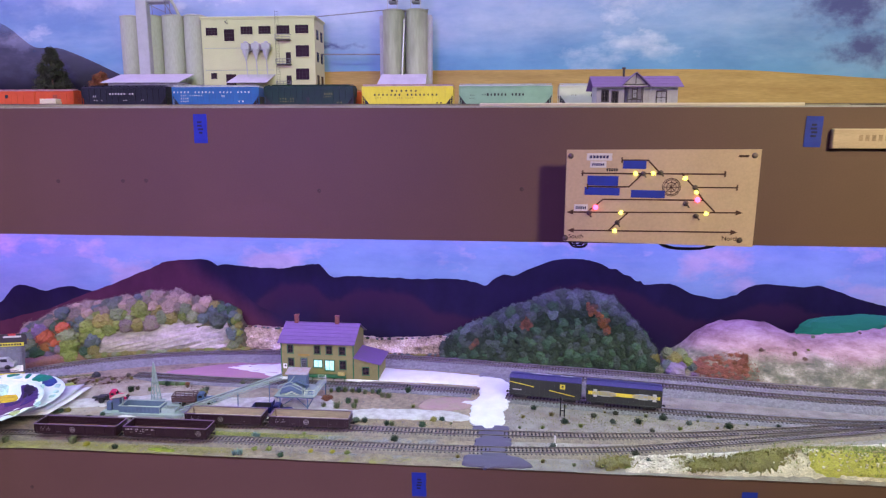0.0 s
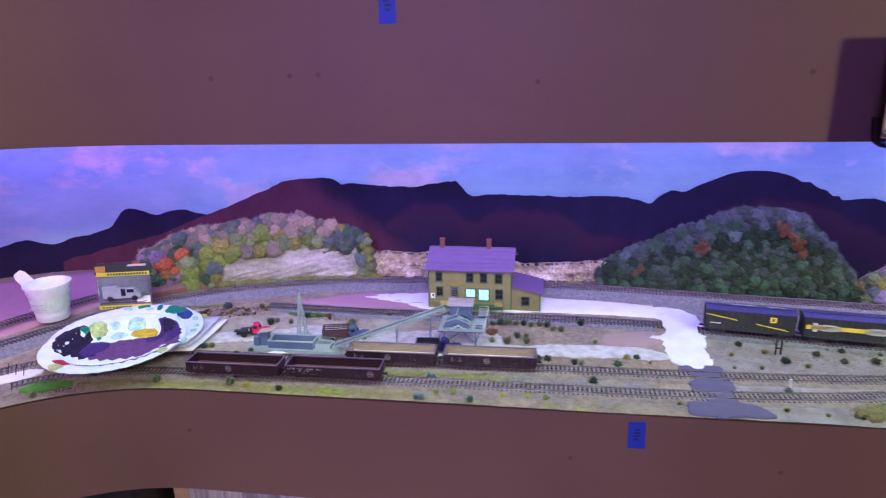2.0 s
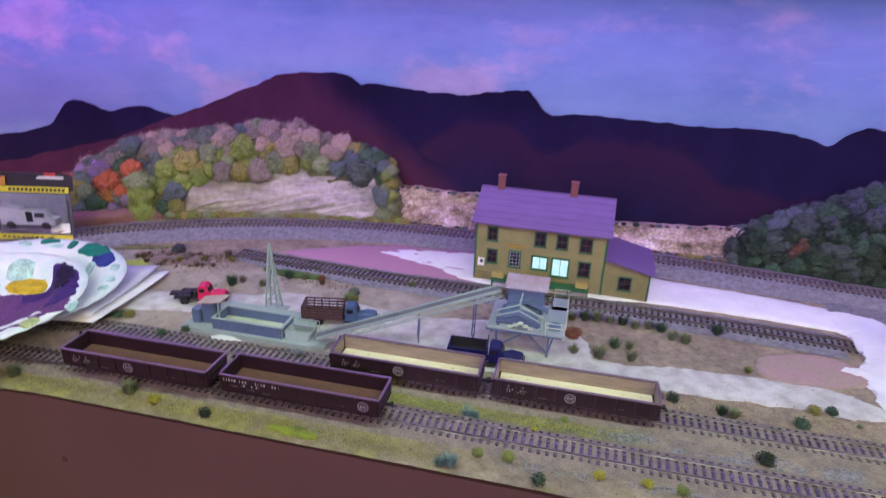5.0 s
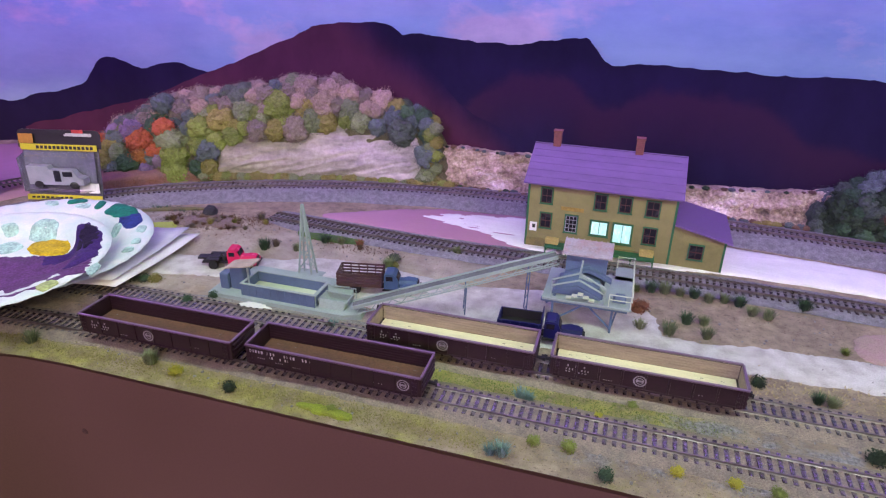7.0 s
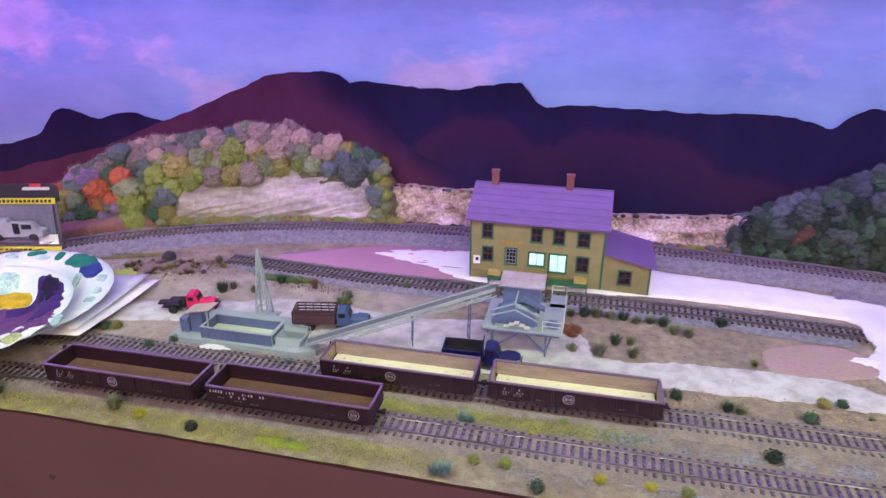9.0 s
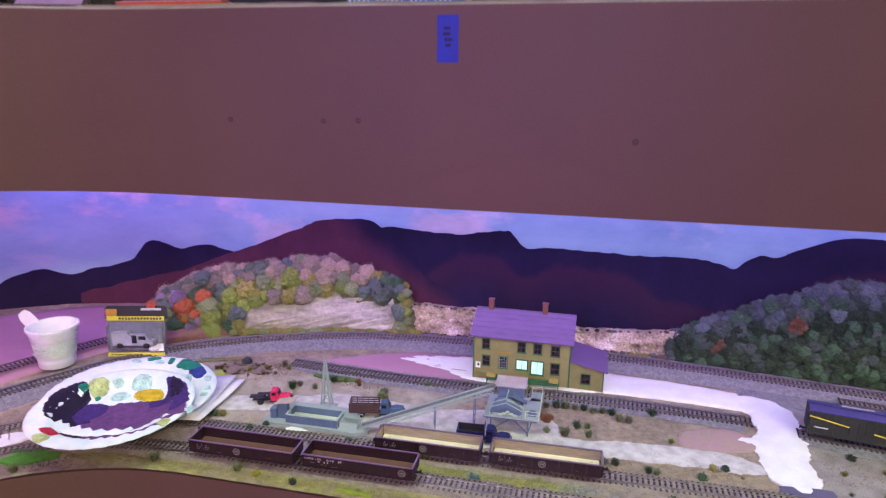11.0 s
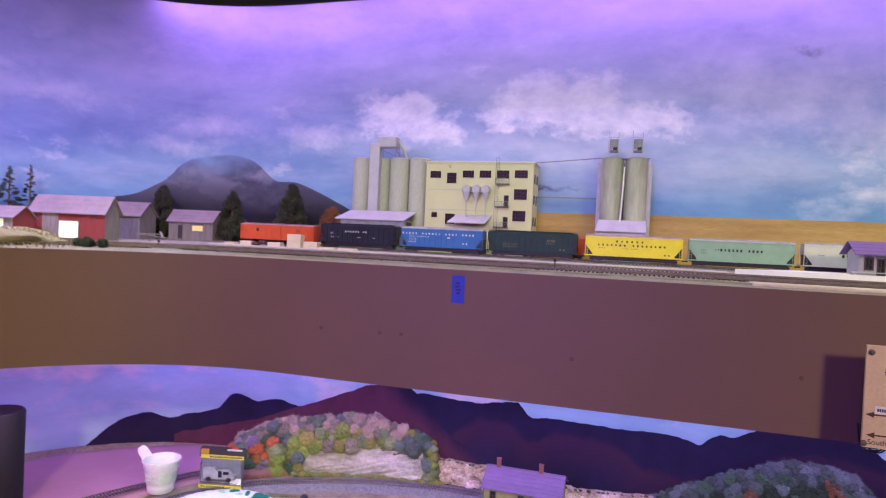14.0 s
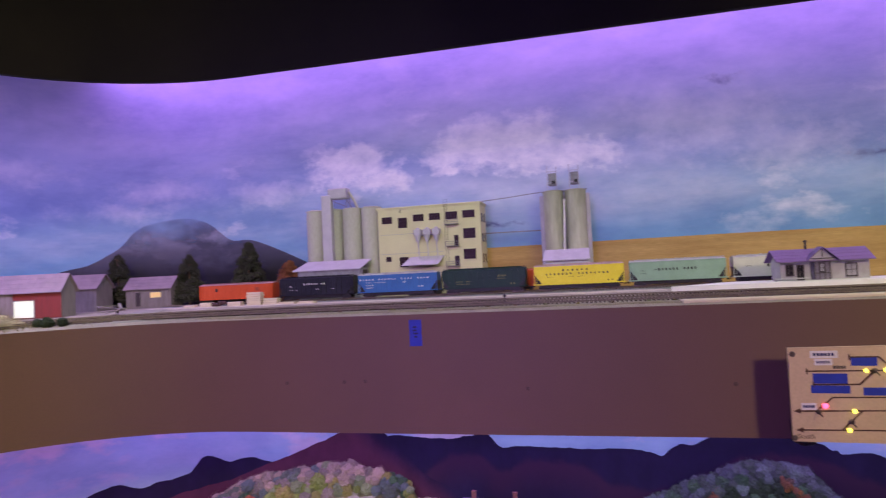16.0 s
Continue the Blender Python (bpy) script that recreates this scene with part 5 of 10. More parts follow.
def beam(m, a, b, w, h):
    a, b = Vector(a), Vector(b)
    d = (b - a).normalized()
    s = d.cross((0, 0, 1) if abs(d.z) < 0.95 else (1, 0, 0)).normalized()
    u = s.cross(d)
    v = [p + s * i * w / 2 + u * k * h / 2 for p in (a, b) for i, k in ((-1, -1), (1, -1), (1, 1), (-1, 1))]
    return m.add(v, [(0, 1, 2, 3), (4, 5, 6, 7), (0, 1, 5, 4), (1, 2, 6, 5), (2, 3, 7, 6), (3, 0, 4, 7)])


part("belt", beam(Mesh(), ca + cu * 0.0030, cb + cu * 0.0030, 0.0090, 0.0010), mat("grey_belt", (0.13, 0.14, 0.14), None, 0.7, scale=60, fine=600), conveyor)
for s in (-1, 1):
    side = beam(Mesh(), ca + cs * s * 0.0060 + cu * 0.0030, cb + cs * s * 0.0060 + cu * 0.0030, 0.0012, 0.0030)
    part("side_board", side, SAGE, conveyor)
    truss = beam(Mesh(), ca + cs * s * 0.0058 - cu * 0.0045, cb + cs * s * 0.0058 - cu * 0.0045, 0.0009, 0.0009)
    for i in range(26):
        p, q = ca + (cb - ca) * (i / 26), ca + (cb - ca) * ((i + 1) / 26)
        hi, lo = cu * 0.0018, cu * -0.0045
        beam(truss, p + cs * s * 0.0058 + (hi if i % 2 else lo), q + cs * s * 0.0058 + (lo if i % 2 else hi), 0.0007, 0.0007)
    part("truss", truss, SAGE, conveyor)
for u, z0 in ((0.55, 0.0), (0.86, 0.0)):
    p = ca + (cb - ca) * u
    for s in (-1, 1):
        leg = beam(Mesh(), p + cs * s * 0.0045 - cu * 0.0045, Vector((p.x, p.y, 0)) + cs * s * 0.0060, 0.0011, 0.0011)
        part("leg", leg, BLUEGREY, conveyor)
    cross = Mesh()
    hgt = p.z - 0.006
    for k in range(4):
        a, b = hgt * k / 4, hgt * (k + 1) / 4
        beam(cross, Vector((p.x, p.y, a)) - cs * 0.0055, Vector((p.x, p.y, b)) + cs * 0.0055, 0.0007, 0.0007)
    part("leg_brace", cross, BLUEGREY, conveyor)
part("walkway_rail", Mesh().tube([tuple(ca + cs * 0.012 + cu * 0.001 + (cb - ca) * 0.3), tuple(ca + cs * 0.012 + cu * 0.001 + (cb - ca) * 0.97)], 0.0005), SAGE, conveyor)

tower = thing("screening_tower", pose(-0.380, 1.205, G), "blue-grey screening tower on legs with stair and metal roof", "loader")
for x, y in ((-0.028, -0.036), (0.026, -0.034), (-0.028, 0.020), (0.040, 0.048)):
    part("leg", Mesh().box((x, y, 0.0145), (0.0022, 0.0022, 0.0290), ch=0.0002), BLUEGREY, tower)
for a, b in (((-0.028, -0.036, 0.006), (0.000, -0.035, 0.027)), ((0.026, -0.034, 0.006), (0.004, -0.035, 0.027)), ((0.026, -0.034, 0.006), (0.036, 0.010, 0.027))):
    part("brace", beam(Mesh(), a, b, 0.0014, 0.0014), BLUEGREY, tower)
deckm = Mesh().box((0.002, -0.006, 0.0300), (0.080, 0.066, 0.0022)).box((0.034, 0.034, 0.0300), (0.018, 0.030, 0.0022))
part("deck", deckm, SAGE, tower)
part("deck_beam", Mesh().box((0, -0.037, 0.0285), (0.078, 0.0022, 0.0040)), BLUEGREY, tower)
part("deck_beam", Mesh().box((0, 0.020, 0.0285), (0.070, 0.0022, 0.0030)), BLUEGREY, tower)
part("house_wall", Mesh().prism([(-0.004, 0.031), (0.013, 0.031), (0.013, 0.0680), (-0.004, 0.0645)], -0.022, 0.016, "x"), BLUEGREY, tower)
slope(tower, -0.026, 0.020, (-0.009, 0.0640), (0.017, 0.0695), 0.0010, CORRUG, 2, "house_roof_course")
roof_rib = Mesh()
for i in range(9):
    roof_rib.tube([(-0.025 + 0.0055 * i, -0.009, 0.0648), (-0.025 + 0.0055 * i, 0.017, 0.0703)], 0.0005, 5)
part("roof_ribs", roof_rib, CORRUG, tower)
for k, (x0, z) in enumerate(((-0.030, 0.0340), (-0.026, 0.0395), (-0.022, 0.0450))):
    chev = Mesh()
    y = -0.030 + k * 0.0085
    chev.prism([(x0, z), (x0 + 0.022, z + 0.0085), (x0 + 0.044, z - 0.0015), (x0 + 0.044, z - 0.0045), (x0 + 0.022, z + 0.0050), (x0, z - 0.0035)], y, y + 0.007, "y")
    part("screen_tray", chev, (BLUEGREY, SAGE, BLUEGREY)[k], tower)
part("screen_body", Mesh().prism([(-0.030, 0.0312), (0.016, 0.0312), (0.012, 0.0420), (-0.006, 0.0470), (-0.026, 0.0420)], -0.028, -0.006, "y"), BLUEGREY, tower)
stair = Mesh()
for i in range(5):
    stair.box((-0.014 + 0.0052 * i, -0.0375, 0.0340 + 0.0024 * (4 - abs(i - 2) * 2) * 0.5), (0.0050, 0.0040, 0.0016))
part("stair", stair, CREAM, tower)
frame_pts = [(-0.030, -0.038, 0.0320), (-0.030, -0.038, 0.0500), (-0.006, -0.038, 0.0600), (0.018, -0.038, 0.0480), (0.018, -0.038, 0.0320)]
part("frame", Mesh().tube(frame_pts, 0.0009, 6).tube([(-0.030, -0.038, 0.0440), (-0.006, -0.038, 0.0530), (0.018, -0.038, 0.0420)], 0.0009, 6).tube([(-0.006, -0.038, 0.0600), (-0.006, -0.010, 0.0600)], 0.0009, 6), SAGE, tower)
for x, y in ((0.022, -0.038), (0.041, -0.038), (0.042, 0.0), (0.042, 0.046), (0.026, 0.046)):
    part("rail_post", Mesh().tube([(x, y, 0.0305), (x, y, 0.0440)], 0.0005), CREAM, tower)
for z in (0.0385, 0.0435):
    part("handrail", Mesh().tube([(0.022, -0.038, z), (0.042, -0.038, z), (0.042, 0.046, z), (0.026, 0.046, z)], 0.0005), CREAM, tower)
part("motor", Mesh().lathe((0.027, -0.026, 0.0350), [(0.0036, 0), (0.0042, 0.001), (0.0042, 0.008), (0.0036, 0.009)], 14, (0, 90, 0)).box((0.031, -0.026, 0.0330), (0.012, 0.008, 0.0030)), BLUEGREY, tower, smooth=40)
part("chute", Mesh().prism([(-0.036, 0.026), (-0.026, 0.033), (-0.026, 0.029), (-0.034, 0.022)], -0.034, -0.022, "y"), BLUEGREY, tower)

# ---- road vehicles ----
REDPAINT = mat("glossy_red_paint", (0.60, 0.024, 0.115), (0.52, 0.02, 0.095), 0.25, scale=60, fine=700, var=0.05, bump=0)
BLUEPAINT = mat("dull_blue_paint", (0.052, 0.095, 0.19), (0.042, 0.075, 0.15), 0.4, scale=60, fine=700, var=0.08, bump=0)
NAVY = mat("deep_blue_paint", (0.010, 0.011, 0.10), (0.008, 0.008, 0.08), 0.35, scale=60, fine=700, var=0.08, bump=0)
STAKEWOOD = mat("dark_brown_stakes", (0.072, 0.035, 0.032), (0.055, 0.027, 0.025), 0.6, scale=120, fine=900, var=0.15)
RUBBER = mat("black_rubber", (0.014, 0.014, 0.016), None, 0.75, scale=200, fine=1200, bump=0.2)


def tyre(root, x, y, r, w):
    wheel = part("wheel", Mesh().lathe((x, y - w / 2, r), [(r * 0.55, 0), (r * 0.95, 0), (r, w * 0.2), (r, w * 0.8), (r * 0.95, w), (r * 0.55, w)], 18, (-90, 0, 0)), RUBBER, root, smooth=40)
    part("hub", Mesh().lathe((x, y - w / 2 + 0.0004, r), [(r * 0.2, 0), (r * 0.5, 0.0002), (r * 0.5, w - 0.0010), (r * 0.2, w - 0.0008)], 12, (-90, 0, 0)), STEELWHEEL, wheel)


def old_truck(m, label, paint, bed, length):
    """A rounded fifties truck that heads along +x: cab, bonnet, wings, chassis, wheels; bed: stake, dump or none."""
    root = thing("model_truck", m, label, "truck", "model trucks")
    h = length / 2
    part("chassis", Mesh().box((0, 0, 0.0062), (length * 0.94, 0.0085, 0.0022)), BLACKMETAL, root)
    cx = h - 0.030
    cab = Mesh().prism([(cx - 0.0065, 0.0065), (cx + 0.0085, 0.0065), (cx + 0.0085, 0.0150), (cx + 0.0055, 0.0215), (cx + 0.0025, 0.0232), (cx - 0.0045, 0.0232), (cx - 0.0065, 0.0215)], -0.0088, 0.0088, "y")
    part("cab", cab, paint, root)
    part("cab_roof", Mesh().box((cx - 0.0008, 0, 0.0233), (0.0095, 0.0160, 0.0018), ch=0.0007), paint, root)
    bonnet = Mesh().prism([(-0.0062, 0.0075), (0.0062, 0.0075), (0.0062, 0.0125), (0.0040, 0.0150), (-0.0040, 0.0150), (-0.0062, 0.0125)], cx + 0.008, h - 0.003, "x")
    part("bonnet", bonnet, paint, root)
    part("grille", Mesh().box((h - 0.0025, 0, 0.0100), (0.0012, 0.0100, 0.0060)), BLACKMETAL, root)
    for s in (-1, 1):
        wing = Mesh().prism([(h - 0.0215, 0.0065), (h - 0.0195, 0.0110), (h - 0.0145, 0.0128), (h - 0.0060, 0.0120), (h - 0.0025, 0.0085), (h - 0.0025, 0.0060), (h - 0.0060, 0.0060), (h - 0.0075, 0.0090), (h - 0.0145, 0.0095), (h - 0.0175, 0.0060)], s * 0.0062, s * 0.0108, "y")
        part("wing", wing, paint, root)
        part("headlight", Mesh().lathe((h - 0.0040, s * 0.0080, 0.0122), [(0.0003, -0.001), (0.0014, 0), (0.0014, 0.0012)], 10, (0, 90, 0)), GREYPRINT, root, smooth=40)
        part("side_window", Mesh().box((cx - 0.0010, s * 0.0089, 0.0185), (0.0070, 0.0004, 0.0048)), GLASS, root)
        tyre(root, h - 0.0125, s * 0.0090, 0.0055, 0.0034)
        tyre(root, -h + 0.018, s * 0.0090, 0.0058, 0.0040)
        part("step", Mesh().box((cx - 0.002, s * 0.0100, 0.0062), (0.0120, 0.0030, 0.0010)), BLACKMETAL, root)
    part("windscreen", Mesh().box((cx + 0.0072, 0, 0.0185), (0.0004, 0.0140, 0.0055), (0, -24, 0)), GLASS, root)
    part("bumper", Mesh().box((h - 0.0010, 0, 0.0065), (0.0014, 0.0200, 0.0020)), BLACKMETAL, root)
    b0, b1 = -h, cx - 0.009
    if bed == "stake":
        part("bed_floor", Mesh().box(((b0 + b1) / 2, 0, 0.0105), (b1 - b0, 0.0260, 0.0018)), STAKEWOOD, root)
        for s in (-1, 1):
            for k in range(4):
                part("side_board", Mesh().box(((b0 + b1) / 2, s * 0.0128, 0.0126 + k * 0.0035), (b1 - b0, 0.0008, 0.0019)), STAKEWOOD, root)
            for i in range(6):
                part("stake", Mesh().box((b0 + 0.001 + (b1 - b0 - 0.002) * i / 5, s * 0.0120, 0.0172), (0.0014, 0.0010, 0.0135), ch=0.0002), STAKEWOOD, root)
        for x in (b0, b1):
            for k in range(4):
                part("end_board", Mesh().box((x, 0, 0.0126 + k * 0.0035), (0.0008, 0.0256, 0.0019)), STAKEWOOD, root)
    elif bed == "dump":
        body = Mesh().box(((b0 + b1) / 2, 0, 0.0105), (b1 - b0, 0.0220, 0.0014))
        for s in (-1, 1):
            body.box(((b0 + b1) / 2, s * 0.0112, 0.0155), (b1 - b0, 0.0010, 0.0105))
            for i in range(5):
                body.box((b0 + 0.003 + (b1 - b0 - 0.006) * i / 4, s * 0.0120, 0.0155), (0.0012, 0.0010, 0.0100), ch=0.0002)
        body.box((b1, 0, 0.0185), (0.0010, 0.0224, 0.0170)).box((b0, 0, 0.0150), (0.0010, 0.0224, 0.0095))
        part("dump_body", body, NAVY, root)
        lining = Mesh().box(((b0 + b1) / 2, 0, 0.0116), (b1 - b0 - 0.003, 0.0205, 0.0008)).box((b1 - 0.0010, 0, 0.0165), (0.0008, 0.0205, 0.0100))
        for s in (-1, 1):
            lining.box(((b0 + b1) / 2, s * 0.0102, 0.0160), (b1 - b0 - 0.003, 0.0008, 0.0094))
        part("bed_lining", lining, BLACKMETAL, root, "black bed lining")
    else:
        part("fifth_wheel", Mesh().lathe((-h + 0.018, 0, 0.0105), [(0.0060, 0), (0.0070, 0.0008), (0.0070, 0.0020), (0.0060, 0.0028)], 16).box((-h + 0.008, 0, 0.0115), (0.020, 0.0100, 0.0022)).box((b1 - 0.002, 0, 0.0130), (0.0040, 0.0140, 0.0060)), BLACKMETAL, root)
        for s in (-1, 1):
            part("mudguard", Mesh().prism([(-h + 0.010, 0.0118), (-h + 0.026, 0.0118), (-h + 0.028, 0.0100), (-h + 0.026, 0.0128), (-h + 0.010, 0.0128), (-h + 0.008, 0.0095)], s * 0.0060, s * 0.0115, "y"), BLACKMETAL, root)
    return root


old_truck(pose(-0.7610, 1.1790, G + 0.0006, 0, 0, 16) @ Matrix.Diagonal((0.90, 0.95, 0.97, 1)), "red cab tractor truck with black chassis, without a trailer", REDPAINT, "none", 0.072)
old_truck(pose(-0.5850, 1.1800, G + 0.0006, 0, 0, 12), "blue cab truck with brown slatted stake bed", BLUEPAINT, "stake", 0.084)
old_truck(pose(-0.4130, 1.1440, G + 0.0006, 0, 0, 3), "dark blue dump truck with an empty black bed", NAVY, "dump", 0.078)
# ---- ground cover ----
def patch(name, outline, material, label, z=0.0016, kind="stuff", rim=0.006, dome=0.0008, category="ground cover", n=24):
    """A thin layer spread on the lower deck, with a soft uneven rim that sinks into the soil."""
    edge = smooth_line(outline, n, closed=True)
    c = np.mean(edge, 0)
    m, k = Mesh(), len(edge)
    rings = ((1.0, -0.0015), (0.97, z * 0.75), (0.88, z), (0.66, z + dome * 0.5), (0.40, z + dome), (0.15, z + dome))
    for u, h in rings:
        for i, q in enumerate(edge):
            p = c + (q - c) * (u if u < 0.9 else 1 - (1 - u) * 1.0)
            w = rim * (0.55 * wobble(q[0], q[1], 2.0, 60) + 0.45 * wobble(q[0], q[1], 4.0, 190) + 0.3 * wobble(q[0], q[1], 6.0, 500)) * (1 if u > 0.8 else 0)
            d = (q - c) / (np.linalg.norm(q - c) + 1e-6)
            x, y = p[0] + d[0] * w, p[1] + d[1] * w
            m.v.append((x, y, soil_height(x, y) + h + 0.0004 * wobble(x, y, 1, 90)))
    m.v.append((c[0], c[1], soil_height(*c) + z + dome))
    for r in range(len(rings) - 1):
        m.f += [(r * k + i, r * k + (i + 1) % k, (r + 1) * k + (i + 1) % k, (r + 1) * k + i) for i in range(k)]
    last = (len(rings) - 1) * k
    m.f += [(last + i, last + (i + 1) % k, len(m.v) - 1) for i in range(k)]
    return single(name, m, material, label, category, kind=kind, smooth=60)


def blob(x, y, rx, ry, turn=0.0, n=9, seed=0):
    rnd = random.Random(seed + int(x * 1000) + int(y * 777))
    a = radians(turn)
    out = []
    for i in range(n):
        t, r = 2 * math.pi * i / n, 0.75 + 0.4 * rnd.random()
        u, v = rx * r * math.cos(t), ry * r * math.sin(t)
        out.append((x + u * math.cos(a) - v * math.sin(a), y + u * math.sin(a) + v * math.cos(a)))
    return out


def strip(line, half):
    """The outline of a band of even width along a line."""
    pts = even(smooth_line(line, 6), 0.03)
    left = [(q[0] - math.sin(a) * half, q[1] + math.cos(a) * half) for q, a in pts]
    return left + [(q[0] + math.sin(a) * half, q[1] - math.cos(a) * half) for q, a in reversed(pts)]


def ribbon(name, line, half, material, label, z=0.0016, blunt=False):
    """A long layer along a line: a path or a verge, with uneven sides."""
    pts = even(smooth_line(line, 8), 0.003)
    m, cols = Mesh(), (-1.0, -0.9, -0.5, 0.0, 0.5, 0.9, 1.0)
    for u in cols:
        for i, (q, a) in enumerate(pts):
            taper = 1 if blunt else min(1, (0.06 + min(i, len(pts) - 1 - i) / 12) ** 0.5)
            w = half * u * taper * (1 + 0.22 * wobble(q[0], q[1], u * 9, 24) + 0.14 * wobble(q[0], q[1], u * 5, 90) + 0.10 * wobble(q[0], q[1], u * 3, 300))
            x, y = q[0] - math.sin(a) * w, q[1] + math.cos(a) * w
            m.v.append((x, y, soil_height(x, y) + (-0.0012 if abs(u) == 1 else z * (0.7 if abs(u) > 0.8 else 1))))
    n = len(pts)
    m.f += [(k * n + i, k * n + i + 1, (k + 1) * n + i + 1, (k + 1) * n + i) for k in range(len(cols) - 1) for i in range(n - 1)]
    return single(name, m, material, label, "ground cover", kind="stuff", smooth=60)


# the foam board laid bare round the bend at the far left and behind the spur
patch("pink_foam", [(-1.62, 1.20), (-1.55, 1.33), (-1.40, 1.46), (-1.24, 1.525), (-1.12, 1.50), (-1.08, 1.40), (-1.16, 1.27), (-1.24, 1.10), (-1.30, 0.90), (-1.45, 0.80), (-1.60, 0.95)], PINK, "bare pink foam board at the bend", z=0.0070, rim=0.001)
patch("pink_foam", [(-0.74, 1.345), (-0.70, 1.375), (-0.62, 1.412), (-0.52, 1.430), (-0.40, 1.428), (-0.38, 1.36), (-0.44, 1.330), (-0.56, 1.328), (-0.66, 1.334)], PINK, "bare pink foam between the tracks", z=0.0020)
patch("pink_foam", [(-0.125, 1.245), (-0.06, 1.262), (-0.03, 1.24), (-0.045, 1.205), (-0.12, 1.192), (-0.14, 1.215)], mat("dusty_pink_foam", (0.37, 0.235, 0.24), (0.33, 0.25, 0.205), 0.9, scale=45, fine=900, var=0.25, bump=0.6, depth=0.001), "bare pink foam beside the plaster road", z=0.0016)
patch("white_plaster_lot", [(-0.617, 1.388), (-0.585, 1.408), (-0.54, 1.417), (-0.48, 1.425), (-0.40, 1.432), (-0.30, 1.432), (-0.22, 1.415), (-0.12, 1.405), (-0.03, 1.390), (0.01, 1.372), (0.0, 1.330), (-0.06, 1.330), (-0.16, 1.336), (-0.24, 1.338), (-0.32, 1.328), (-0.40, 1.327), (-0.47, 1.330), (-0.53, 1.350), (-0.58, 1.366)], PLASTER, "fresh white plaster lot round the depot", z=0.0030)
ribbon("white_plaster_road", [(-0.02, 1.375), (0.012, 1.33), (0.012, 1.27), (-0.004, 1.20), (0.0, 1.115)], 0.034, PLASTER, "fresh white plaster road", z=0.0042)
patch("white_plaster_spill", blob(-0.035, 1.235, 0.022, 0.010), PLASTER, "spilled white plaster beside the road", z=0.0025)
ribbon("gravel_road", [(-0.93, 1.150), (-0.86, 1.158), (-0.79, 1.170), (-0.70, 1.192), (-0.60, 1.185), (-0.50, 1.178), (-0.40, 1.180), (-0.30, 1.160), (-0.20, 1.168), (-0.10, 1.172), (-0.03, 1.160)], 0.024, mat("pale_gravel_road", (0.60, 0.58, 0.55), (0.42, 0.39, 0.36), 0.9, scale=60, fine=1200, var=0.18, bump=0.8, depth=0.0012), "pale gravel road past the loader", z=0.0012)
patch("gravel_yard", [(-0.735, 1.190), (-0.70, 1.222), (-0.66, 1.232), (-0.58, 1.228), (-0.50, 1.220), (-0.42, 1.235), (-0.35, 1.245), (-0.31, 1.215), (-0.31, 1.150), (-0.38, 1.130), (-0.50, 1.135), (-0.60, 1.145), (-0.68, 1.160)], bpy.data.materials["pale_gravel_road"], "pale gravel yard round the loader", z=0.0018)
ribbon("paved_crossing", [(0.004, 1.128), (0.006, 1.09), (0.008, 1.045), (0.012, 1.010), (0.024, 0.982)], 0.034, ROADPAINT, "grey painted road over the tracks", z=0.0040, blunt=True)
patch("paved_apron", [(-0.036, 1.018), (0.0, 1.021), (0.046, 1.018), (0.064, 1.004), (0.072, 0.986), (0.03, 0.981), (-0.036, 0.981), (-0.041, 1.0)], ROADPAINT, "grey painted road apron at the deck's edge", z=0.0034, rim=0.002)
ribbon("ballast_flat", [(-0.02, 1.412), (0.15, 1.388), (0.40, 1.352), (0.63, 1.318), (0.82, 1.300), (1.1, 1.292), (1.4, 1.292)], 0.052, BALLAST, "grey ballast spread between the main tracks", z=0.0030, blunt=True)
ribbon("gravel_strip", [(-0.77, 1.106), (-0.68, 1.107), (-0.60, 1.108), (-0.55, 1.111)], 0.010, GRAVEL, "grey gravel strip before the loading pit", z=0.0014)
patch("chalk_spill", blob(-0.685, 1.107, 0.018, 0.007), PLASTER, "white chalky spill on the gravel", z=0.0028)
patch("scrub_earth", blob(-0.855, 1.268, 0.050, 0.022, 15), mat("mauve_scrub_earth", (0.25, 0.185, 0.165), (0.19, 0.14, 0.125), 0.95, scale=70, fine=1200, var=0.35, bump=0.9, depth=0.0015), "dark brown scrub earth mound", z=0.0012, dome=0.001, rim=0.012)
patch("red_earth", [(-1.10, 1.325), (-1.02, 1.385), (-0.93, 1.440), (-0.88, 1.455), (-0.93, 1.475), (-1.05, 1.445), (-1.13, 1.38)], REDEARTH, "reddish leaf litter under the trees", z=0.012, dome=0.004)
ribbon("grass_strip", [(-0.97, 1.284), (-0.93, 1.300), (-0.88, 1.318)], 0.008, mat("olive_turf", (0.25, 0.24, 0.09), (0.19, 0.17, 0.08), 0.95, scale=80, fine=1500, var=0.4, bump=1.0, depth=0.002), "olive turf strip beside the main line", z=0.002)
ribbon("grass_strip", [(-0.735, 1.283), (-0.69, 1.283), (-0.645, 1.283)], 0.011, GREENTURF, "bright green turf by the spur", z=0.003)
ribbon("grass_strip", [(-0.60, 1.281), (-0.565, 1.283), (-0.525, 1.285)], 0.005, bpy.data.materials["olive_turf"], "olive turf by the spur", z=0.002)
patch("green_turf_patch", blob(-1.01, 0.962, 0.040, 0.020, 10), mat("vivid_green_turf", (0.10, 0.36, 0.035), (0.08, 0.27, 0.03), 0.95, scale=120, fine=1500, var=0.35, bump=1.0, depth=0.002), "vivid green turf patch near the front edge", z=0.003)
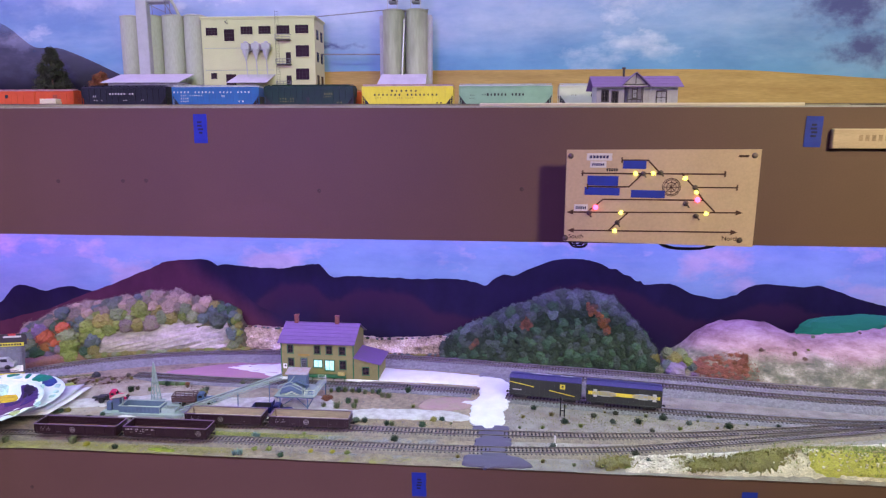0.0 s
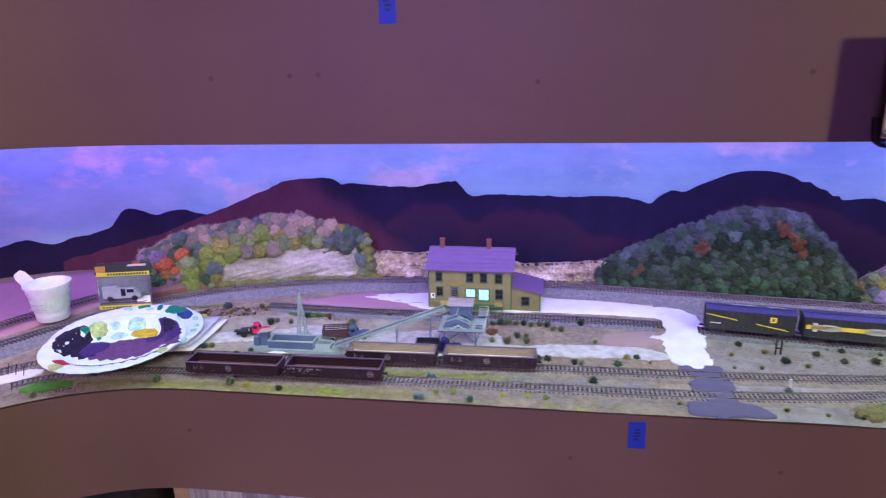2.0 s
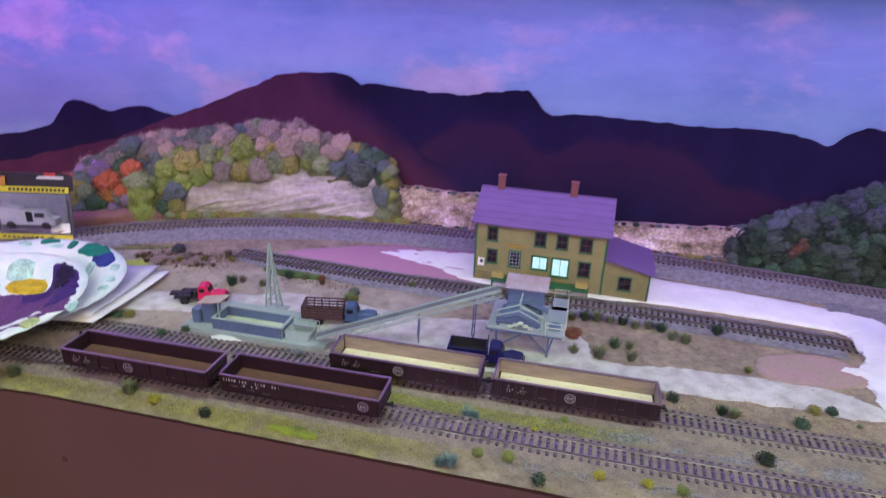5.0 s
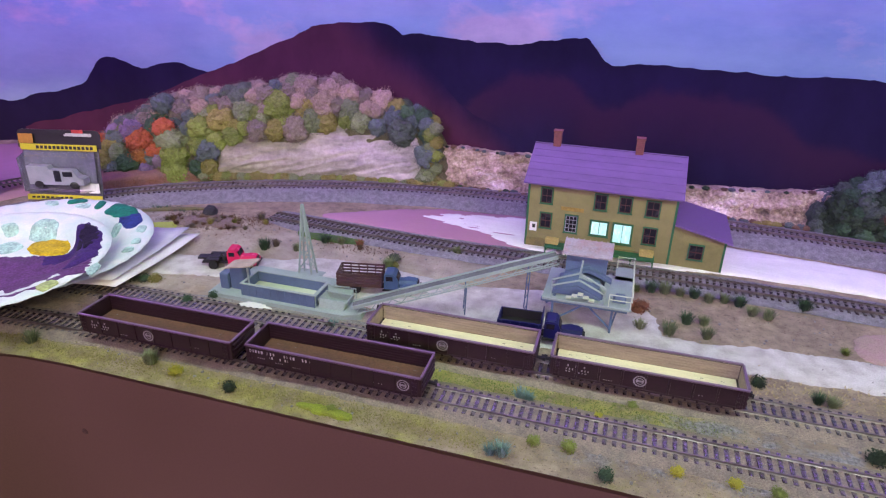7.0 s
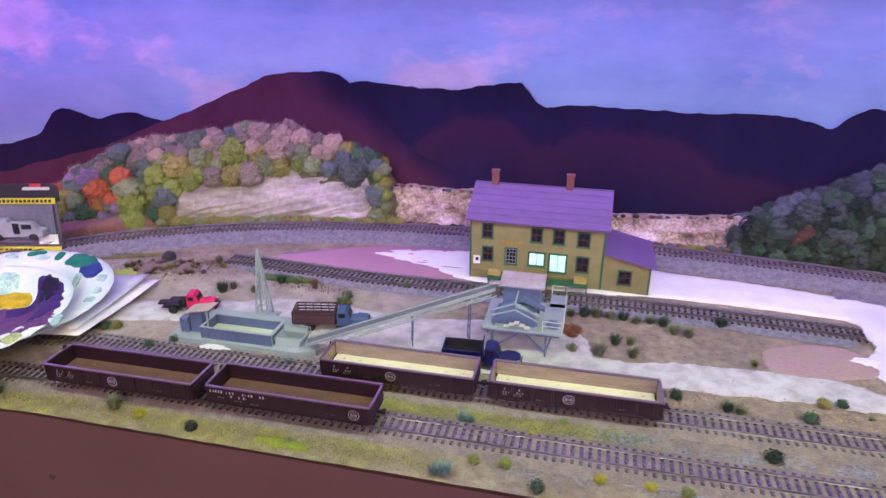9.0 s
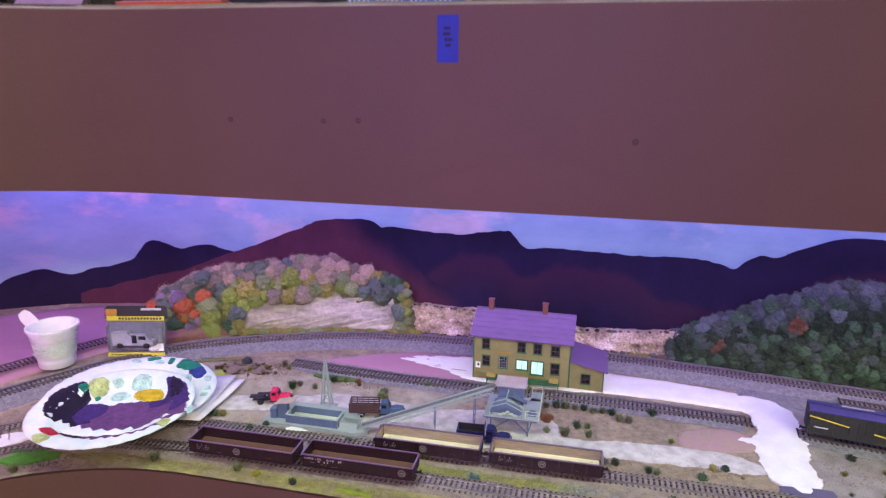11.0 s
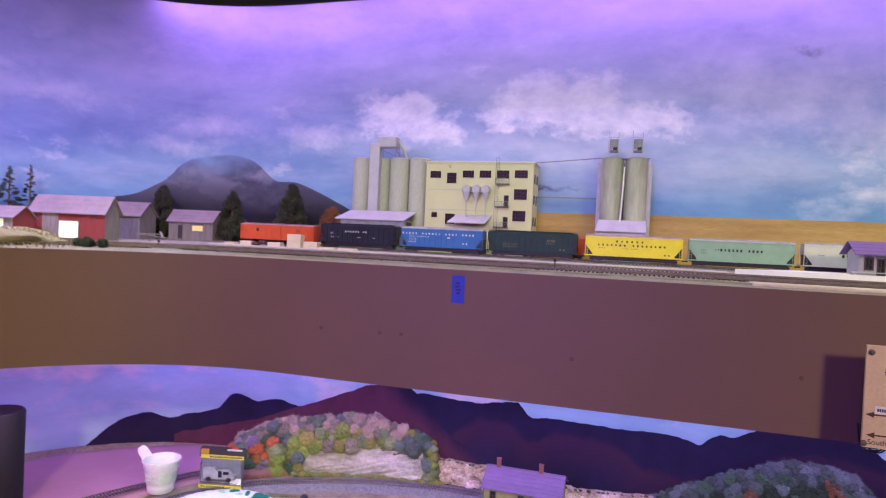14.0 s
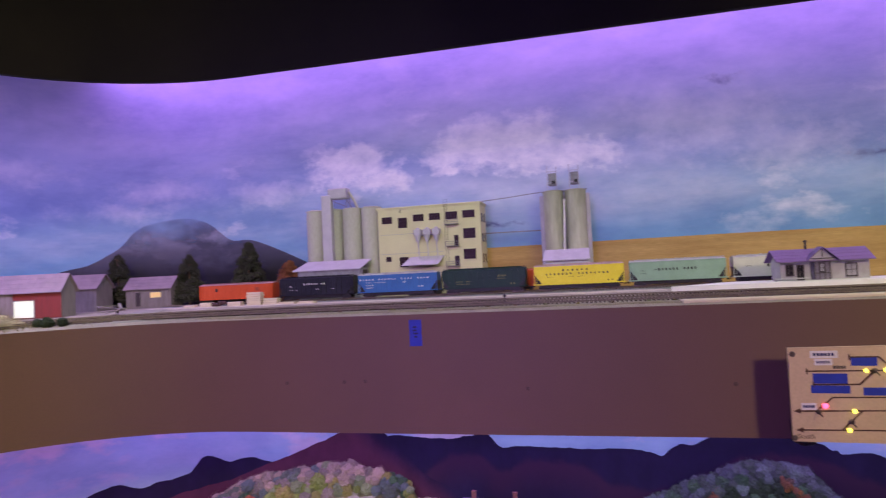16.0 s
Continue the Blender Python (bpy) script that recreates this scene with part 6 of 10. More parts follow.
patch("white_plaster_patch", blob(-1.075, 0.985, 0.040, 0.022, 40), PLASTER, "white plaster patch with a small wire fence", z=0.003)
patch("turf_patch", blob(-0.555, 0.990, 0.026, 0.006), mat("lime_turf", (0.33, 0.40, 0.05), (0.26, 0.31, 0.05), 0.95, scale=120, fine=1500, var=0.35, bump=1.0, depth=0.002), "lime yellow turf by the front track", z=0.0022)
patch("chalk_bank", [(0.215, 0.988), (0.30, 1.034), (0.40, 1.063), (0.52, 1.085), (0.64, 1.110), (0.80, 1.135), (0.84, 1.07), (0.70, 0.990), (0.50, 0.984), (0.30, 0.984)], mat("chalky_scree", (0.80, 0.74, 0.64), (0.52, 0.47, 0.36), 0.95, scale=60, fine=600, var=0.3, bump=1.0, depth=0.003), "chalky scree bank beside the tracks", z=0.004)
YELLOWGRASS = mat("yellow_green_turf", (0.54, 0.52, 0.12), (0.42, 0.40, 0.09), 0.95, scale=70, fine=1300, var=0.4, bump=1.0, depth=0.002)


# ---- foliage ----
def leaf_material(name, c, c2):
    m, t, b = nodes_of(name)
    geo, n = t.nodes.new("ShaderNodeNewGeometry"), noise_node(t, 7, 8, None, 0.75)
    base = ramp(t, n.outputs["Fac"], [(0.35, c2), (0.65, c)]).outputs["Color"]
    col = mixed(t, "MULTIPLY", 1.0, base, ramp(t, geo.outputs["Random Per Island"], [(0, (0.76, 0.76, 0.76)), (1, (1.24, 1.24, 1.24))]).outputs["Color"])
    info = t.nodes.new("ShaderNodeObjectInfo")
    col = mixed(t, "MULTIPLY", 1.0, col, ramp(t, info.outputs["Random"], [(0, (0.78, 0.80, 0.82)), (1, (1.2, 1.18, 1.15))]).outputs["Color"])
    t.links.new(col, b.inputs["Base Color"])
    b.inputs["Roughness"].default_value, b.inputs["Specular IOR Level"].default_value = 0.9, 0.15
    return m


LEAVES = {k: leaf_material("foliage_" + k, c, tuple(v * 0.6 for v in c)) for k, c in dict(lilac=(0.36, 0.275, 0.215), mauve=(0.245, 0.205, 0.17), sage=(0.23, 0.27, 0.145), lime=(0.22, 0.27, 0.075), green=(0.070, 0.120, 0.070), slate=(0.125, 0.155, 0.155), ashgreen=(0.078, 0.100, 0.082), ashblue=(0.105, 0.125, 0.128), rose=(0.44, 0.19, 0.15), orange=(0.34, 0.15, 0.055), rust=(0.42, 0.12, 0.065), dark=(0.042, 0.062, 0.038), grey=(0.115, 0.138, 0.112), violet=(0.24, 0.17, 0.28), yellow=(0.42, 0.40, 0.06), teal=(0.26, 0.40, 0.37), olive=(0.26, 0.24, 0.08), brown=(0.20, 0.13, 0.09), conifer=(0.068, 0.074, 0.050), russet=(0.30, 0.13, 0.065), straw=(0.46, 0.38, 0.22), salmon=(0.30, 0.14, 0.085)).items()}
CLUMPS = {}


def ball(rough, seed, rings=7, seg=11):
    """A lumpy closed form of radius about one."""
    v, f = [], []
    for k in range(rings + 1):
        th = math.pi * k / rings
        for i in range(seg):
            ph = 2 * math.pi * (i + 0.5 * (k % 2)) / seg
            d = Vector((math.sin(th) * math.cos(ph), math.sin(th) * math.sin(ph), math.cos(th)))
            r = 1 + rough * noise.noise(d * 1.7 + Vector((seed * 3.1, 0, 0))) + rough * 0.6 * noise.noise(d * 4.1 + Vector((0, seed * 2.3, 0)))
            v.append(d * r)
    f = [(k * seg + i, k * seg + (i + 1) % seg, (k + 1) * seg + (i + 1) % seg, (k + 1) * seg + i) for k in range(rings) for i in range(seg)]
    return v, f


def clump_mesh(colour, variant, leaves=900, core=0.80):
    """A tuft of foliage: a lumpy heart wrapped in small tilted leaf flakes."""
    key = (colour, variant, leaves, core)
    if key not in CLUMPS:
        rnd = random.Random(variant * 71 + len(colour))
        shift = Vector((variant * 3.1, variant * 2.3, len(colour) * 1.7))

        def puff(d):
            return 1 + 0.30 * noise.noise(d * 1.6 + shift) + 0.16 * noise.noise(d * 4.2 + shift) + 0.10 * noise.noise(d * 9.5 + shift) + 0.09 * noise.noise(d * 19 + shift)

        seg, rings = (32, 20) if leaves > 900 else (20, 12)
        v, f = ball(0.0, variant, rings, seg)
        m = Mesh().add([p.normalized() * puff(p.normalized()) * core for p in v], f)
        for _ in range(leaves):
            d = Vector((rnd.gauss(0, 1), rnd.gauss(0, 1), rnd.gauss(0, 1))).normalized()
            c = d * puff(d) * (core - 0.02 + (1.02 - core) * rnd.random() ** 1.3)
            a = Vector((rnd.gauss(0, 1), rnd.gauss(0, 1), rnd.gauss(0, 1))).normalized()
            b = a.cross((rnd.gauss(0, 1), rnd.gauss(0, 1), rnd.gauss(0, 1))).normalized()
            s = rnd.uniform(0.7, 1.3) * min(0.075, 1.25 / leaves ** 0.5) * (1.0 if core > 0.7 else 1.7)
            m.add([c - a * s, c - b * s * 0.8, c + a * s, c + b * s * 0.9], [(0, 1, 2, 3)])
        CLUMPS[key] = m.data("foliage_" + colour, LEAVES[colour], fix=False)
    return CLUMPS[key]


def sized(x, y, z, r, squash=0.9, turn=0.0):
    return pose(x, y, z, 0, 0, turn) @ Matrix.Diagonal((r, r, r * squash, 1))


def mound(name, xs, base, top, back, material, label, seed=0, rough=0.004):
    """A hillside against the backdrop: base(x) and back(x) give y, top(x) gives the crest's height."""
    root = thing(name, pose(0, 0, 0), label, "hillside")
    m, rows, n = Mesh(), 12, 60
    for k in range(rows + 1):
        for i in range(n + 1):
            x = xs[0] + (xs[1] - xs[0]) * i / n
            u = k / rows
            y = base(x) + (back(x) - base(x)) * u
            z = G - 0.004 + (top(x) - G) * math.sin(min(1.0, u * 1.25) * math.pi / 2) ** 0.8
            m.v.append((x, y + rough * wobble(x, z, seed, 30), z + rough * wobble(x, y, seed + 4, 40)))
    m.f += [(k * (n + 1) + i, k * (n + 1) + i + 1, (k + 1) * (n + 1) + i + 1, (k + 1) * (n + 1) + i) for k in range(rows) for i in range(n)]
    part("slope", m, material, root, smooth=60)
    return root


def profile(points):
    xs, vs = [p[0] for p in points], [p[1] for p in points]
    return lambda x: float(np.interp(x, xs, vs))


def planted(root, xs, base, top, back, count, size, colours, seed, skip=lambda x, u: False, leaves=260, apart=0.98):
    """Foliage clumps set over a hillside, low to high, each a part of it."""
    rnd = random.Random(seed)
    done = []
    tries = 0
    while len(done) < count and tries < count * 60:
        tries += 1
        x, u = rnd.uniform(*xs), rnd.random() ** 0.85
        if skip(x, u):
            continue
        r = rnd.uniform(*size)
        y = base(x) + (back(x) - base(x)) * u * 0.92
        z = G + (top(x) - G - r * 0.7) * math.sin(min(1.0, u * 1.25) * math.pi / 2) ** 0.8 + r * 0.25
        if any((x - a) ** 2 + (y - b) ** 2 + (z - c) ** 2 < (apart * 0.5 * (r + q)) ** 2 for a, b, c, q in done):
            continue
        done.append((x, y, z, r))
        lean = pose(0, 0, 0, rnd.uniform(-50, 50), rnd.uniform(-50, 50))
        part("foliage_clump", clump_mesh(colours(x, u, rnd), rnd.randrange(4), leaves), None, root, at=sized(x, y, z, r, rnd.uniform(0.85, 1.08), rnd.uniform(0, 360)) @ lean)


left_base = profile([(-1.20, 1.36), (-1.10, 1.385), (-0.95, 1.425), (-0.85, 1.452), (-0.78, 1.474), (-0.70, 1.490), (-0.60, 1.502)])
left_top = profile([(-1.20, 0.955), (-1.15, 1.008), (-1.10, 1.034), (-1.05, 1.050), (-0.98, 1.062), (-0.90, 1.075), (-0.83, 1.084), (-0.76, 1.073), (-0.70, 1.064), (-0.660, 1.050), (-0.640, 1.036), (-0.620, 1.000), (-0.605, 0.960)])
left_back = lambda x: 1.546 if x > -1.1 else 1.546 - (-1.1 - x) * 0.35
rock_top = profile([(-0.968, 0.984), (-0.955, 1.002), (-0.920, 1.014), (-0.85, 1.017), (-0.803, 1.032), (-0.786, 1.040), (-0.757, 1.034), (-0.717, 1.034), (-0.659, 1.030), (-0.636, 1.016)])
west_hill = mound("wooded_hillside", (-1.19, -0.60), left_base, left_top, left_back, mat("olive_slope", (0.16, 0.15, 0.08), None, 0.95, scale=60, fine=800, var=0.4, bump=1.0, depth=0.003), "hillside of autumn foliage clumps above a rock face", 1)


def west_colour(x, u, rnd):
    if x > -0.715 and u > 0.35:
        return rnd.choice(("green", "slate", "grey", "olive", "slate", "green", "mauve"))
    if u > 0.50:
        return rnd.choice(("lilac", "mauve", "mauve", "slate", "lilac", "mauve", "grey"))
    if x < -1.02:
        return rnd.choice(("orange", "green", "slate", "rust", "olive", "green", "violet", "sage", "slate") if u < 0.4 else ("slate", "mauve", "violet", "grey", "sage", "lime"))
    if x < -0.90:
        return rnd.choice(("lime", "green", "lime", "olive", "slate", "sage", "green", "lime"))
    return rnd.choice(("lime", "sage", "olive", "mauve", "sage", "lime", "slate"))


def on_rock(x, u):
    z = G + (left_top(x) - G) * math.sin(min(1.0, u * 1.25) * math.pi / 2) ** 0.8
    return -0.955 < x < -0.645 and z < rock_top(x) - 0.002


planted(west_hill, (-1.17, -0.64), left_base, left_top, left_back, 135, (0.013, 0.029), west_colour, 5, on_rock, 1500, 0.86)
for x, u, r, colour in ((-1.068, 0.12, 0.019, "orange"), (-1.092, 0.05, 0.016, "orange"), (-1.046, 0.14, 0.015, "rust"), (-1.038, 0.32, 0.019, "rust"), (-0.965, 0.14, 0.021, "slate"), (-0.985, 0.30, 0.020, "lime"), (-1.055, 0.66, 0.020, "slate"), (-1.10, 0.16, 0.018, "sage"), (-0.655, 0.85, 0.017, "green"), (-0.705, 0.88, 0.013, "orange"), (-0.80, 0.86, 0.020, "lilac"), (-0.86, 0.80, 0.018, "sage"), (-1.088, 0.36, 0.019, "violet")):
    part("foliage_clump", clump_mesh(colour, int(abs(x) * 1000) % 4, 1500), None, west_hill, at=sized(x, left_base(x) + 0.09 * u, G + (left_top(x) - G) * math.sin(min(1, u * 1.25) * math.pi / 2) ** 0.8, r))
rnd = random.Random(9)
for i in range(34):
    x = -0.965 + 0.36 * i / 33
    part("hedge_clump", clump_mesh(rnd.choice(("olive", "lime", "lime", "sage", "olive")), i % 4, 500), None, west_hill, at=sized(x, left_base(x) - 0.008 + 0.003 * rnd.random(), G + 0.008, rnd.uniform(0.010, 0.015), 0.7, 50 * i))
for k in range(9):
    part("foliage_clump", clump_mesh(("olive", "lime", "sage")[k % 3], k % 4, 260), None, west_hill, at=sized(-0.628 - 0.009 * (k % 2), left_base(-0.62) + 0.004, G + 0.010 + 0.010 * k, 0.012))


def rock_sheet(n, rows, x0, x1, base_y, z0, top, lean, rough, seed):
    """A weathered rock face with slanting strata, closed at the back."""
    m = Mesh()
    for k in range(rows + 1):
        for i in range(n + 1):
            x = x0 + (x1 - x0) * i / n
            u = k / rows
            z = z0 + (top(x) - z0) * u
            edge = min(1, min(i, n - i) / (n * 0.08))
            strata = noise.noise((x * 9 + z * 10, (z - 0.22 * x) * 120, seed)) * 0.6 + noise.noise((x * 40, (z - 0.22 * x) * 230, seed + 5)) * 0.3 + abs(noise.noise((x * 26, z * 30, seed + 9)))
            bulge = math.sin(math.pi * min(1, u * 0.8 + 0.2)) * 0.012 * edge
            m.v.append((x, base_y(x) + lean * u ** 1.5 - bulge - rough * strata * edge + (1 - edge) * 0.012, z + 0.002 * noise.noise((x * 50, z * 50, seed))))
    m.f += [(k * (n + 1) + i, k * (n + 1) + i + 1, (k + 1) * (n + 1) + i + 1, (k + 1) * (n + 1) + i) for k in range(rows) for i in range(n)]
    top_row = [rows * (n + 1) + i for i in range(n + 1)]
    off = len(m.v)
    m.v += [(m.v[j][0], m.v[j][1] + 0.045, m.v[j][2] - 0.006) for j in top_row]
    m.f += [(top_row[i], top_row[i + 1], off + i + 1, off + i) for i in range(n)]
    return m


def rubble_face(n, rows, x0, x1, base_y, z0, top, seed):
    """A low bank of broken, crumbling rock: ledges and loose lumps, closed at the back."""
    m = Mesh()
    for k in range(rows + 1):
        for i in range(n + 1):
            x, u = x0 + (x1 - x0) * i / n, k / rows
            z = z0 + (top(x) + 0.004 * wobble(x, 1, seed, 45) - z0) * u
            lump = noise.turbulence((x * 55, z * 75, seed), 4, True) * 0.010 + abs(noise.noise((x * 150, z * 190, seed))) * 0.004
            ledge = 0.006 * noise.noise((x * 14, z * 60, seed + 3))
            m.v.append((x + 0.0012 * wobble(x, z, seed, 210), base_y + 0.022 * u - lump - ledge, z + 0.0014 * wobble(x, z, seed + 2, 190)))
    m.f += [(k * (n + 1) + i, k * (n + 1) + i + 1, (k + 1) * (n + 1) + i + 1, (k + 1) * (n + 1) + i) for k in range(rows) for i in range(n)]
    top_row, off = [rows * (n + 1) + i for i in range(n + 1)], len(m.v)
    m.v += [(m.v[j][0], 1.552, m.v[j][2] - 0.002) for j in top_row]
    m.f += [(top_row[i], top_row[i + 1], off + i + 1, off + i) for i in range(n)]
    return m


ROCK, rt, rb0 = nodes_of("grey_plaster_rock")
rco, rsep, rside = rt.nodes.new("ShaderNodeTexCoord"), rt.nodes.new("ShaderNodeSeparateXYZ"), rt.nodes.new("ShaderNodeMapRange")
rt.links.new(rco.outputs["Object"], rsep.inputs["Vector"])
rt.links.new(rsep.outputs["X"], rside.inputs["Value"])
rside.inputs["From Min"].default_value, rside.inputs["From Max"].default_value = -0.90, -0.72
beds = noise_node(rt, 16, 9, (0.8, 1.0, 3.2), 0.62).outputs["Fac"]
tan_beds = ramp(rt, beds, [(0.32, (0.17, 0.155, 0.11)), (0.48, (0.30, 0.275, 0.20)), (0.66, (0.44, 0.40, 0.31))]).outputs["Color"]
rosy_beds = ramp(rt, beds, [(0.32, (0.20, 0.185, 0.17)), (0.46, (0.36, 0.325, 0.305)), (0.64, (0.54, 0.475, 0.46))]).outputs["Color"]
rt.links.new(mixed(rt, "MULTIPLY", 1.0, mixed(rt, "MIX", rside.outputs["Result"], tan_beds, rosy_beds), ramp(rt, noise_node(rt, 120, 6, None, 0.7).outputs["Fac"], [(0.32, (0.72, 0.72, 0.72)), (0.62, (1.12, 1.12, 1.12))]).outputs["Color"]), rb0.inputs["Base Color"])
rb0.inputs["Roughness"].default_value = 0.9
part("rock_face", rock_sheet(150, 60, -0.968, -0.636, lambda x: left_base(x) + 0.004, 0.950, rock_top, 0.030, 0.007, 3), ROCK, west_hill, "grey layered plaster rock face", smooth=70)

CLIFF, ct, cb0 = nodes_of("pale_broken_rock")
chalk = ramp(ct, noise_node(ct, 20, 11, (1.0, 1.0, 1.5), 0.72).outputs["Fac"], [(0.34, (0.13, 0.10, 0.085)), (0.44, (0.36, 0.28, 0.20)), (0.54, (0.58, 0.47, 0.37)), (0.64, (0.78, 0.70, 0.64))]).outputs["Color"]
grit = ramp(ct, noise_node(ct, 260, 4, None, 0.7).outputs["Fac"], [(0.32, (0.62, 0.60, 0.58)), (0.62, (1.15, 1.15, 1.15))]).outputs["Color"]
ct.links.new(mixed(ct, "MULTIPLY", 1.0, chalk, grit), cb0.inputs["Base Color"])
cb0.inputs["Roughness"].default_value = 0.95
for x0, x1, top, seed in ((-0.640, -0.430, profile([(-0.64, 1.000), (-0.60, 1.004), (-0.55, 1.000), (-0.50, 1.001), (-0.43, 0.990)]), 11), (-0.345, -0.075, profile([(-0.345, 0.985), (-0.28, 0.980), (-0.21, 0.983), (-0.15, 0.987), (-0.10, 0.994), (-0.075, 0.985)]), 17)):
    cliff = thing("rock_cliff", pose(0, 0, 0), "low pale broken rock cliff along the main line", "cliff", "rock cliffs")
    part("face", rubble_face(170, 34, x0, x1, 1.512, 0.944, top, seed), CLIFF, cliff)
    rnd = random.Random(seed)
    for i in range(34):
        x = x0 + (x1 - x0) * (i + rnd.random()) / 34
        part("scrub_clump", clump_mesh(rnd.choice(("brown", "dark", "slate", "olive", "brown")), i % 4, 300), None, cliff, at=sized(x, 1.494 + 0.008 * rnd.random(), 0.952, rnd.uniform(0.004, 0.008), 0.6, 40 * i))
    for i in range(16):
        x = x0 + (x1 - x0) * (i + rnd.random()) / 16
        part("scrub_clump", clump_mesh(rnd.choice(("dark", "slate", "brown")), i % 4, 300), None, cliff, at=sized(x, 1.526, top(x) + 0.001, rnd.uniform(0.003, 0.006), 0.5, 40 * i))

right_base = profile([(-0.13, 1.500), (-0.05, 1.482), (0.05, 1.468), (0.20, 1.450), (0.40, 1.440)])
right_top = profile([(-0.125, 0.965), (-0.09, 1.000), (-0.04, 1.023), (0.04, 1.062), (0.11, 1.090), (0.17, 1.110), (0.23, 1.112), (0.28, 1.098), (0.32, 1.062), (0.36, 1.008), (0.395, 0.955)])
east_hill = mound("wooded_hillside", (-0.125, 0.395), right_base, right_top, lambda x: 1.546, mat("dark_green_slope", (0.050, 0.066, 0.042), None, 0.95, scale=60, fine=800, var=0.4, bump=1.0, depth=0.003), "rounded hillside of dark green foliage with orange patches", 6)


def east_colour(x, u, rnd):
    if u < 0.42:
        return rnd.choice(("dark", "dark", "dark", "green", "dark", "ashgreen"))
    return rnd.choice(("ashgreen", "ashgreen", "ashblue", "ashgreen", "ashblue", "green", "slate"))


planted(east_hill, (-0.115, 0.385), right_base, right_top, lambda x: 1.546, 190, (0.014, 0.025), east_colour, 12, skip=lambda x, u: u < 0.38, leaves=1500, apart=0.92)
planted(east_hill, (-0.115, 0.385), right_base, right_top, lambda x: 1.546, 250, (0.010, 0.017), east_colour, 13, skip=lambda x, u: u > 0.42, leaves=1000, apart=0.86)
rnd = random.Random(23)
patches = [(x + wide * rnd.uniform(-1, 1), u + 0.09 * rnd.uniform(-1, 1), rnd.uniform(0.005, 0.009), rnd.choice(c)) for x, u, wide, n, c in ((0.084, 0.38, 0.011, 13, ("salmon", "salmon", "salmon", "brown")), (0.232, 0.46, 0.010, 10, ("orange", "salmon", "brown")), (0.258, 0.34, 0.012, 13, ("orange", "salmon", "orange", "brown")), (-0.040, 0.26, 0.010, 6, ("salmon", "brown"))) for _ in range(n)]
for x, u, r, colour in patches + [(0.084, 0.38, 0.014, "salmon"), (0.258, 0.34, 0.015, "orange"), (0.232, 0.46, 0.012, "salmon"), (0.385, 0.10, 0.013, "sage"), (0.378, 0.40, 0.015, "olive")]:
    part("foliage_clump", clump_mesh(colour, int(abs(x) * 1000) % 4, 420, 0.60), None, east_hill, at=sized(x, right_base(x) + 0.085 * u - 0.013, G + (right_top(x) - G - 0.006) * math.sin(min(1, u * 1.25) * math.pi / 2) ** 0.8 + 0.005, r))

def slope_material():
    """Bare plaster hill: pink and white towards the crest, grey-green scrub colour and pale streaks below."""
    m, t, b = nodes_of("pinkish_plaster_slope")
    co, sep = t.nodes.new("ShaderNodeTexCoord"), t.nodes.new("ShaderNodeSeparateXYZ")
    t.links.new(co.outputs["Object"], sep.inputs["Vector"])
    rise = t.nodes.new("ShaderNodeMath")
    rise.operation = "MULTIPLY_ADD"
    rise.inputs[1].default_value = 0.075
    t.links.new(noise_node(t, 12, 8, (1.0, 1.0, 1.8), 0.62).outputs["Fac"], rise.inputs[0])
    t.links.new(sep.outputs["Z"], rise.inputs[2])
    r = t.nodes.new("ShaderNodeMapRange")
    r.inputs["From Min"].default_value, r.inputs["From Max"].default_value = 0.98, 1.09
    t.links.new(rise.outputs["Value"], r.inputs["Value"])
    pink = ramp(t, noise_node(t, 13, 10, (0.75, 1, 1.7), 0.70).outputs["Fac"], [(0.32, (0.19, 0.125, 0.115)), (0.44, (0.36, 0.225, 0.23)), (0.56, (0.54, 0.38, 0.39)), (0.68, (0.70, 0.56, 0.56))]).outputs["Color"]
    scrub = ramp(t, noise_node(t, 24, 11, (0.9, 1, 1.4), 0.74).outputs["Fac"], [(0.36, (0.105, 0.110, 0.085)), (0.48, (0.20, 0.195, 0.15)), (0.56, (0.33, 0.305, 0.24)), (0.66, (0.60, 0.55, 0.48))]).outputs["Color"]
    col = mixed(t, "MIX", ramp(t, r.outputs["Result"], [(0.35, (0, 0, 0)), (0.55, (1, 1, 1))]).outputs["Color"], scrub, pink)
    t.links.new(col, b.inputs["Base Color"])
    b.inputs["Roughness"].default_value = 0.95
    bp = t.nodes.new("ShaderNodeBump")
    bp.inputs["Strength"].default_value, bp.inputs["Distance"].default_value = 1.0, 0.004
    t.links.new(noise_node(t, 240, 6, None, 0.7).outputs["Fac"], bp.inputs["Height"])
    t.links.new(bp.outputs["Normal"], b.inputs["Normal"])
    return m


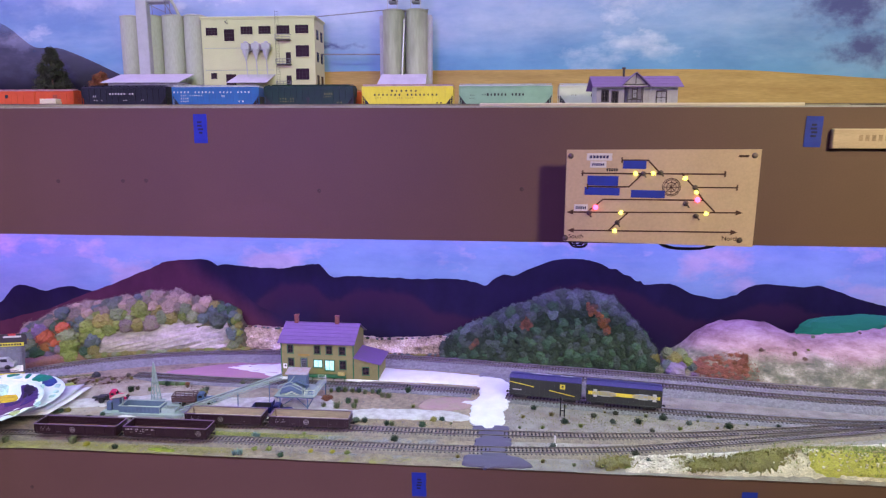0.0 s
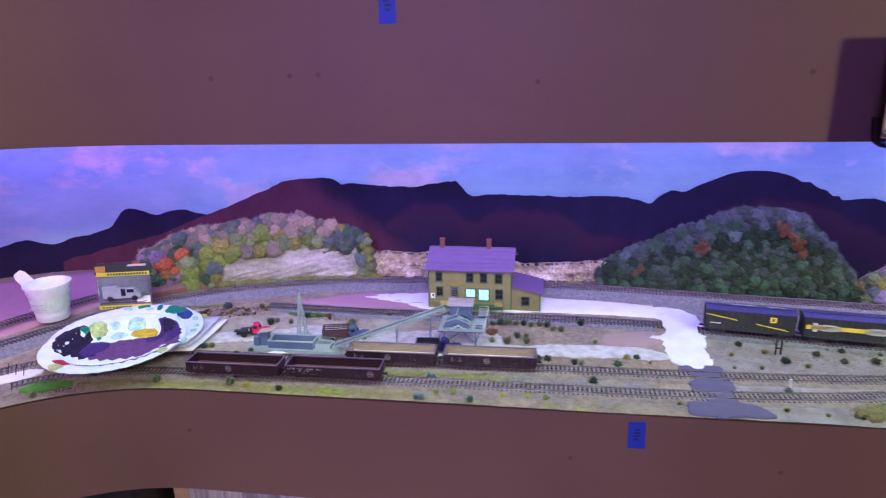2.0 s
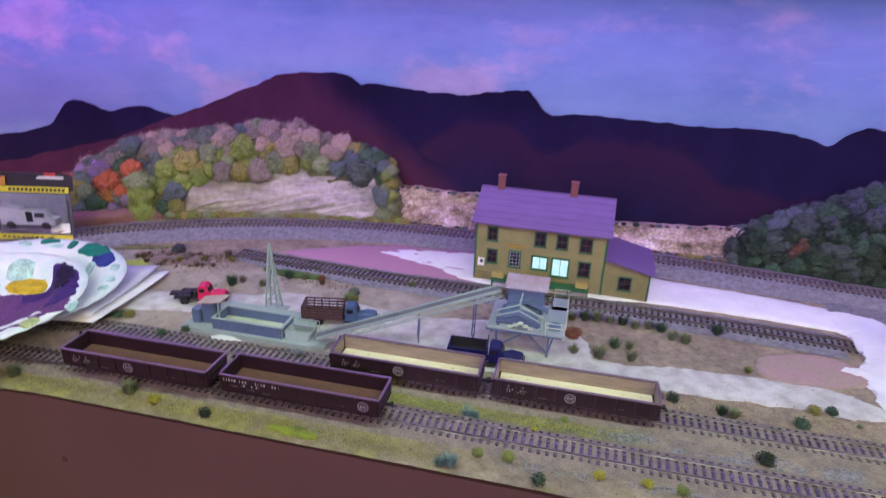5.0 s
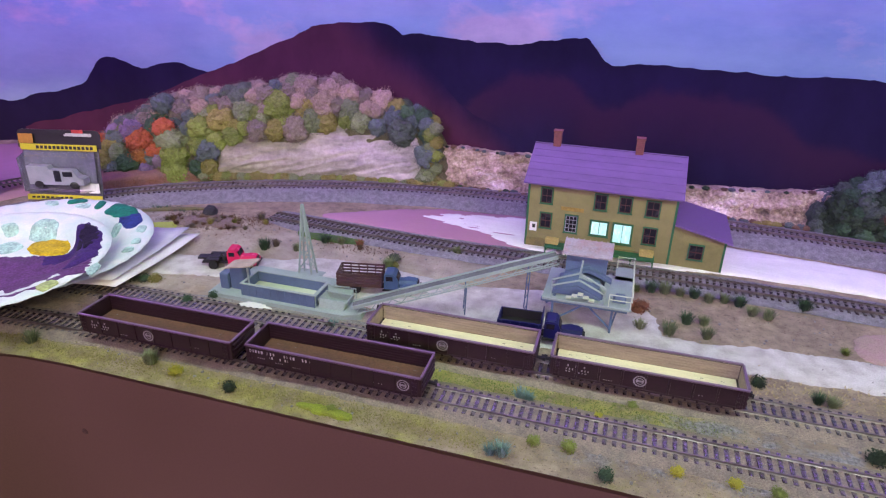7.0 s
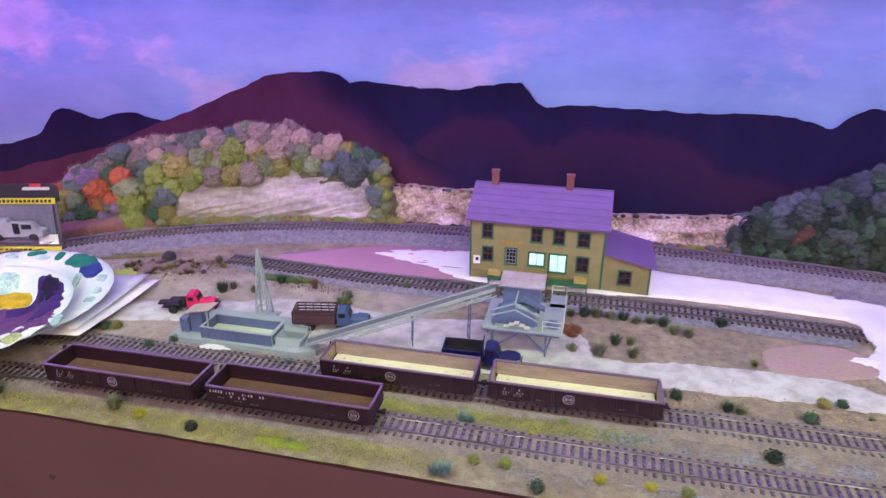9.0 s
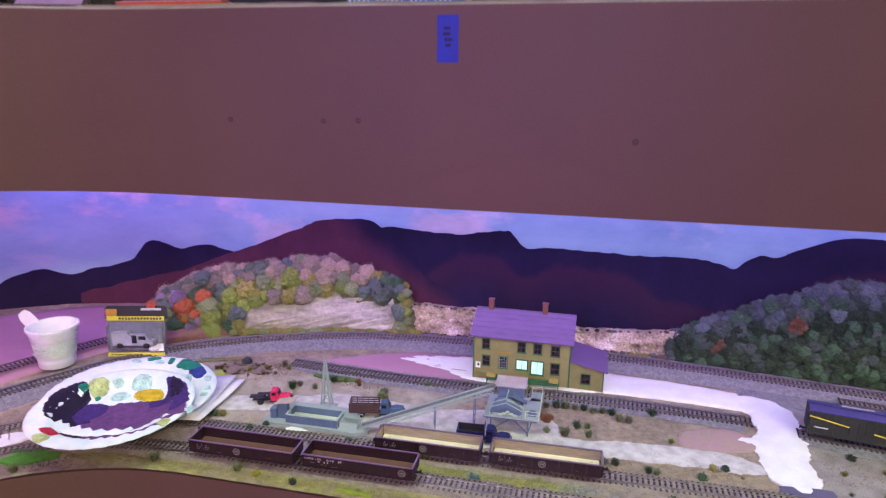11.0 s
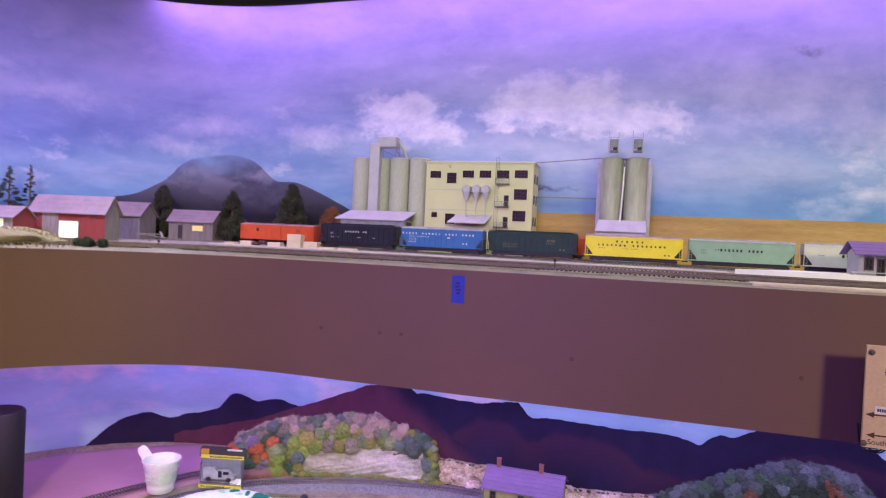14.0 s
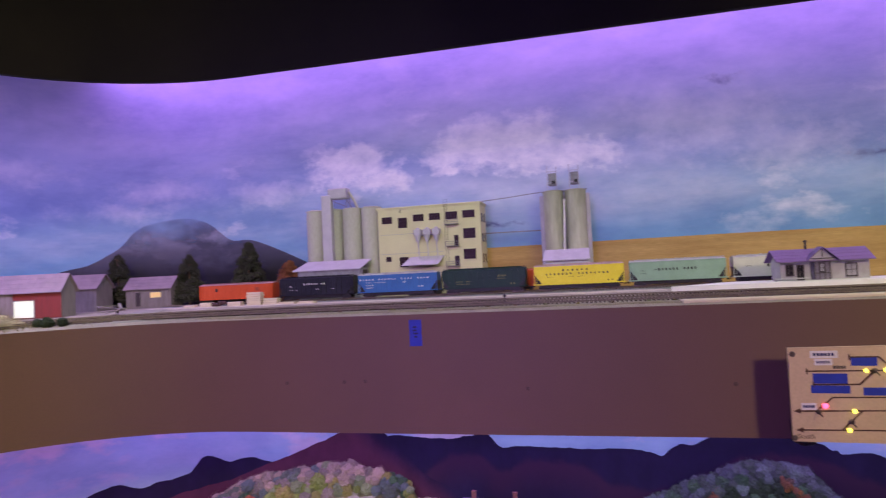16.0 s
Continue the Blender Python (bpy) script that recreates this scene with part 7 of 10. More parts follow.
far_base = profile([(0.40, 1.440), (0.55, 1.405), (0.70, 1.390), (1.30, 1.380)])
far_top = profile([(0.40, 0.955), (0.45, 0.985), (0.49, 1.028), (0.54, 1.050), (0.60, 1.055), (0.66, 1.046), (0.71, 1.026), (0.78, 1.040), (0.90, 1.060), (1.10, 1.05), (1.30, 1.02)])
bare_hill = mound("bare_hillside", (0.40, 1.28), far_base, far_top, lambda x: 1.540, slope_material(), "bare pinkish plaster hillside with thin scrub", 8, 0.007)
rnd = random.Random(4)
for i in range(18):
    x, u = (rnd.uniform(0.41, 0.62) if i < 2 else rnd.uniform(0.6, 0.98)), rnd.random() * (0.3 if i < 2 else 1.0)
    colour = rnd.choice(("rust", "salmon", "salmon") if 0.47 < x < 0.60 and u < 0.35 else (("olive", "lime", "slate", "violet") if x < 0.47 else ("olive", "sage", "brown")))
    part("scrub_clump", clump_mesh(colour, i % 4, 420, 0.60), None, bare_hill, at=sized(x, far_base(x) + (1.53 - far_base(x)) * u * 0.9, G - 0.002 + (far_top(x) - G) * math.sin(min(1, u * 1.25) * math.pi / 2) ** 0.8, rnd.uniform(0.006, 0.013) * (1.3 if x < 0.6 and u < 0.4 else 0.5), 0.8, 70 * i))
boulder_v, boulder_f = ball(0.28, 5, 12, 18)
single("boulder", Mesh().add([p * 0.5 for p in boulder_v], boulder_f), mat("violet_grey_rock", (0.26, 0.21, 0.30), (0.19, 0.15, 0.22), 0.9, scale=60, fine=500), "violet-grey boulder at the foot of the hill", "boulder", m=sized(0.418, 1.428, 0.958, 0.042, 0.75))
single("boulder", Mesh().add([p * 0.5 for p in boulder_v], boulder_f), mat("black_rock", (0.035, 0.035, 0.045), None, 0.8, scale=90, fine=700), "small black rock beside the main line", "boulder", m=sized(-0.868, 1.292, 0.953, 0.018, 0.85))
hump = Mesh()
v, f = ball(0.12, 8, 14, 40)
hump.add(v, f)
single("foam_hill", hump, mat("green_foam", (0.03, 0.22, 0.11), (0.025, 0.17, 0.09), 0.9, scale=60, fine=700), "smooth green painted foam hill behind the slope", "hill", m=pose(0.86, 1.515, 1.020) @ Matrix.Diagonal((0.15, 0.025, 0.058, 1)))

# ---- shrubs and tufts on the flat ----
TUFTS = {}


def tuft_mesh(colour, variant, blades=220):
    """A static-grass tuft: thin bent blades from one root."""
    key = colour, variant
    if key not in TUFTS:
        rnd = random.Random(variant * 13 + 5)
        m = Mesh()
        for _ in range(blades):
            a, lean = rnd.uniform(0, 2 * math.pi), rnd.uniform(0.05, 0.6)
            d, s = Vector((math.cos(a), math.sin(a), 0)), Vector((-math.sin(a), math.cos(a), 0)) * 0.024
            r0, h = d * rnd.uniform(0, 0.35), rnd.uniform(0.55, 1.15)
            mid, tip = r0 + d * lean * 0.45 + Vector((0, 0, h * 0.6)), r0 + d * lean + Vector((0, 0, h))
            m.add([r0 - s, r0 + s, mid + s * 0.8, mid - s * 0.8, tip], [(0, 1, 2, 3), (3, 2, 4)])
        TUFTS[key] = m.data("tuft_" + colour, LEAVES[colour], fix=False)
    return TUFTS[key]


def bush_mesh(colour, variant):
    """A ragged little foam bush: a small heart with loose flakes round it."""
    return clump_mesh(colour, variant, 420, 0.60)


def plants(name, spots, size, colours, label, maker, group, squash=0.85, rise=0.45):
    rnd = random.Random(len(spots) * 7 + len(name))
    for i, (x, y) in enumerate(spots):
        r = rnd.uniform(*size)
        ob = single(name, maker(colours[i % len(colours)], i % 4), None, label, name.split("_")[-1], group)
        ob.matrix_basis = sized(x, y, soil_height(x, y) + (r * rise if maker is bush_mesh else -0.0004), r, squash, rnd.uniform(0, 360))


plants("dark_bush", [(-0.345, 0.987), (-0.636, 0.990), (-0.736, 1.113), (-0.165, 1.061), (-0.122, 1.121), (-0.232, 1.130)], (0.0058, 0.0080), ("green", "dark"), "small dark green foam bush on the soil", bush_mesh, "dark bushes")
plants("green_bush", [(-0.827, 1.121), (-0.815, 1.124), (-0.839, 1.120), (-0.755, 1.097), (-0.590, 1.234), (-0.596, 1.250), (-0.088, 1.150), (-0.104, 1.148), (-0.248, 1.128)], (0.0055, 0.0085), ("green", "olive", "grey"), "small grey-green bush on the soil", bush_mesh, "green bushes")
plants("yellow_bush", [(-0.299, 1.006), (-0.397, 1.006), (-0.372, 1.007), (-0.262, 1.007), (-0.236, 1.006), (-0.377, 1.041), (-0.354, 1.047), (-0.33, 1.070), (-0.549, 0.992), (-0.69, 0.995)], (0.0040, 0.0068), ("yellow", "lime", "lime"), "low yellow-green bush beside the track", bush_mesh, "yellow bushes", 0.7)
plants("blue_tuft", [(-0.415, 1.053), (-0.416, 0.988), (-0.600, 1.101), (-0.408, 1.051), (-0.424, 0.986)], (0.009, 0.012), ("teal",), "spiky blue-green grass tuft", tuft_mesh, "blue tufts")
plants("grass_tuft", [(-0.332, 1.268), (-0.317, 1.271), (-0.303, 1.272), (-0.288, 1.272), (-0.274, 1.273), (-0.260, 1.268), (-0.245, 1.272), (-0.231, 1.269), (-0.221, 1.254), (-0.207, 1.250), (-0.170, 1.278), (-0.327, 1.190), (-0.301, 1.190), (-0.284, 1.216), (-0.268, 1.218), (-0.267, 1.194), (-0.75, 1.230), (-0.714, 1.240), (-0.673, 1.274), (-0.693, 1.272), (-0.533, 1.290), (-0.596, 1.232), (-0.189, 1.122), (-0.179, 1.120), (-0.84, 0.995), (-0.95, 1.0), (-1.0, 0.93), (-0.72, 1.002)], (0.010, 0.0145), ("sage", "green", "sage"), "green static-grass tuft on the soil", tuft_mesh, "grass tufts")
plants("rust_tuft", [(-0.646, 1.267), (-0.650, 1.275), (-0.742, 1.241), (-0.846, 1.262), (-0.862, 1.255), (-0.805, 1.312), (-0.800, 1.304), (-0.785, 1.290), (-0.331, 1.225), (-0.337, 1.231), (-0.328, 1.232), (-0.82, 1.275), (-0.90, 1.262)], (0.007, 0.011), ("brown", "salmon", "mauve", "olive"), "rust-coloured dry weed tuft", tuft_mesh, "rust tufts")
plants("rust_bush", [(-0.334, 1.226), (-0.325, 1.230), (-0.330, 1.221)], (0.0075, 0.0095), ("salmon",), "salmon red foam bush beside the loader", bush_mesh, "rust bushes")
plants("field_bush", [(0.088, 1.217), (0.244, 1.205), (0.142, 1.158), (0.232, 1.166), (0.280, 1.170), (0.297, 1.136), (0.442, 1.165), (0.373, 1.173), (0.184, 0.998), (0.247, 1.041), (0.418, 1.202), (0.111, 1.058), (0.535, 1.175), (0.20, 1.19), (0.33, 1.19), (0.26, 1.008)], (0.0050, 0.0090), ("dark", "conifer", "dark", "grey"), "small dark bush on the sandy field", bush_mesh, "field bushes", 0.8)
plants("field_tuft", [(0.150, 1.228), (0.057, 1.130), (0.099, 1.134), (0.225, 1.213), (0.394, 1.189), (0.17, 1.145), (0.065, 1.175), (0.30, 1.20), (0.35, 1.15), (0.12, 1.19), (0.075, 1.05), (0.16, 1.06), (0.09, 1.005), (0.14, 0.998), (0.22, 1.02), (-0.05, 1.01), (-0.07, 1.135), (-0.15, 1.205), (0.42, 1.16), (0.48, 1.18)], (0.006, 0.010), ("olive", "sage", "lime"), "pale olive grass tuft on the sandy field", tuft_mesh, "field tufts", 0.6)
plants("bank_bush", [(0.325 + 0.0175 * (k % 10), 0.990 + 0.0022 * (k % 10) + 0.009 * (k * 7 % 5) / 5 + 0.009 * (k // 10)) for k in range(26)] + [(0.185, 1.000), (0.197, 1.014), (0.210, 1.020), (0.222, 1.022), (0.232, 1.008), (0.226, 0.996), (0.205, 0.997), (0.455, 1.045), (0.468, 1.052), (0.478, 1.035), (0.462, 1.030)], (0.005, 0.010), ("olive", "lime", "olive", "sage", "olive", "green"), "olive bush on the scree bank", bush_mesh, "bank bushes", 0.55, 0.25)
rnd = random.Random(31)
for i in range(46):
    a, q = rnd.uniform(0, 6.28), rnd.random() ** 0.6
    x, y = -0.855 + 0.058 * q * math.cos(a), 1.268 + 0.026 * q * math.sin(a)
    single("scrub_tuft", tuft_mesh(("brown", "mauve", "brown", "mauve")[i % 4], i % 4), None, "low brown dry scrub tuft on dark earth", "tuft", "scrub tufts", m=sized(x, y, soil_height(x, y), rnd.uniform(0.004, 0.008), 0.6, 40 * i))
pebbles = Mesh()
rnd = random.Random(21)
pv, pf = ball(0.5, 3, 3, 5)
for _ in range(900):
    x = rnd.uniform(-1.0, 0.75)
    y = rnd.uniform(0.985, 1.29)
    s = rnd.uniform(0.0006, 0.0016)
    pebbles.add([p * s for p in pv], pf, Matrix.Translation((x, y, soil_height(x, y) + s * 0.3)))
single("scattered_pebbles", pebbles, GRAVEL, "tiny grey and tan pebbles strewn on the soil", "pebbles", kind="stuff")

# ---- trackside bits ----
switch = thing("track_signal", pose(0.140, 1.188, G), "black twin-post track signal on the field", "signal")
for x, h in ((-0.0035, 0.034), (0.0045, 0.026)):
    part("post", Mesh().box((x, 0, h / 2), (0.0022, 0.0022, h)), BLACKMETAL, switch)
part("arm", Mesh().box((0.0005, 0, 0.012), (0.0100, 0.0018, 0.0022)), BLACKMETAL, switch)
part("lamp_head", Mesh().lathe((-0.0035, 0, 0.0335), [(0.0018, 0), (0.0026, 0.001), (0.0026, 0.005), (0.0014, 0.0062)], 12), BLACKMETAL, switch, smooth=40)
marker = thing("switch_stand", pose(0.115, 1.066, G), "small white switch stand between the tracks", "switch stand")
part("base", Mesh().box((0, 0, 0.0012), (0.0075, 0.0050, 0.0024)), PLASTER, marker)
part("post", Mesh().lathe((0, 0, 0.002), [(0.0018, 0), (0.0014, 0.009), (0.0022, 0.012), (0.0016, 0.0165)], 10), PLASTER, marker, smooth=40)
fence = thing("wire_fence", pose(-1.075, 0.985, G + 0.003), "three small bent wire posts on the plaster", "fence")
for x in (-0.014, 0.0, 0.014):
    part("wire_post", Mesh().tube([(x - 0.003, 0, 0), (x, 0, 0.012), (x + 0.002, 0.001, 0.020)], 0.0006), BLACKMETAL, fence)


# ---- loose turf, scatter and mounds ----
def heap(name, c, size, height, turn, material, label, floor_z, seed, category="mound", rough=0.35):
    """A low uneven mound with a ragged foot."""
    m, rings, seg = Mesh(), 16, 72
    for k in range(rings + 1):
        for i in range(seg):
            a, u = 2 * math.pi * i / seg, k / rings
            r = u * (1 + 0.22 * wobble(math.cos(a), math.sin(a), seed, 2.2) + 0.06 * wobble(math.cos(a), math.sin(a), seed + 3, 9))
            x, y = size[0] * r * math.cos(a), size[1] * r * math.sin(a)
            z = height * (math.cos(math.pi * min(1, u)) * 0.5 + 0.5) ** 0.8 * (1 + rough * wobble(x, y, seed, 38)) + 0.0012 * wobble(x, y, seed + 1, 170) - 0.0016 * (u > 0.97)
            m.v.append((x, y, z))
    m.f += [(k * seg + i, k * seg + (i + 1) % seg, (k + 1) * seg + (i + 1) % seg, (k + 1) * seg + i) for k in range(rings) for i in range(seg)]
    return single(name, m, material, label, category, smooth=60, m=pose(c[0], c[1], floor_z, 0, 0, turn))


def flock(name, spots, colour, label, length=(0.0016, 0.0036), wide=0.0007, kind="stuff", height=None):
    """Strewn blades and flakes of turf; spots: (x, y, spread x, spread y, how many)."""
    rnd = random.Random(len(name) * 31 + len(spots) + len(colour))
    m = Mesh()
    for x0, y0, sx, sy, count in spots:
        for _ in range(count):
            x, y = rnd.gauss(x0, sx), rnd.gauss(y0, sy)
            if y < 0.982 and x > -0.75:
                continue
            z = (height or soil_height)(x, y)
            a, tilt, s = rnd.uniform(0, 6.28), rnd.uniform(0.1, 1.1), rnd.uniform(*length)
            d = Vector((math.cos(a) * math.cos(tilt), math.sin(a) * math.cos(tilt), math.sin(tilt))) * s
            b = Vector((-math.sin(a), math.cos(a), 0)) * wide
            p = Vector((x, y, z + 0.0003))
            m.add([p - b, p + b, p + d * 0.7 + b * 0.8, p + d], [(0, 1, 2, 3)])
    return single(name, m, LEAVES[colour], label, "turf", kind=kind)


row = lambda x0, x1, y, n, sy, count: [(x0 + (x1 - x0) * (i + 0.5) / n, y + 0.003 * wobble(i, 2, 1, 1.9), (x1 - x0) / n * 0.55, sy, count) for i in range(n)]
flock("loose_turf", row(-0.80, -0.28, 1.059, 12, 0.008, 420), "lime", "loose yellow-green turf between the yard tracks", (0.0009, 0.0022), 0.00035)
flock("loose_turf", row(-0.95, -0.42, 0.995, 12, 0.007, 420), "olive", "loose olive turf along the front edge", (0.0009, 0.0022), 0.00035)
flock("loose_turf", row(-0.92, 0.20, 0.996, 12, 0.008, 260), "straw", "dry straw blades along the front edge", (0.001, 0.0024), 0.00035)
flock("loose_turf", row(0.05, 0.62, 1.17, 9, 0.030, 260), "olive", "thin olive turf on the sandy field")
flock("loose_turf", row(-0.30, 0.0, 1.128, 6, 0.012, 160), "straw", "dry straw blades beside the gravel road")
flock("loose_turf", [(-0.855, 1.268, 0.040, 0.014, 700), (-0.80, 1.295, 0.020, 0.010, 200), (-0.65, 1.268, 0.03, 0.008, 220)], "brown", "dry brown weeds on the scrub earth")
flock("loose_turf", [(-0.93, 1.300, 0.022, 0.006, 300), (-0.69, 1.284, 0.020, 0.004, 420), (-1.0, 0.96, 0.03, 0.014, 500)], "green", "loose green turf beside the tracks")
flock("leaf_litter", [(-1.06, 1.375, 0.035, 0.025, 900), (-0.97, 1.425, 0.03, 0.012, 500), (0.53, 1.395, 0.035, 0.008, 500)], "salmon", "reddish leaf litter under the trees", height=lambda x, y: soil_height(x, y) + 0.008)
flock("leaf_litter", [(-0.35 + 0.55 * i / 7, 1.475, 0.05, 0.008, 130) for i in range(8)], "brown", "dry leaf litter under the rocks")
patch("bank_turf", [(0.50, 0.990), (0.535, 1.035), (0.60, 1.075), (0.70, 1.100), (0.85, 1.10), (0.95, 1.09), (0.95, 1.0), (0.75, 0.986), (0.60, 0.984)], YELLOWGRASS, "yellow-green turf mound at the front", z=0.0070, rim=0.010)
for x, y, rx, ry in ((0.207, 1.006, 0.032, 0.013), (0.345, 0.998, 0.030, 0.010), (0.39, 1.005, 0.036, 0.014), (0.44, 1.005, 0.042, 0.018), (0.455, 1.028, 0.030, 0.013), (0.31, 1.020, 0.014, 0.004)):
    patch("bank_turf", blob(x, y, rx, ry, 6, 13), bpy.data.materials["olive_turf"], "olive turf on the scree bank", z=0.0072, rim=0.012)
scree = Mesh()
rnd = random.Random(77)
for _ in range(1700):
    x = rnd.uniform(0.225, 0.80)
    y = 0.988 + (0.030 + 0.20 * (x - 0.22)) * rnd.random() ** 0.8
    if 0.32 < x < 0.50 and y < 1.010 + 0.15 * (x - 0.32) and rnd.random() < 0.85:
        continue
    s = rnd.uniform(0.0010, 0.0038)
    scree.add([Vector((p.x, p.y, p.z * 0.7)) * s for p in pv], pf, pose(x, y, soil_height(x, y) + 0.0048, 0, 0, rnd.uniform(0, 360)))
single("scree_stones", scree, bpy.data.materials["chalky_scree"], "loose chalky stones on the bank", "stones", kind="stuff")
bumps = lambda x, y: soil_height(x, y) + 0.0058
flock("bank_turf_blades", [(0.66, 1.030, 0.09, 0.030, 3000)], "lime", "loose lime turf on the mound", (0.003, 0.007), 0.0010, height=lambda x, y: soil_height(x, y) + 0.0072)
flock("bank_turf_blades", [(0.62, 1.030, 0.09, 0.030, 1600)], "straw", "pale straw blades on the mound", (0.003, 0.007), 0.0010, height=lambda x, y: soil_height(x, y) + 0.0072)
flock("bank_turf_blades", [(0.207, 1.006, 0.016, 0.009, 500)] + [(0.33 + 0.03 * i, 0.998 + 0.004 * i, 0.014, 0.009, 420) for i in range(6)], "olive", "loose olive turf on the scree bank", (0.003, 0.006), 0.0009, height=bumps)


def bare_height(x, y):
    u = (y - far_base(x)) / (1.540 - far_base(x))
    return G - 0.003 + (far_top(x) - G) * math.sin(min(1.0, max(0.0, u) * 1.25) * math.pi / 2) ** 0.8


def slope_spots(x0, x1, u0, u1, n, count):
    return [(x, far_base(x) + (1.54 - far_base(x)) * u, 0.012, 0.006, count) for x, u in ((x0 + (x1 - x0) * (k + 0.5) / n, u0 + (u1 - u0) * ((k * 5) % 7) / 7) for k in range(n))]


flock("slope_scrub", slope_spots(0.58, 1.0, 0.02, 0.30, 26, 60), "sage", "grey-green scrub on the bare slope", (0.0015, 0.0035), 0.0007, height=bare_height)
flock("slope_scrub", slope_spots(0.46, 0.58, 0.02, 0.22, 14, 60), "rose", "red scrub at the foot of the bare slope", (0.003, 0.006), 0.0012, height=bare_height)
rnd = random.Random(14)
for i in range(120):
    x, u = rnd.uniform(0.465, 0.570), rnd.uniform(0.02, 0.24)
    y = far_base(x) + (1.54 - far_base(x)) * u
    part("scrub_clump", clump_mesh(("rose", "rose", "salmon", "rose")[i % 4], i % 4, 420, 0.60), None, bare_hill, at=sized(x, y, bare_height(x, y) - 0.001, rnd.uniform(0.006, 0.010), 0.6, 70 * i))
for x, u, r, colour in ((0.405, 0.10, 0.020, "slate"), (0.425, 0.30, 0.022, "olive"), (0.440, 0.42, 0.020, "sage"), (0.452, 0.22, 0.016, "lime"), (0.412, 0.45, 0.018, "sage"), (0.462, 0.10, 0.014, "slate"), (0.435, 0.12, 0.014, "violet")):
    part("foliage_clump", clump_mesh(colour, 3, 600), None, bare_hill, at=sized(x, 1.436 + 0.09 * u, G + 0.010 + 0.06 * u, r))
# ---- things lying on the lower deck ----
PAPERPLATE = mat("white_paper_plate", (0.70, 0.70, 0.69), (0.54, 0.64, 0.60), 0.6, scale=40, fine=500, var=0.05, bump=0.2, depth=0.0004)


def plate(m, label):
    root = thing("paper_plate", m, label, "paper plate", "paint plates")
    prof = [(0.0, 0.0008), (0.070, 0.0010), (0.077, 0.0030), (0.083, 0.0100), (0.090, 0.0125), (0.108, 0.0150), (0.1145, 0.0145), (0.1150, 0.0138), (0.108, 0.0138), (0.090, 0.0112), (0.083, 0.0086), (0.077, 0.0015), (0.070, 0.0), (0.0, 0.0)]
    seg, mm = 72, Mesh()
    for r, z in prof:
        for i in range(seg):
            a = 2 * math.pi * i / seg
            flute = 0.0005 * math.cos(36 * a) if r > 0.078 else 0
            mm.v.append((r * math.cos(a), r * math.sin(a), z + flute))
    mm.f += [(k * seg + i, k * seg + (i + 1) % seg, (k + 1) * seg + (i + 1) % seg, (k + 1) * seg + i) for k in range(len(prof) - 1) for i in range(seg)]
    part("dish", mm, PAPERPLATE, root, smooth=50)
    return root


def plate_z(r):
    return float(np.interp(r, [0, 0.070, 0.077, 0.083, 0.090, 0.108, 0.115], [0.0008, 0.0010, 0.0030, 0.0100, 0.0125, 0.0150, 0.0142]))


def puddle(root, outline, colour, label, thick=0.0012):
    """A smear of paint that follows the plate's hollow."""
    edge = smooth_line(outline, 18, closed=True)
    c = np.mean(edge, 0)
    m, k = Mesh(), len(edge)
    for u, h in ((1.0, -0.0004), (0.93, thick * 0.8), (0.6, thick), (0.3, thick * 1.1)):
        for q in edge:
            p = c + (q - c) * (u + (0.10 * wobble(q[0], q[1], 3, 100) + 0.04 * wobble(q[0], q[1], 7, 380) if u > 0.9 else 0))
            m.v.append((p[0], p[1], plate_z(float(np.hypot(*p))) + h + 0.0004 * wobble(p[0], p[1], 2, 120)))
    m.v.append((c[0], c[1], plate_z(float(np.hypot(*c))) + thick * 1.1))
    for r in range(3):
        m.f += [(r * k + i, r * k + (i + 1) % k, (r + 1) * k + (i + 1) % k, (r + 1) * k + i) for i in range(k)]
    m.f += [(3 * k + i, 3 * k + (i + 1) % k, 4 * k) for i in range(k)]
    part("paint_smear", m, PAINTS[colour], root, label, smooth=50)


PAINTS = {k: mat("paint_" + k, c, tuple(v * 0.6 for v in c), 0.6, scale=70, fine=400, var=0.3, bump=0.5, depth=0.0008, spec=0.15) for k, c in dict(night=(0.014, 0.009, 0.024), violet=(0.050, 0.022, 0.13), plum=(0.125, 0.048, 0.155), yellow=(0.62, 0.43, 0.02), mint=(0.45, 0.66, 0.58), green=(0.02, 0.20, 0.13), lime=(0.48, 0.55, 0.22), rose=(0.45, 0.22, 0.26), red=(0.45, 0.02, 0.05), navy=(0.03, 0.05, 0.22)).items()}
second = plate(pose(-0.958, 1.106, 0.9600, 1.5, 0.5, 37) @ Matrix.Diagonal((1.08, 1.08, 1.08, 1)), "white paper plate with green and blue paint dabs under another")
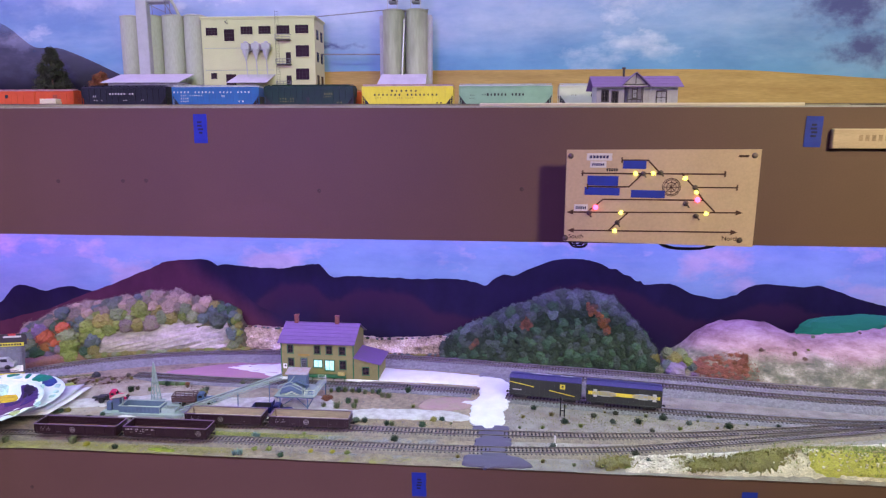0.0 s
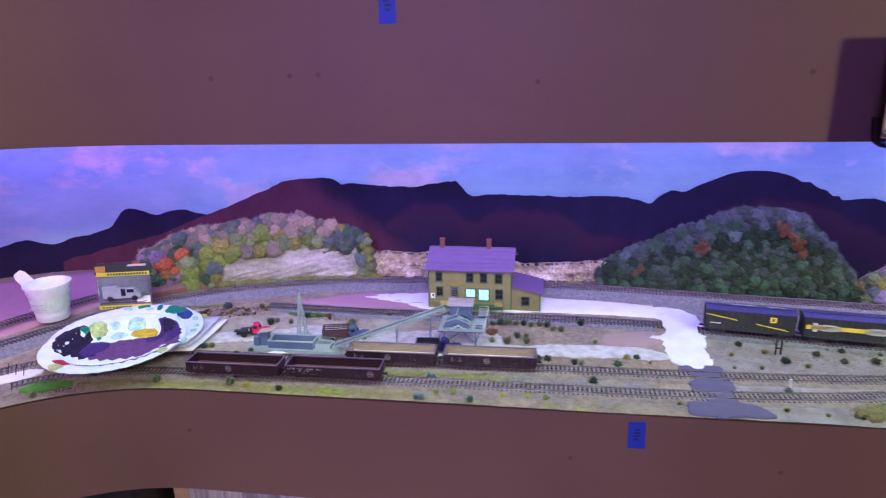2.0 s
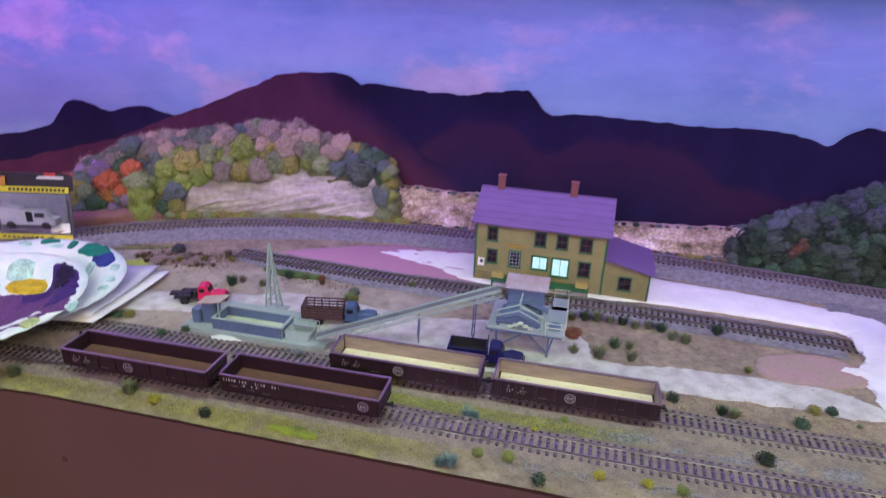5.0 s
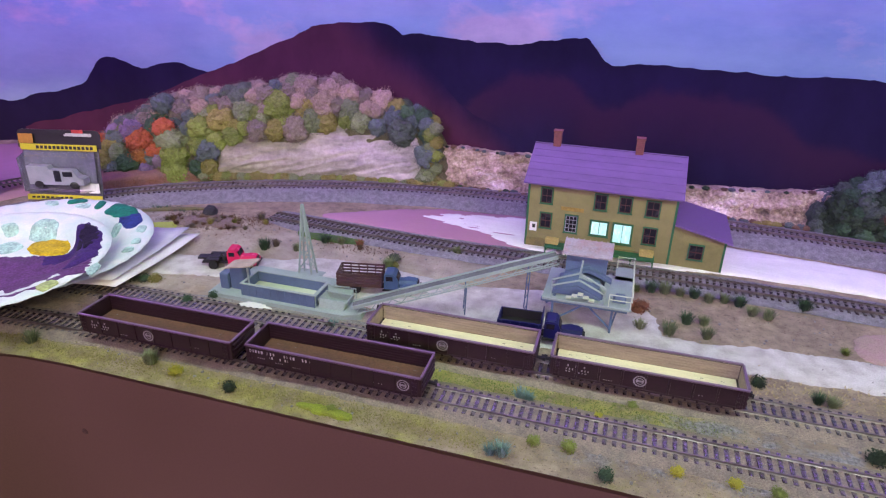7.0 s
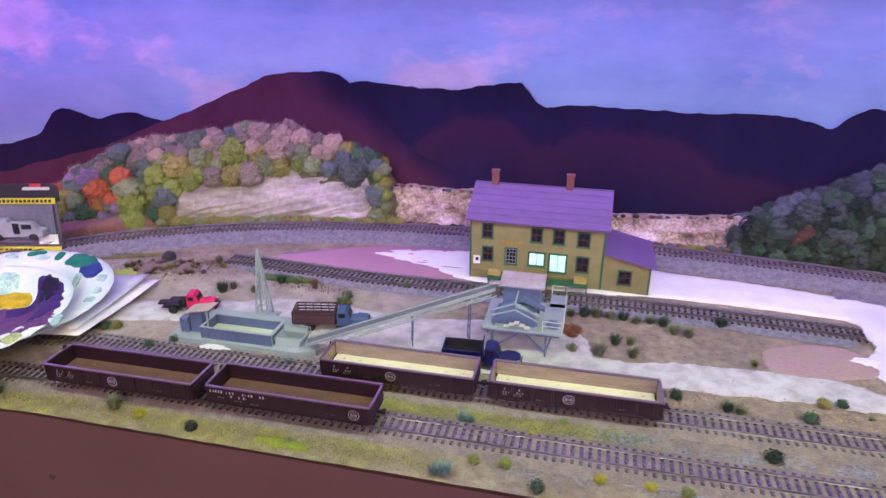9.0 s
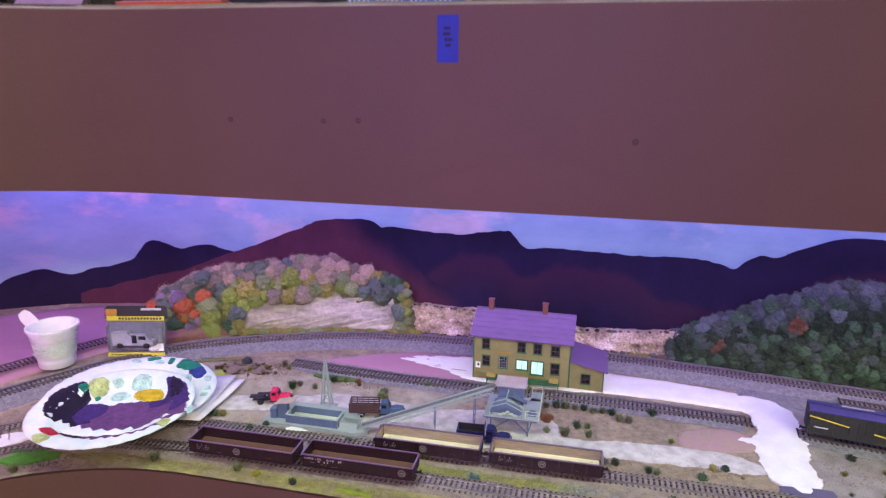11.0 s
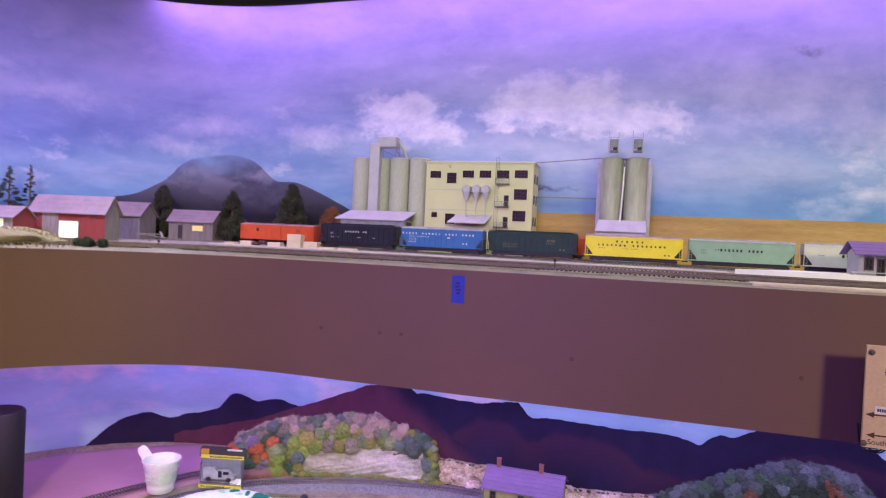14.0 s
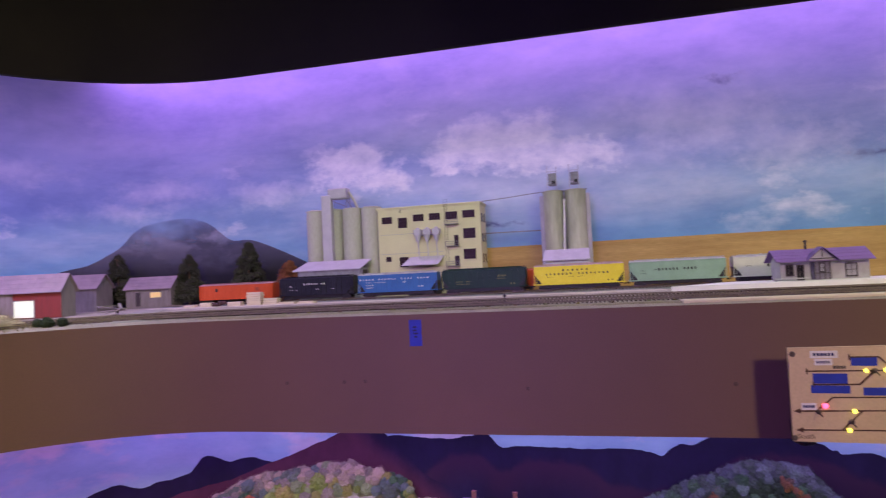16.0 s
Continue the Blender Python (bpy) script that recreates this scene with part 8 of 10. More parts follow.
for pts, colour in (([(0.062, 0.066), (0.071, 0.083), (0.082, 0.079), (0.096, 0.060), (0.098, 0.036), (0.090, 0.030), (0.078, 0.044)], "green"), ([(0.078, 0.044), (0.090, 0.056), (0.100, 0.044), (0.102, 0.020), (0.090, 0.012), (0.082, 0.026)], "navy"), ([(0.050, 0.080), (0.056, 0.094), (0.062, 0.090), (0.056, 0.076)], "green"), ([(0.022, 0.098), (0.040, 0.096), (0.040, 0.104), (0.024, 0.106)], "green"), ([(0.095, -0.030), (0.103, -0.034), (0.104, -0.022), (0.097, -0.020)], "mint"), ([(0.000, 0.100), (0.012, 0.098), (0.010, 0.106), (0.000, 0.107)], "mint"), ([(0.098, 0.000), (0.106, -0.006), (0.108, 0.008), (0.100, 0.012)], "mint"), ([(0.088, -0.048), (0.096, -0.052), (0.099, -0.042), (0.092, -0.038)], "mint"), ([(0.070, 0.020), (0.080, 0.016), (0.082, 0.030), (0.072, 0.034)], "mint"), ([(0.030, 0.088), (0.044, 0.082), (0.046, 0.090), (0.034, 0.094)], "mint")):
    puddle(second, pts, colour, "green and blue paint dab")
first = plate(pose(-0.941, 1.048, 0.9720, 2.0, -0.5, 37.6) @ Matrix.Diagonal((0.96, 0.96, 1, 1)), "white paper plate smeared with purple and yellow paint")


def dab(x, y):
    """Plate coordinates from a sketch drawn 270 wide and 140 high, slightly turned."""
    return (x - 230) / 137 * 0.115, -((y - 732) + (x - 230) * 0.145) / 70 * 0.115


for pts, colour in (([(118, 735), (124, 708), (148, 690), (178, 681), (190, 698), (184, 715), (167, 730), (161, 750), (172, 764), (190, 772), (176, 780), (150, 768), (147, 748), (128, 745)], "night"),
                    ([(160, 738), (176, 718), (204, 712), (222, 722), (205, 745), (170, 752)], "violet"),
                    ([(164, 770), (178, 745), (200, 727), (240, 714), (275, 714), (305, 718), (334, 724), (352, 732), (346, 750), (328, 760), (298, 774), (265, 784), (225, 788), (188, 785)], "plum"),
                    ([(270, 719), (308, 714), (324, 695), (320, 684), (330, 678), (347, 689), (356, 706), (354, 733), (336, 746), (312, 748), (288, 738)], "violet"),
                    ([(321, 690), (329, 682), (345, 688), (352, 705), (341, 720), (324, 716)], "night"),
                    ([(262, 697), (280, 690), (302, 693), (315, 703), (306, 714), (284, 714), (266, 709)], "yellow"),
                    ([(183, 686), (200, 674), (220, 679), (214, 696), (198, 702), (187, 695)], "lime"), ([(258, 683), (278, 671), (297, 678), (290, 690), (270, 693)], "mint"),
                    ([(188, 774), (214, 765), (228, 776), (206, 784)], "rose"), ([(120, 766), (140, 763), (152, 772), (140, 778), (127, 773)], "red"),
                    ([(112, 780), (128, 774), (140, 782), (125, 792)], "lime"), ([(298, 771), (312, 763), (321, 768), (308, 777)], "lime"), ([(196, 702), (204, 698), (206, 704), (199, 708)], "green"), ([(225, 680), (240, 676), (246, 682), (232, 686)], "mint"), ([(222, 700), (240, 692), (256, 698), (248, 708), (228, 710)], "mint"), ([(168, 690), (180, 684), (188, 690), (178, 698)], "green"), ([(346, 752), (356, 742), (360, 748), (352, 758)], "mint")):
    puddle(first, [dab(*q) for q in pts], colour, "smeared hobby paint")
for k, (x, y, turn, z) in enumerate(((-0.925, 1.150, 2, 0.9505), (-0.936, 1.147, 6, 0.9550))):
    sheet = Mesh()
    for j in range(9):
        for i in range(13):
            u, v = i / 12 - 0.5, j / 8 - 0.5
            sheet.v.append((u * 0.19, v * 0.14, 0.004 * max(0, u) ** 2 * 4 + 0.0015 * math.sin(u * 9 + v * 4)))
    sheet.f += [(j * 13 + i, j * 13 + i + 1, (j + 1) * 13 + i + 1, (j + 1) * 13 + i) for j in range(8) for i in range(12)]
    ob = single("paper_sheet", sheet, (PLASTER, mat("printed_grey_paper", (0.62, 0.60, 0.66), (0.40, 0.39, 0.46), 0.6, scale=14, fine=300, var=0.05, bump=0))[k], ("loose white paper sheet under the paint plates", "grey printed paper sheet under the paint plates")[k], "paper", smooth=60, m=pose(x, y, z, 0, 0, turn))
    ob.modifiers.new("thickness", "SOLIDIFY").thickness = 0.0006
note = Mesh()
note.box((0, 0, 0.0006), (0.060, 0.050, 0.0008))
single("paper_note", note, mat("lime_paper", (0.50, 0.56, 0.10), None, 0.6, scale=20, fine=400, var=0.05, bump=0), "lime yellow paper note under the plates", "paper", m=pose(-0.905, 1.222, 0.9490, 0, 0, 25))

cup = thing("plastic_cup", pose(-1.188, 1.206, 0.9515) @ Matrix.Diagonal((0.88, 0.88, 0.86, 1)), "white plastic tub with an open lid leaning out", "cup")
CUPWHITE = mat("white_plastic", (0.74, 0.74, 0.74), (0.68, 0.68, 0.69), 0.3, scale=20, fine=300, var=0.03, bump=0)
part("tub", Mesh().lathe((0, 0, 0), [(0.001, 0.0), (0.031, 0.0), (0.033, 0.003), (0.0345, 0.020), (0.0352, 0.021), (0.041, 0.060), (0.0425, 0.062), (0.0440, 0.080), (0.0475, 0.081), (0.0475, 0.086), (0.0445, 0.086), (0.0425, 0.080), (0.033, 0.006), (0.001, 0.004)], 40, caps=False), CUPWHITE, cup, smooth=40)
part("label_band", Mesh().lathe((0, 0, 0), [(0.0362, 0.026), (0.0406, 0.056)], 40, caps=False), mat("green_label", (0.50, 0.60, 0.48), (0.62, 0.66, 0.62), 0.5, scale=60, fine=300, var=0.1, bump=0), cup, "pale green printed band", smooth=60)
for k, (a, z, w) in enumerate(((-100, 0.046, 0.016), (-80, 0.046, 0.014), (-95, 0.037, 0.020), (-70, 0.034, 0.010), (-112, 0.034, 0.010))):
    part("print_bar", Mesh().box((0.0410 * math.cos(radians(a)), 0.0410 * math.sin(radians(a)), z), (w, 0.0006, 0.0035), (0, 0, a + 90)), GREYPRINT, cup)
part("lid_tab", Mesh().prism([(-0.0160, 0.0), (0.0160, 0.0), (0.0150, 0.026), (0.0090, 0.036), (-0.0090, 0.036), (-0.0150, 0.026)], -0.0008, 0.0008, "y"), CUPWHITE, cup, at=pose(-0.048, 0.004, 0.078, 0, -38, 10))

pack = thing("blister_pack", pose(-1.074, 1.272, 0.9515, 0, 0, 14) @ Matrix.Diagonal((1.07, 1, 0.88, 1)), "toy van in a clear blister on black and yellow card", "package")
BLACKCARD = mat("black_card", (0.022, 0.020, 0.024), None, 0.4, scale=30, fine=400, var=0.1, bump=0)
part("card", Mesh().box((0, 0.001, 0.050), (0.096, 0.0012, 0.100), (-8, 0, 0), ch=0.0004), mat("dull_grey_card", (0.10, 0.095, 0.13), (0.07, 0.065, 0.09), 0.5, scale=30, fine=400, bump=0), pack)
part("header", Mesh().prism([(-0.052, -0.013), (0.052, -0.013), (0.052, 0.008), (0.050, 0.012), (0.046, 0.014), (-0.046, 0.014), (-0.050, 0.012), (-0.052, 0.008)], -0.0007, 0.0007, "y"), BLACKCARD, pack, "black header card", at=pose(0, 0.0062, 0.092, -8))


def on_card(x, z, w, h, material, name, lift=0.0008, label=""):
    y = -0.0016 + 0.1405 * (z - 0.055)
    return part(name, Mesh().box((x, y - lift, z), (w, 0.0006, h), (-8, 0, 0), ch=0.0001), material, pack, label)


YELLOWCARD = mat("yellow_card", (0.55, 0.50, 0.04), (0.48, 0.44, 0.03), 0.4, scale=30, fine=400, var=0.05, bump=0)
on_card(0, 0.081, 0.096, 0.0090, YELLOWCARD, "yellow_band")
on_card(0, 0.006, 0.096, 0.0085, YELLOWCARD, "yellow_band")
for i in range(14):
    on_card(-0.026 + 0.0052 * i, 0.081, 0.0036, 0.0046, BLACKPRINT, "print_bar", 0.0013)
for i in range(9):
    on_card(-0.040 + 0.006 * i, 0.006, 0.0040, 0.0028, BLACKPRINT, "print_bar", 0.0013)
on_card(0.026, 0.100, 0.034, 0.0045, GREYPRINT, "print_bar")
on_card(0.026, 0.105, 0.014, 0.0050, mat("red_print", (0.5, 0.05, 0.05), None, 0.5, bump=0), "print_bar", 0.0012)
on_card(-0.040, 0.093, 0.018, 0.014, mat("orange_print", (0.40, 0.19, 0.03), None, 0.5, bump=0), "print_bar")
on_card(0.0, 0.103, 0.022, 0.0050, BLACKPRINT, "hang_hole", 0.0012)
on_card(0.034, 0.022, 0.024, 0.0150, PLASTER, "price_sticker", 0.0018, "white price sticker")
on_card(0, 0.045, 0.088, 0.062, mat("grey_inner_card", (0.075, 0.078, 0.10), (0.11, 0.112, 0.14), 0.5, scale=40, fine=300, bump=0), "inner_card")
TOYVAN = mat("grey_white_toy", (0.29, 0.295, 0.325), (0.23, 0.235, 0.26), 0.5, scale=60, fine=500, var=0.05, bump=0)
van = part("van_body", Mesh().prism([(-0.034, 0.030), (0.034, 0.030), (0.034, 0.040), (0.028, 0.043), (0.022, 0.053), (-0.006, 0.053), (-0.008, 0.058), (-0.034, 0.058)], -0.018, -0.006, "y"), TOYVAN, pack, "white toy step van")
part("van_window", Mesh().box((0.016, -0.0184, 0.047), (0.012, 0.0006, 0.0075)), GLASS, van)
part("van_door", Mesh().box((0.003, -0.0184, 0.044), (0.008, 0.0006, 0.017)), GLASS, van)
for x in (-0.022, 0.022):
    part("van_wheel", Mesh().lathe((x, -0.019, 0.030), [(0.002, 0), (0.0055, 0.0002), (0.0058, 0.003), (0.002, 0.0032)], 16, (-90, 0, 0)), RUBBER, van, smooth=40)
m, t, b = nodes_of("clear_blister")
b.inputs["Roughness"].default_value, b.inputs["Transmission Weight"].default_value, b.inputs["IOR"].default_value, b.inputs["Base Color"].default_value = 0.12, 1.0, 1.08, (0.72, 0.72, 0.78, 1)
blister = Mesh()
rims = [[(sx * w, y, 0.046 + sz * h) for sx, sz in ((-1, -1), (1, -1), (1, 1), (-1, 1))] for w, h, y in ((0.047, 0.0320, -0.002), (0.043, 0.0285, -0.0025), (0.0395, 0.0255, -0.0235), (0.037, 0.0235, -0.0245))]
blister.v = [p for rim in rims for p in rim]
blister.f = [(4 * k + i, 4 * k + (i + 1) % 4, 4 * k + 4 + (i + 1) % 4, 4 * k + 4 + i) for k in range(3) for i in range(4)] + [(12, 13, 14, 15)]
part("blister", blister, m, pack, "clear plastic blister").visible_shadow = False

SPEAKER = mat("black_speaker_cloth", (0.010, 0.010, 0.012), None, 0.7, scale=100, fine=1500, var=0.2, bump=0.4, depth=0.0004)
for x, y, r, h in ((-1.430, 1.000, 0.050, 0.205), (-1.500, 0.880, 0.050, 0.190)):
    spk = thing("loudspeaker", pose(x, y, 0.9500), "black cylindrical loudspeaker standing on pink foam", "loudspeaker", "loudspeakers")
    part("case", Mesh().lathe((0, 0, 0), [(r * 0.97, 0), (r, 0.003), (r, h - 0.004), (r * 0.96, h)], 40), SPEAKER, spk, smooth=40)
    part("top_ring", Mesh().lathe((0, 0, h - 0.002), [(r * 0.86, 0.001), (r * 0.90, 0.003), (r * 0.94, 0.003), (r * 0.97, 0.0)], 40, caps=False), BLACKMETAL, spk, smooth=40)

# ---- under the lower deck ----
curtain = Mesh()
for k in range(2):
    for i in range(60):
        curtain.v.append((-0.90 + 0.30 * i / 59, 1.10 + 0.012 * math.sin(i * 0.9) + 0.006 * math.sin(i * 2.3), 0.30 + 0.52 * k))
curtain.f += [(i, i + 1, 60 + i + 1, 60 + i) for i in range(59)]
ob = single("hanging_cloth", curtain, mat("grey_striped_cloth", (0.36, 0.34, 0.36), (0.18, 0.17, 0.20), 0.9, scale=5, fine=60, var=0.25, stretch=(12, 1, 0.3)), "grey folded cloth hanging under the lower deck", "cloth", smooth=60)
ob.modifiers.new("thickness", "SOLIDIFY").thickness = 0.002
for x, w, material, label in ((-1.04, 0.22, BLACKCARD, "black storage box under the lower deck"), (-0.46, 0.24, BLACKCARD, "black storage box beside the hanging cloth"), (-0.895, 0.035, WOOD, "timber leg post of the benchwork"), (0.30, 0.5, BLACKCARD, "long black storage bin under the deck")):
    bx = thing("timber_post" if material is WOOD else "storage_box", pose(x, 1.14, 0.0), label, "post" if material is WOOD else "box")
    part("body", Mesh().box((0, 0, 0.40), (w, 0.10 if material is WOOD else 0.26, 0.80 if material is WOOD else 0.72), ch=0.004), material, bx)
    if material is not WOOD:
        part("lid", Mesh().box((0, 0, 0.772), (w + 0.012, 0.272, 0.022), ch=0.004), BLACKCARD, bx)
        part("foot_shelf", Mesh().box((0, 0, 0.02), (w, 0.25, 0.04), ch=0.003), WOOD, bx)

# ---- things on the fascias ----
FY, UYF = 0.978, 0.952


def tape(x, y, z, w, h, label, turn=0):
    root = thing("tape_strip", pose(x, y - 0.0008, z, 0, turn, 0), label, "tape", "blue tape strips")
    m = Mesh()
    n = 6
    for k in range(n + 1):
        for s in (-1, 1):
            zz = -h / 2 + h * k / n
            m.v.append((s * w / 2 + 0.0004 * wobble(k, s, x, 1.7), -0.0004 * abs(math.sin(k * 1.3)), zz))
    m.f += [(2 * k, 2 * k + 1, 2 * k + 3, 2 * k + 2) for k in range(n)]
    ob = part("strip", m, BLUETAPE, root)
    ob.modifiers.new("thickness", "SOLIDIFY").thickness = 0.0004
    rnd = random.Random(int(x * 1000))
    for i in range(4):
        part("ink_bar", Mesh().box((0.001 * rnd.uniform(-1, 1), -0.0010, h * (0.22 - 0.12 * i)), (w * rnd.uniform(0.25, 0.4), 0.0004, h * 0.07)), BLUEINK, root)


tape(-0.4335, UYF, 1.4805, 0.0205, 0.0425, "blue painter's tape strip with ink on the upper fascia")
tape(0.4395, UYF, 1.4775, 0.0225, 0.0420, "blue painter's tape strip beside the wooden nameplate", 1.5)
tape(-0.1110, FY, 0.9110, 0.0235, 0.0420, "blue painter's tape strip with ink on the lower fascia", -1)
tape(0.4095, FY, 0.9030, 0.0235, 0.0420, "blue painter's tape strip low on the lower fascia")
DULLSCREW = mat("dull_dark_screw", (0.092, 0.054, 0.044), (0.070, 0.042, 0.035), 0.6, scale=200, fine=900)
for x, z, upper in ((-0.665, 1.401, 1), (-0.561, 1.402, 1), (-0.524, 1.403, 1), (-0.2565, 1.390, 1), (0.043, 1.395, 1), (-0.20, 0.867, 0), (0.083, 0.866, 0), (-0.785, 0.872, 0), (0.30, 0.868, 0)):
    y = UYF if upper else FY
    single("screw_head", Mesh().lathe((0, 0, 0), [(0.0005, 0.0003), (0.0030, 0.0), (0.0036, -0.0012), (0.0038, -0.0020)], 14, (90, 0, 0)).box((0, -0.0004, 0), (0.0040, 0.0006, 0.0008)), DULLSCREW, "dark sunken screw head in the brown fascia", "screw", "fascia screws", smooth=40, m=pose(x, y - 0.0004, z))

MDF = mat("tan_panel_board", (0.62, 0.48, 0.31), (0.56, 0.43, 0.27), 0.6, scale=12, fine=300, var=0.06, bump=0.1)
PX, PZ, PW, PH, PY = 0.1005, 1.4520, 0.2490, 0.1245, 0.9030
panel = thing("track_control_board", pose(PX, PY, PZ), "tan track control panel with lit indicator lamps and toggles", "control panel")
part("board", Mesh().prism([(0, 0), (PW + 0.004, 0.0016), (PW + 0.002, -PH - 0.004), (0.0, -PH)], -0.0015, 0.0035, "y"), MDF, panel)
part("back_box", Mesh().box((PW / 2, 0.0265, -PH / 2 + 0.006), (PW - 0.05, 0.046, PH - 0.035)), BLACKCARD, panel)
LINEBROWN = mat("burnt_line", (0.085, 0.040, 0.025), None, 0.7, scale=200, fine=900, bump=0)


def spot(cx, cy):
    return (cx - 165) / 1040 * PW, -(cy - 12) / 488 * PH


for pts in ([(250, 135), (1035, 135)], [(470, 65), (615, 65), (680, 130)], [(285, 205), (515, 205), (585, 137)], [(870, 205), (1105, 205)], [(800, 132), (872, 205), (925, 268), (990, 330)], [(305, 328), (375, 272), (930, 272)], [(195, 342), (1120, 336)], [(200, 440), (1105, 440)], [(415, 436), (515, 343)]):
    line = Mesh()
    for a, b in zip(pts, pts[1:]):
        (x0, z0), (x1, z1) = spot(*a), spot(*b)
        line.box(((x0 + x1) / 2, -0.0018, (z0 + z1) / 2), (math.hypot(x1 - x0, z1 - z0) + 0.0012, 0.0010, 0.0018), (0, -math.degrees(math.atan2(z1 - z0, x1 - x0)), 0), ch=0.0002)
    part("track_line", line, LINEBROWN, panel)
for cx, cy, s in ((205, 440, -1), (1100, 440, 1), (1120, 336, 1), (198, 342, -1)):
    x, z = spot(cx, cy)
    part("arrow", Mesh().prism([(x + s * 0.006, z), (x - s * 0.003, z + 0.0035), (x - s * 0.003, z - 0.0035)], -0.0024, -0.0014, "y"), LINEBROWN, panel)
for cx, cy in ((255, 135), (1035, 135), (1105, 205), (285, 205), (470, 65)):
    x, z = spot(cx, cy)
    part("line_stop", Mesh().box((x, -0.0020, z), (0.0018, 0.0010, 0.0075)), LINEBROWN, panel)
AMBER, REDLAMP = glow("amber_led", (1.0, 0.85, 0.10), 5.0), glow("red_led", (1.0, 0.06, 0.16), 7.0)
for k, (cx, cy) in enumerate(((548, 135), (645, 133), (820, 158), (887, 230), (947, 342), (478, 342), (447, 440), (335, 315), (895, 270))):
    x, z = spot(cx, cy)
    big = 1.35 if k >= 7 else 1.0
    part("indicator_lamp", Mesh().lathe((x, -0.0015, z), [(0.0026 * big, 0), (0.0026 * big, 0.0016), (0.0019 * big, 0.0032), (0.0006, 0.0040)], 14, (90, 0, 0)), REDLAMP if k >= 7 else AMBER, panel, "glowing red lamp" if k >= 7 else "glowing yellow lamp", smooth=50)
for cx, cy, lean in ((590, 135, 25), (685, 130, 25), (877, 205, -20), (832, 290, 30), (892, 355, 25), (460, 395, -20), (300, 345, 20)):
    x, z = spot(cx, cy)
    tg = part("toggle_switch", Mesh().lathe((x, -0.0015, z), [(0.0034, 0), (0.0034, 0.0018), (0.0022, 0.0022), (0.0022, 0.0045)], 14, (90, 0, 0)), STEELWHEEL, panel, smooth=40)
    part("toggle_lever", Mesh().tube([(x, -0.005, z), (x + 0.0008, -0.014, z - 0.004)], 0.0010, 8), STEELWHEEL, tg)
for x0, y0, x1, y1 in ((477, 65, 605, 110), (283, 148, 455, 200), (270, 210, 465, 250), (528, 222, 715, 262)):
    (a, c), (b2, d) = spot(x0, y0), spot(x1, y1)
    part("blue_tape", Mesh().box(((a + b2) / 2, -0.0019, (c + d) / 2), (abs(b2 - a), 0.0006, abs(d - c)), (0, 0.8, 0), ch=0.0001), BLUETAPE, panel)
for x0, y0, x1, y1 in ((275, 30, 415, 68), (295, 72, 385, 105), (215, 300, 292, 336)):
    (a, c), (b2, d) = spot(x0, y0), spot(x1, y1)
    lab = part("paper_label", Mesh().box(((a + b2) / 2, -0.0019, (c + d) / 2), (abs(b2 - a), 0.0006, abs(d - c)), ch=0.0001), PLASTER, panel)
    for i in range(6):
        part("print_bar", Mesh().box((a + (b2 - a) * (0.16 + 0.13 * i), -0.0024, (c + d) / 2), (abs(b2 - a) * 0.09, 0.0003, abs(d - c) * 0.4), ch=0.00005), BLUEINK, lab)
for i in range(5):
    x, z = spot(392 + 13 * i, 116)
    part("print_bar", Mesh().box((x, -0.0018, z), (0.0022, 0.0005, 0.0040), ch=0.0001), BLACKPRINT, panel)
x, z = spot(1128, 42)
part("print_bar", Mesh().box((x, -0.0018, z), (0.013, 0.0005, 0.0030), ch=0.0001), LINEBROWN, panel)
ringm = Mesh()
cx0, cz0 = spot(748, 205)
for rr in (0.0118, 0.0100, 0.0062):
    ringm.tube([(cx0 + rr * math.cos(2 * math.pi * i / 24), -0.0017, cz0 + rr * math.sin(2 * math.pi * i / 24)) for i in range(25)], 0.0005, 4)
for a in range(0, 180, 45):
    ringm.tube([(cx0 - 0.010 * math.cos(radians(a)), -0.0017, cz0 - 0.010 * math.sin(radians(a))), (cx0 + 0.010 * math.cos(radians(a)), -0.0017, cz0 + 0.010 * math.sin(radians(a)))], 0.0005, 4)
part("burnt_ring", ringm, LINEBROWN, panel)
for cx, cy in ((187, 45), (1187, 38), (172, 482), (1140, 482)):
    x, z = spot(cx, cy)
    part("corner_screw", Mesh().lathe((x, -0.0015, z), [(0.0040, 0), (0.0034, 0.0016), (0.0010, 0.0022)], 14, (90, 0, 0)), STEELWHEEL, panel, smooth=40)


def words(text, x, z, size, parent, material):
    cu = bpy.data.curves.new("lettering", "FONT")
    cu.body, cu.size, cu.extrude = text, size, 0.0002
    tmp = bpy.data.objects.new("lettering_source", cu)
    me = bpy.data.meshes.new_from_object(tmp)
    bpy.data.objects.remove(tmp)
    me.materials.append(material)
    part("lettering", me, material, parent, at=pose(x, -0.0018, z, 90, 0, 0))


x, z = spot(188, 484)
words("South", x, z, 0.0088, panel, LINEBROWN)
x, z = spot(1040, 484)
words("North", x, z, 0.0088, panel, LINEBROWN)
WIREBLACK = mat("black_wire", (0.015, 0.014, 0.018), None, 0.5, scale=200, fine=900, bump=0)
WIRERED = mat("dull_red_wire", (0.16, 0.03, 0.03), None, 0.5, scale=200, fine=900, bump=0)


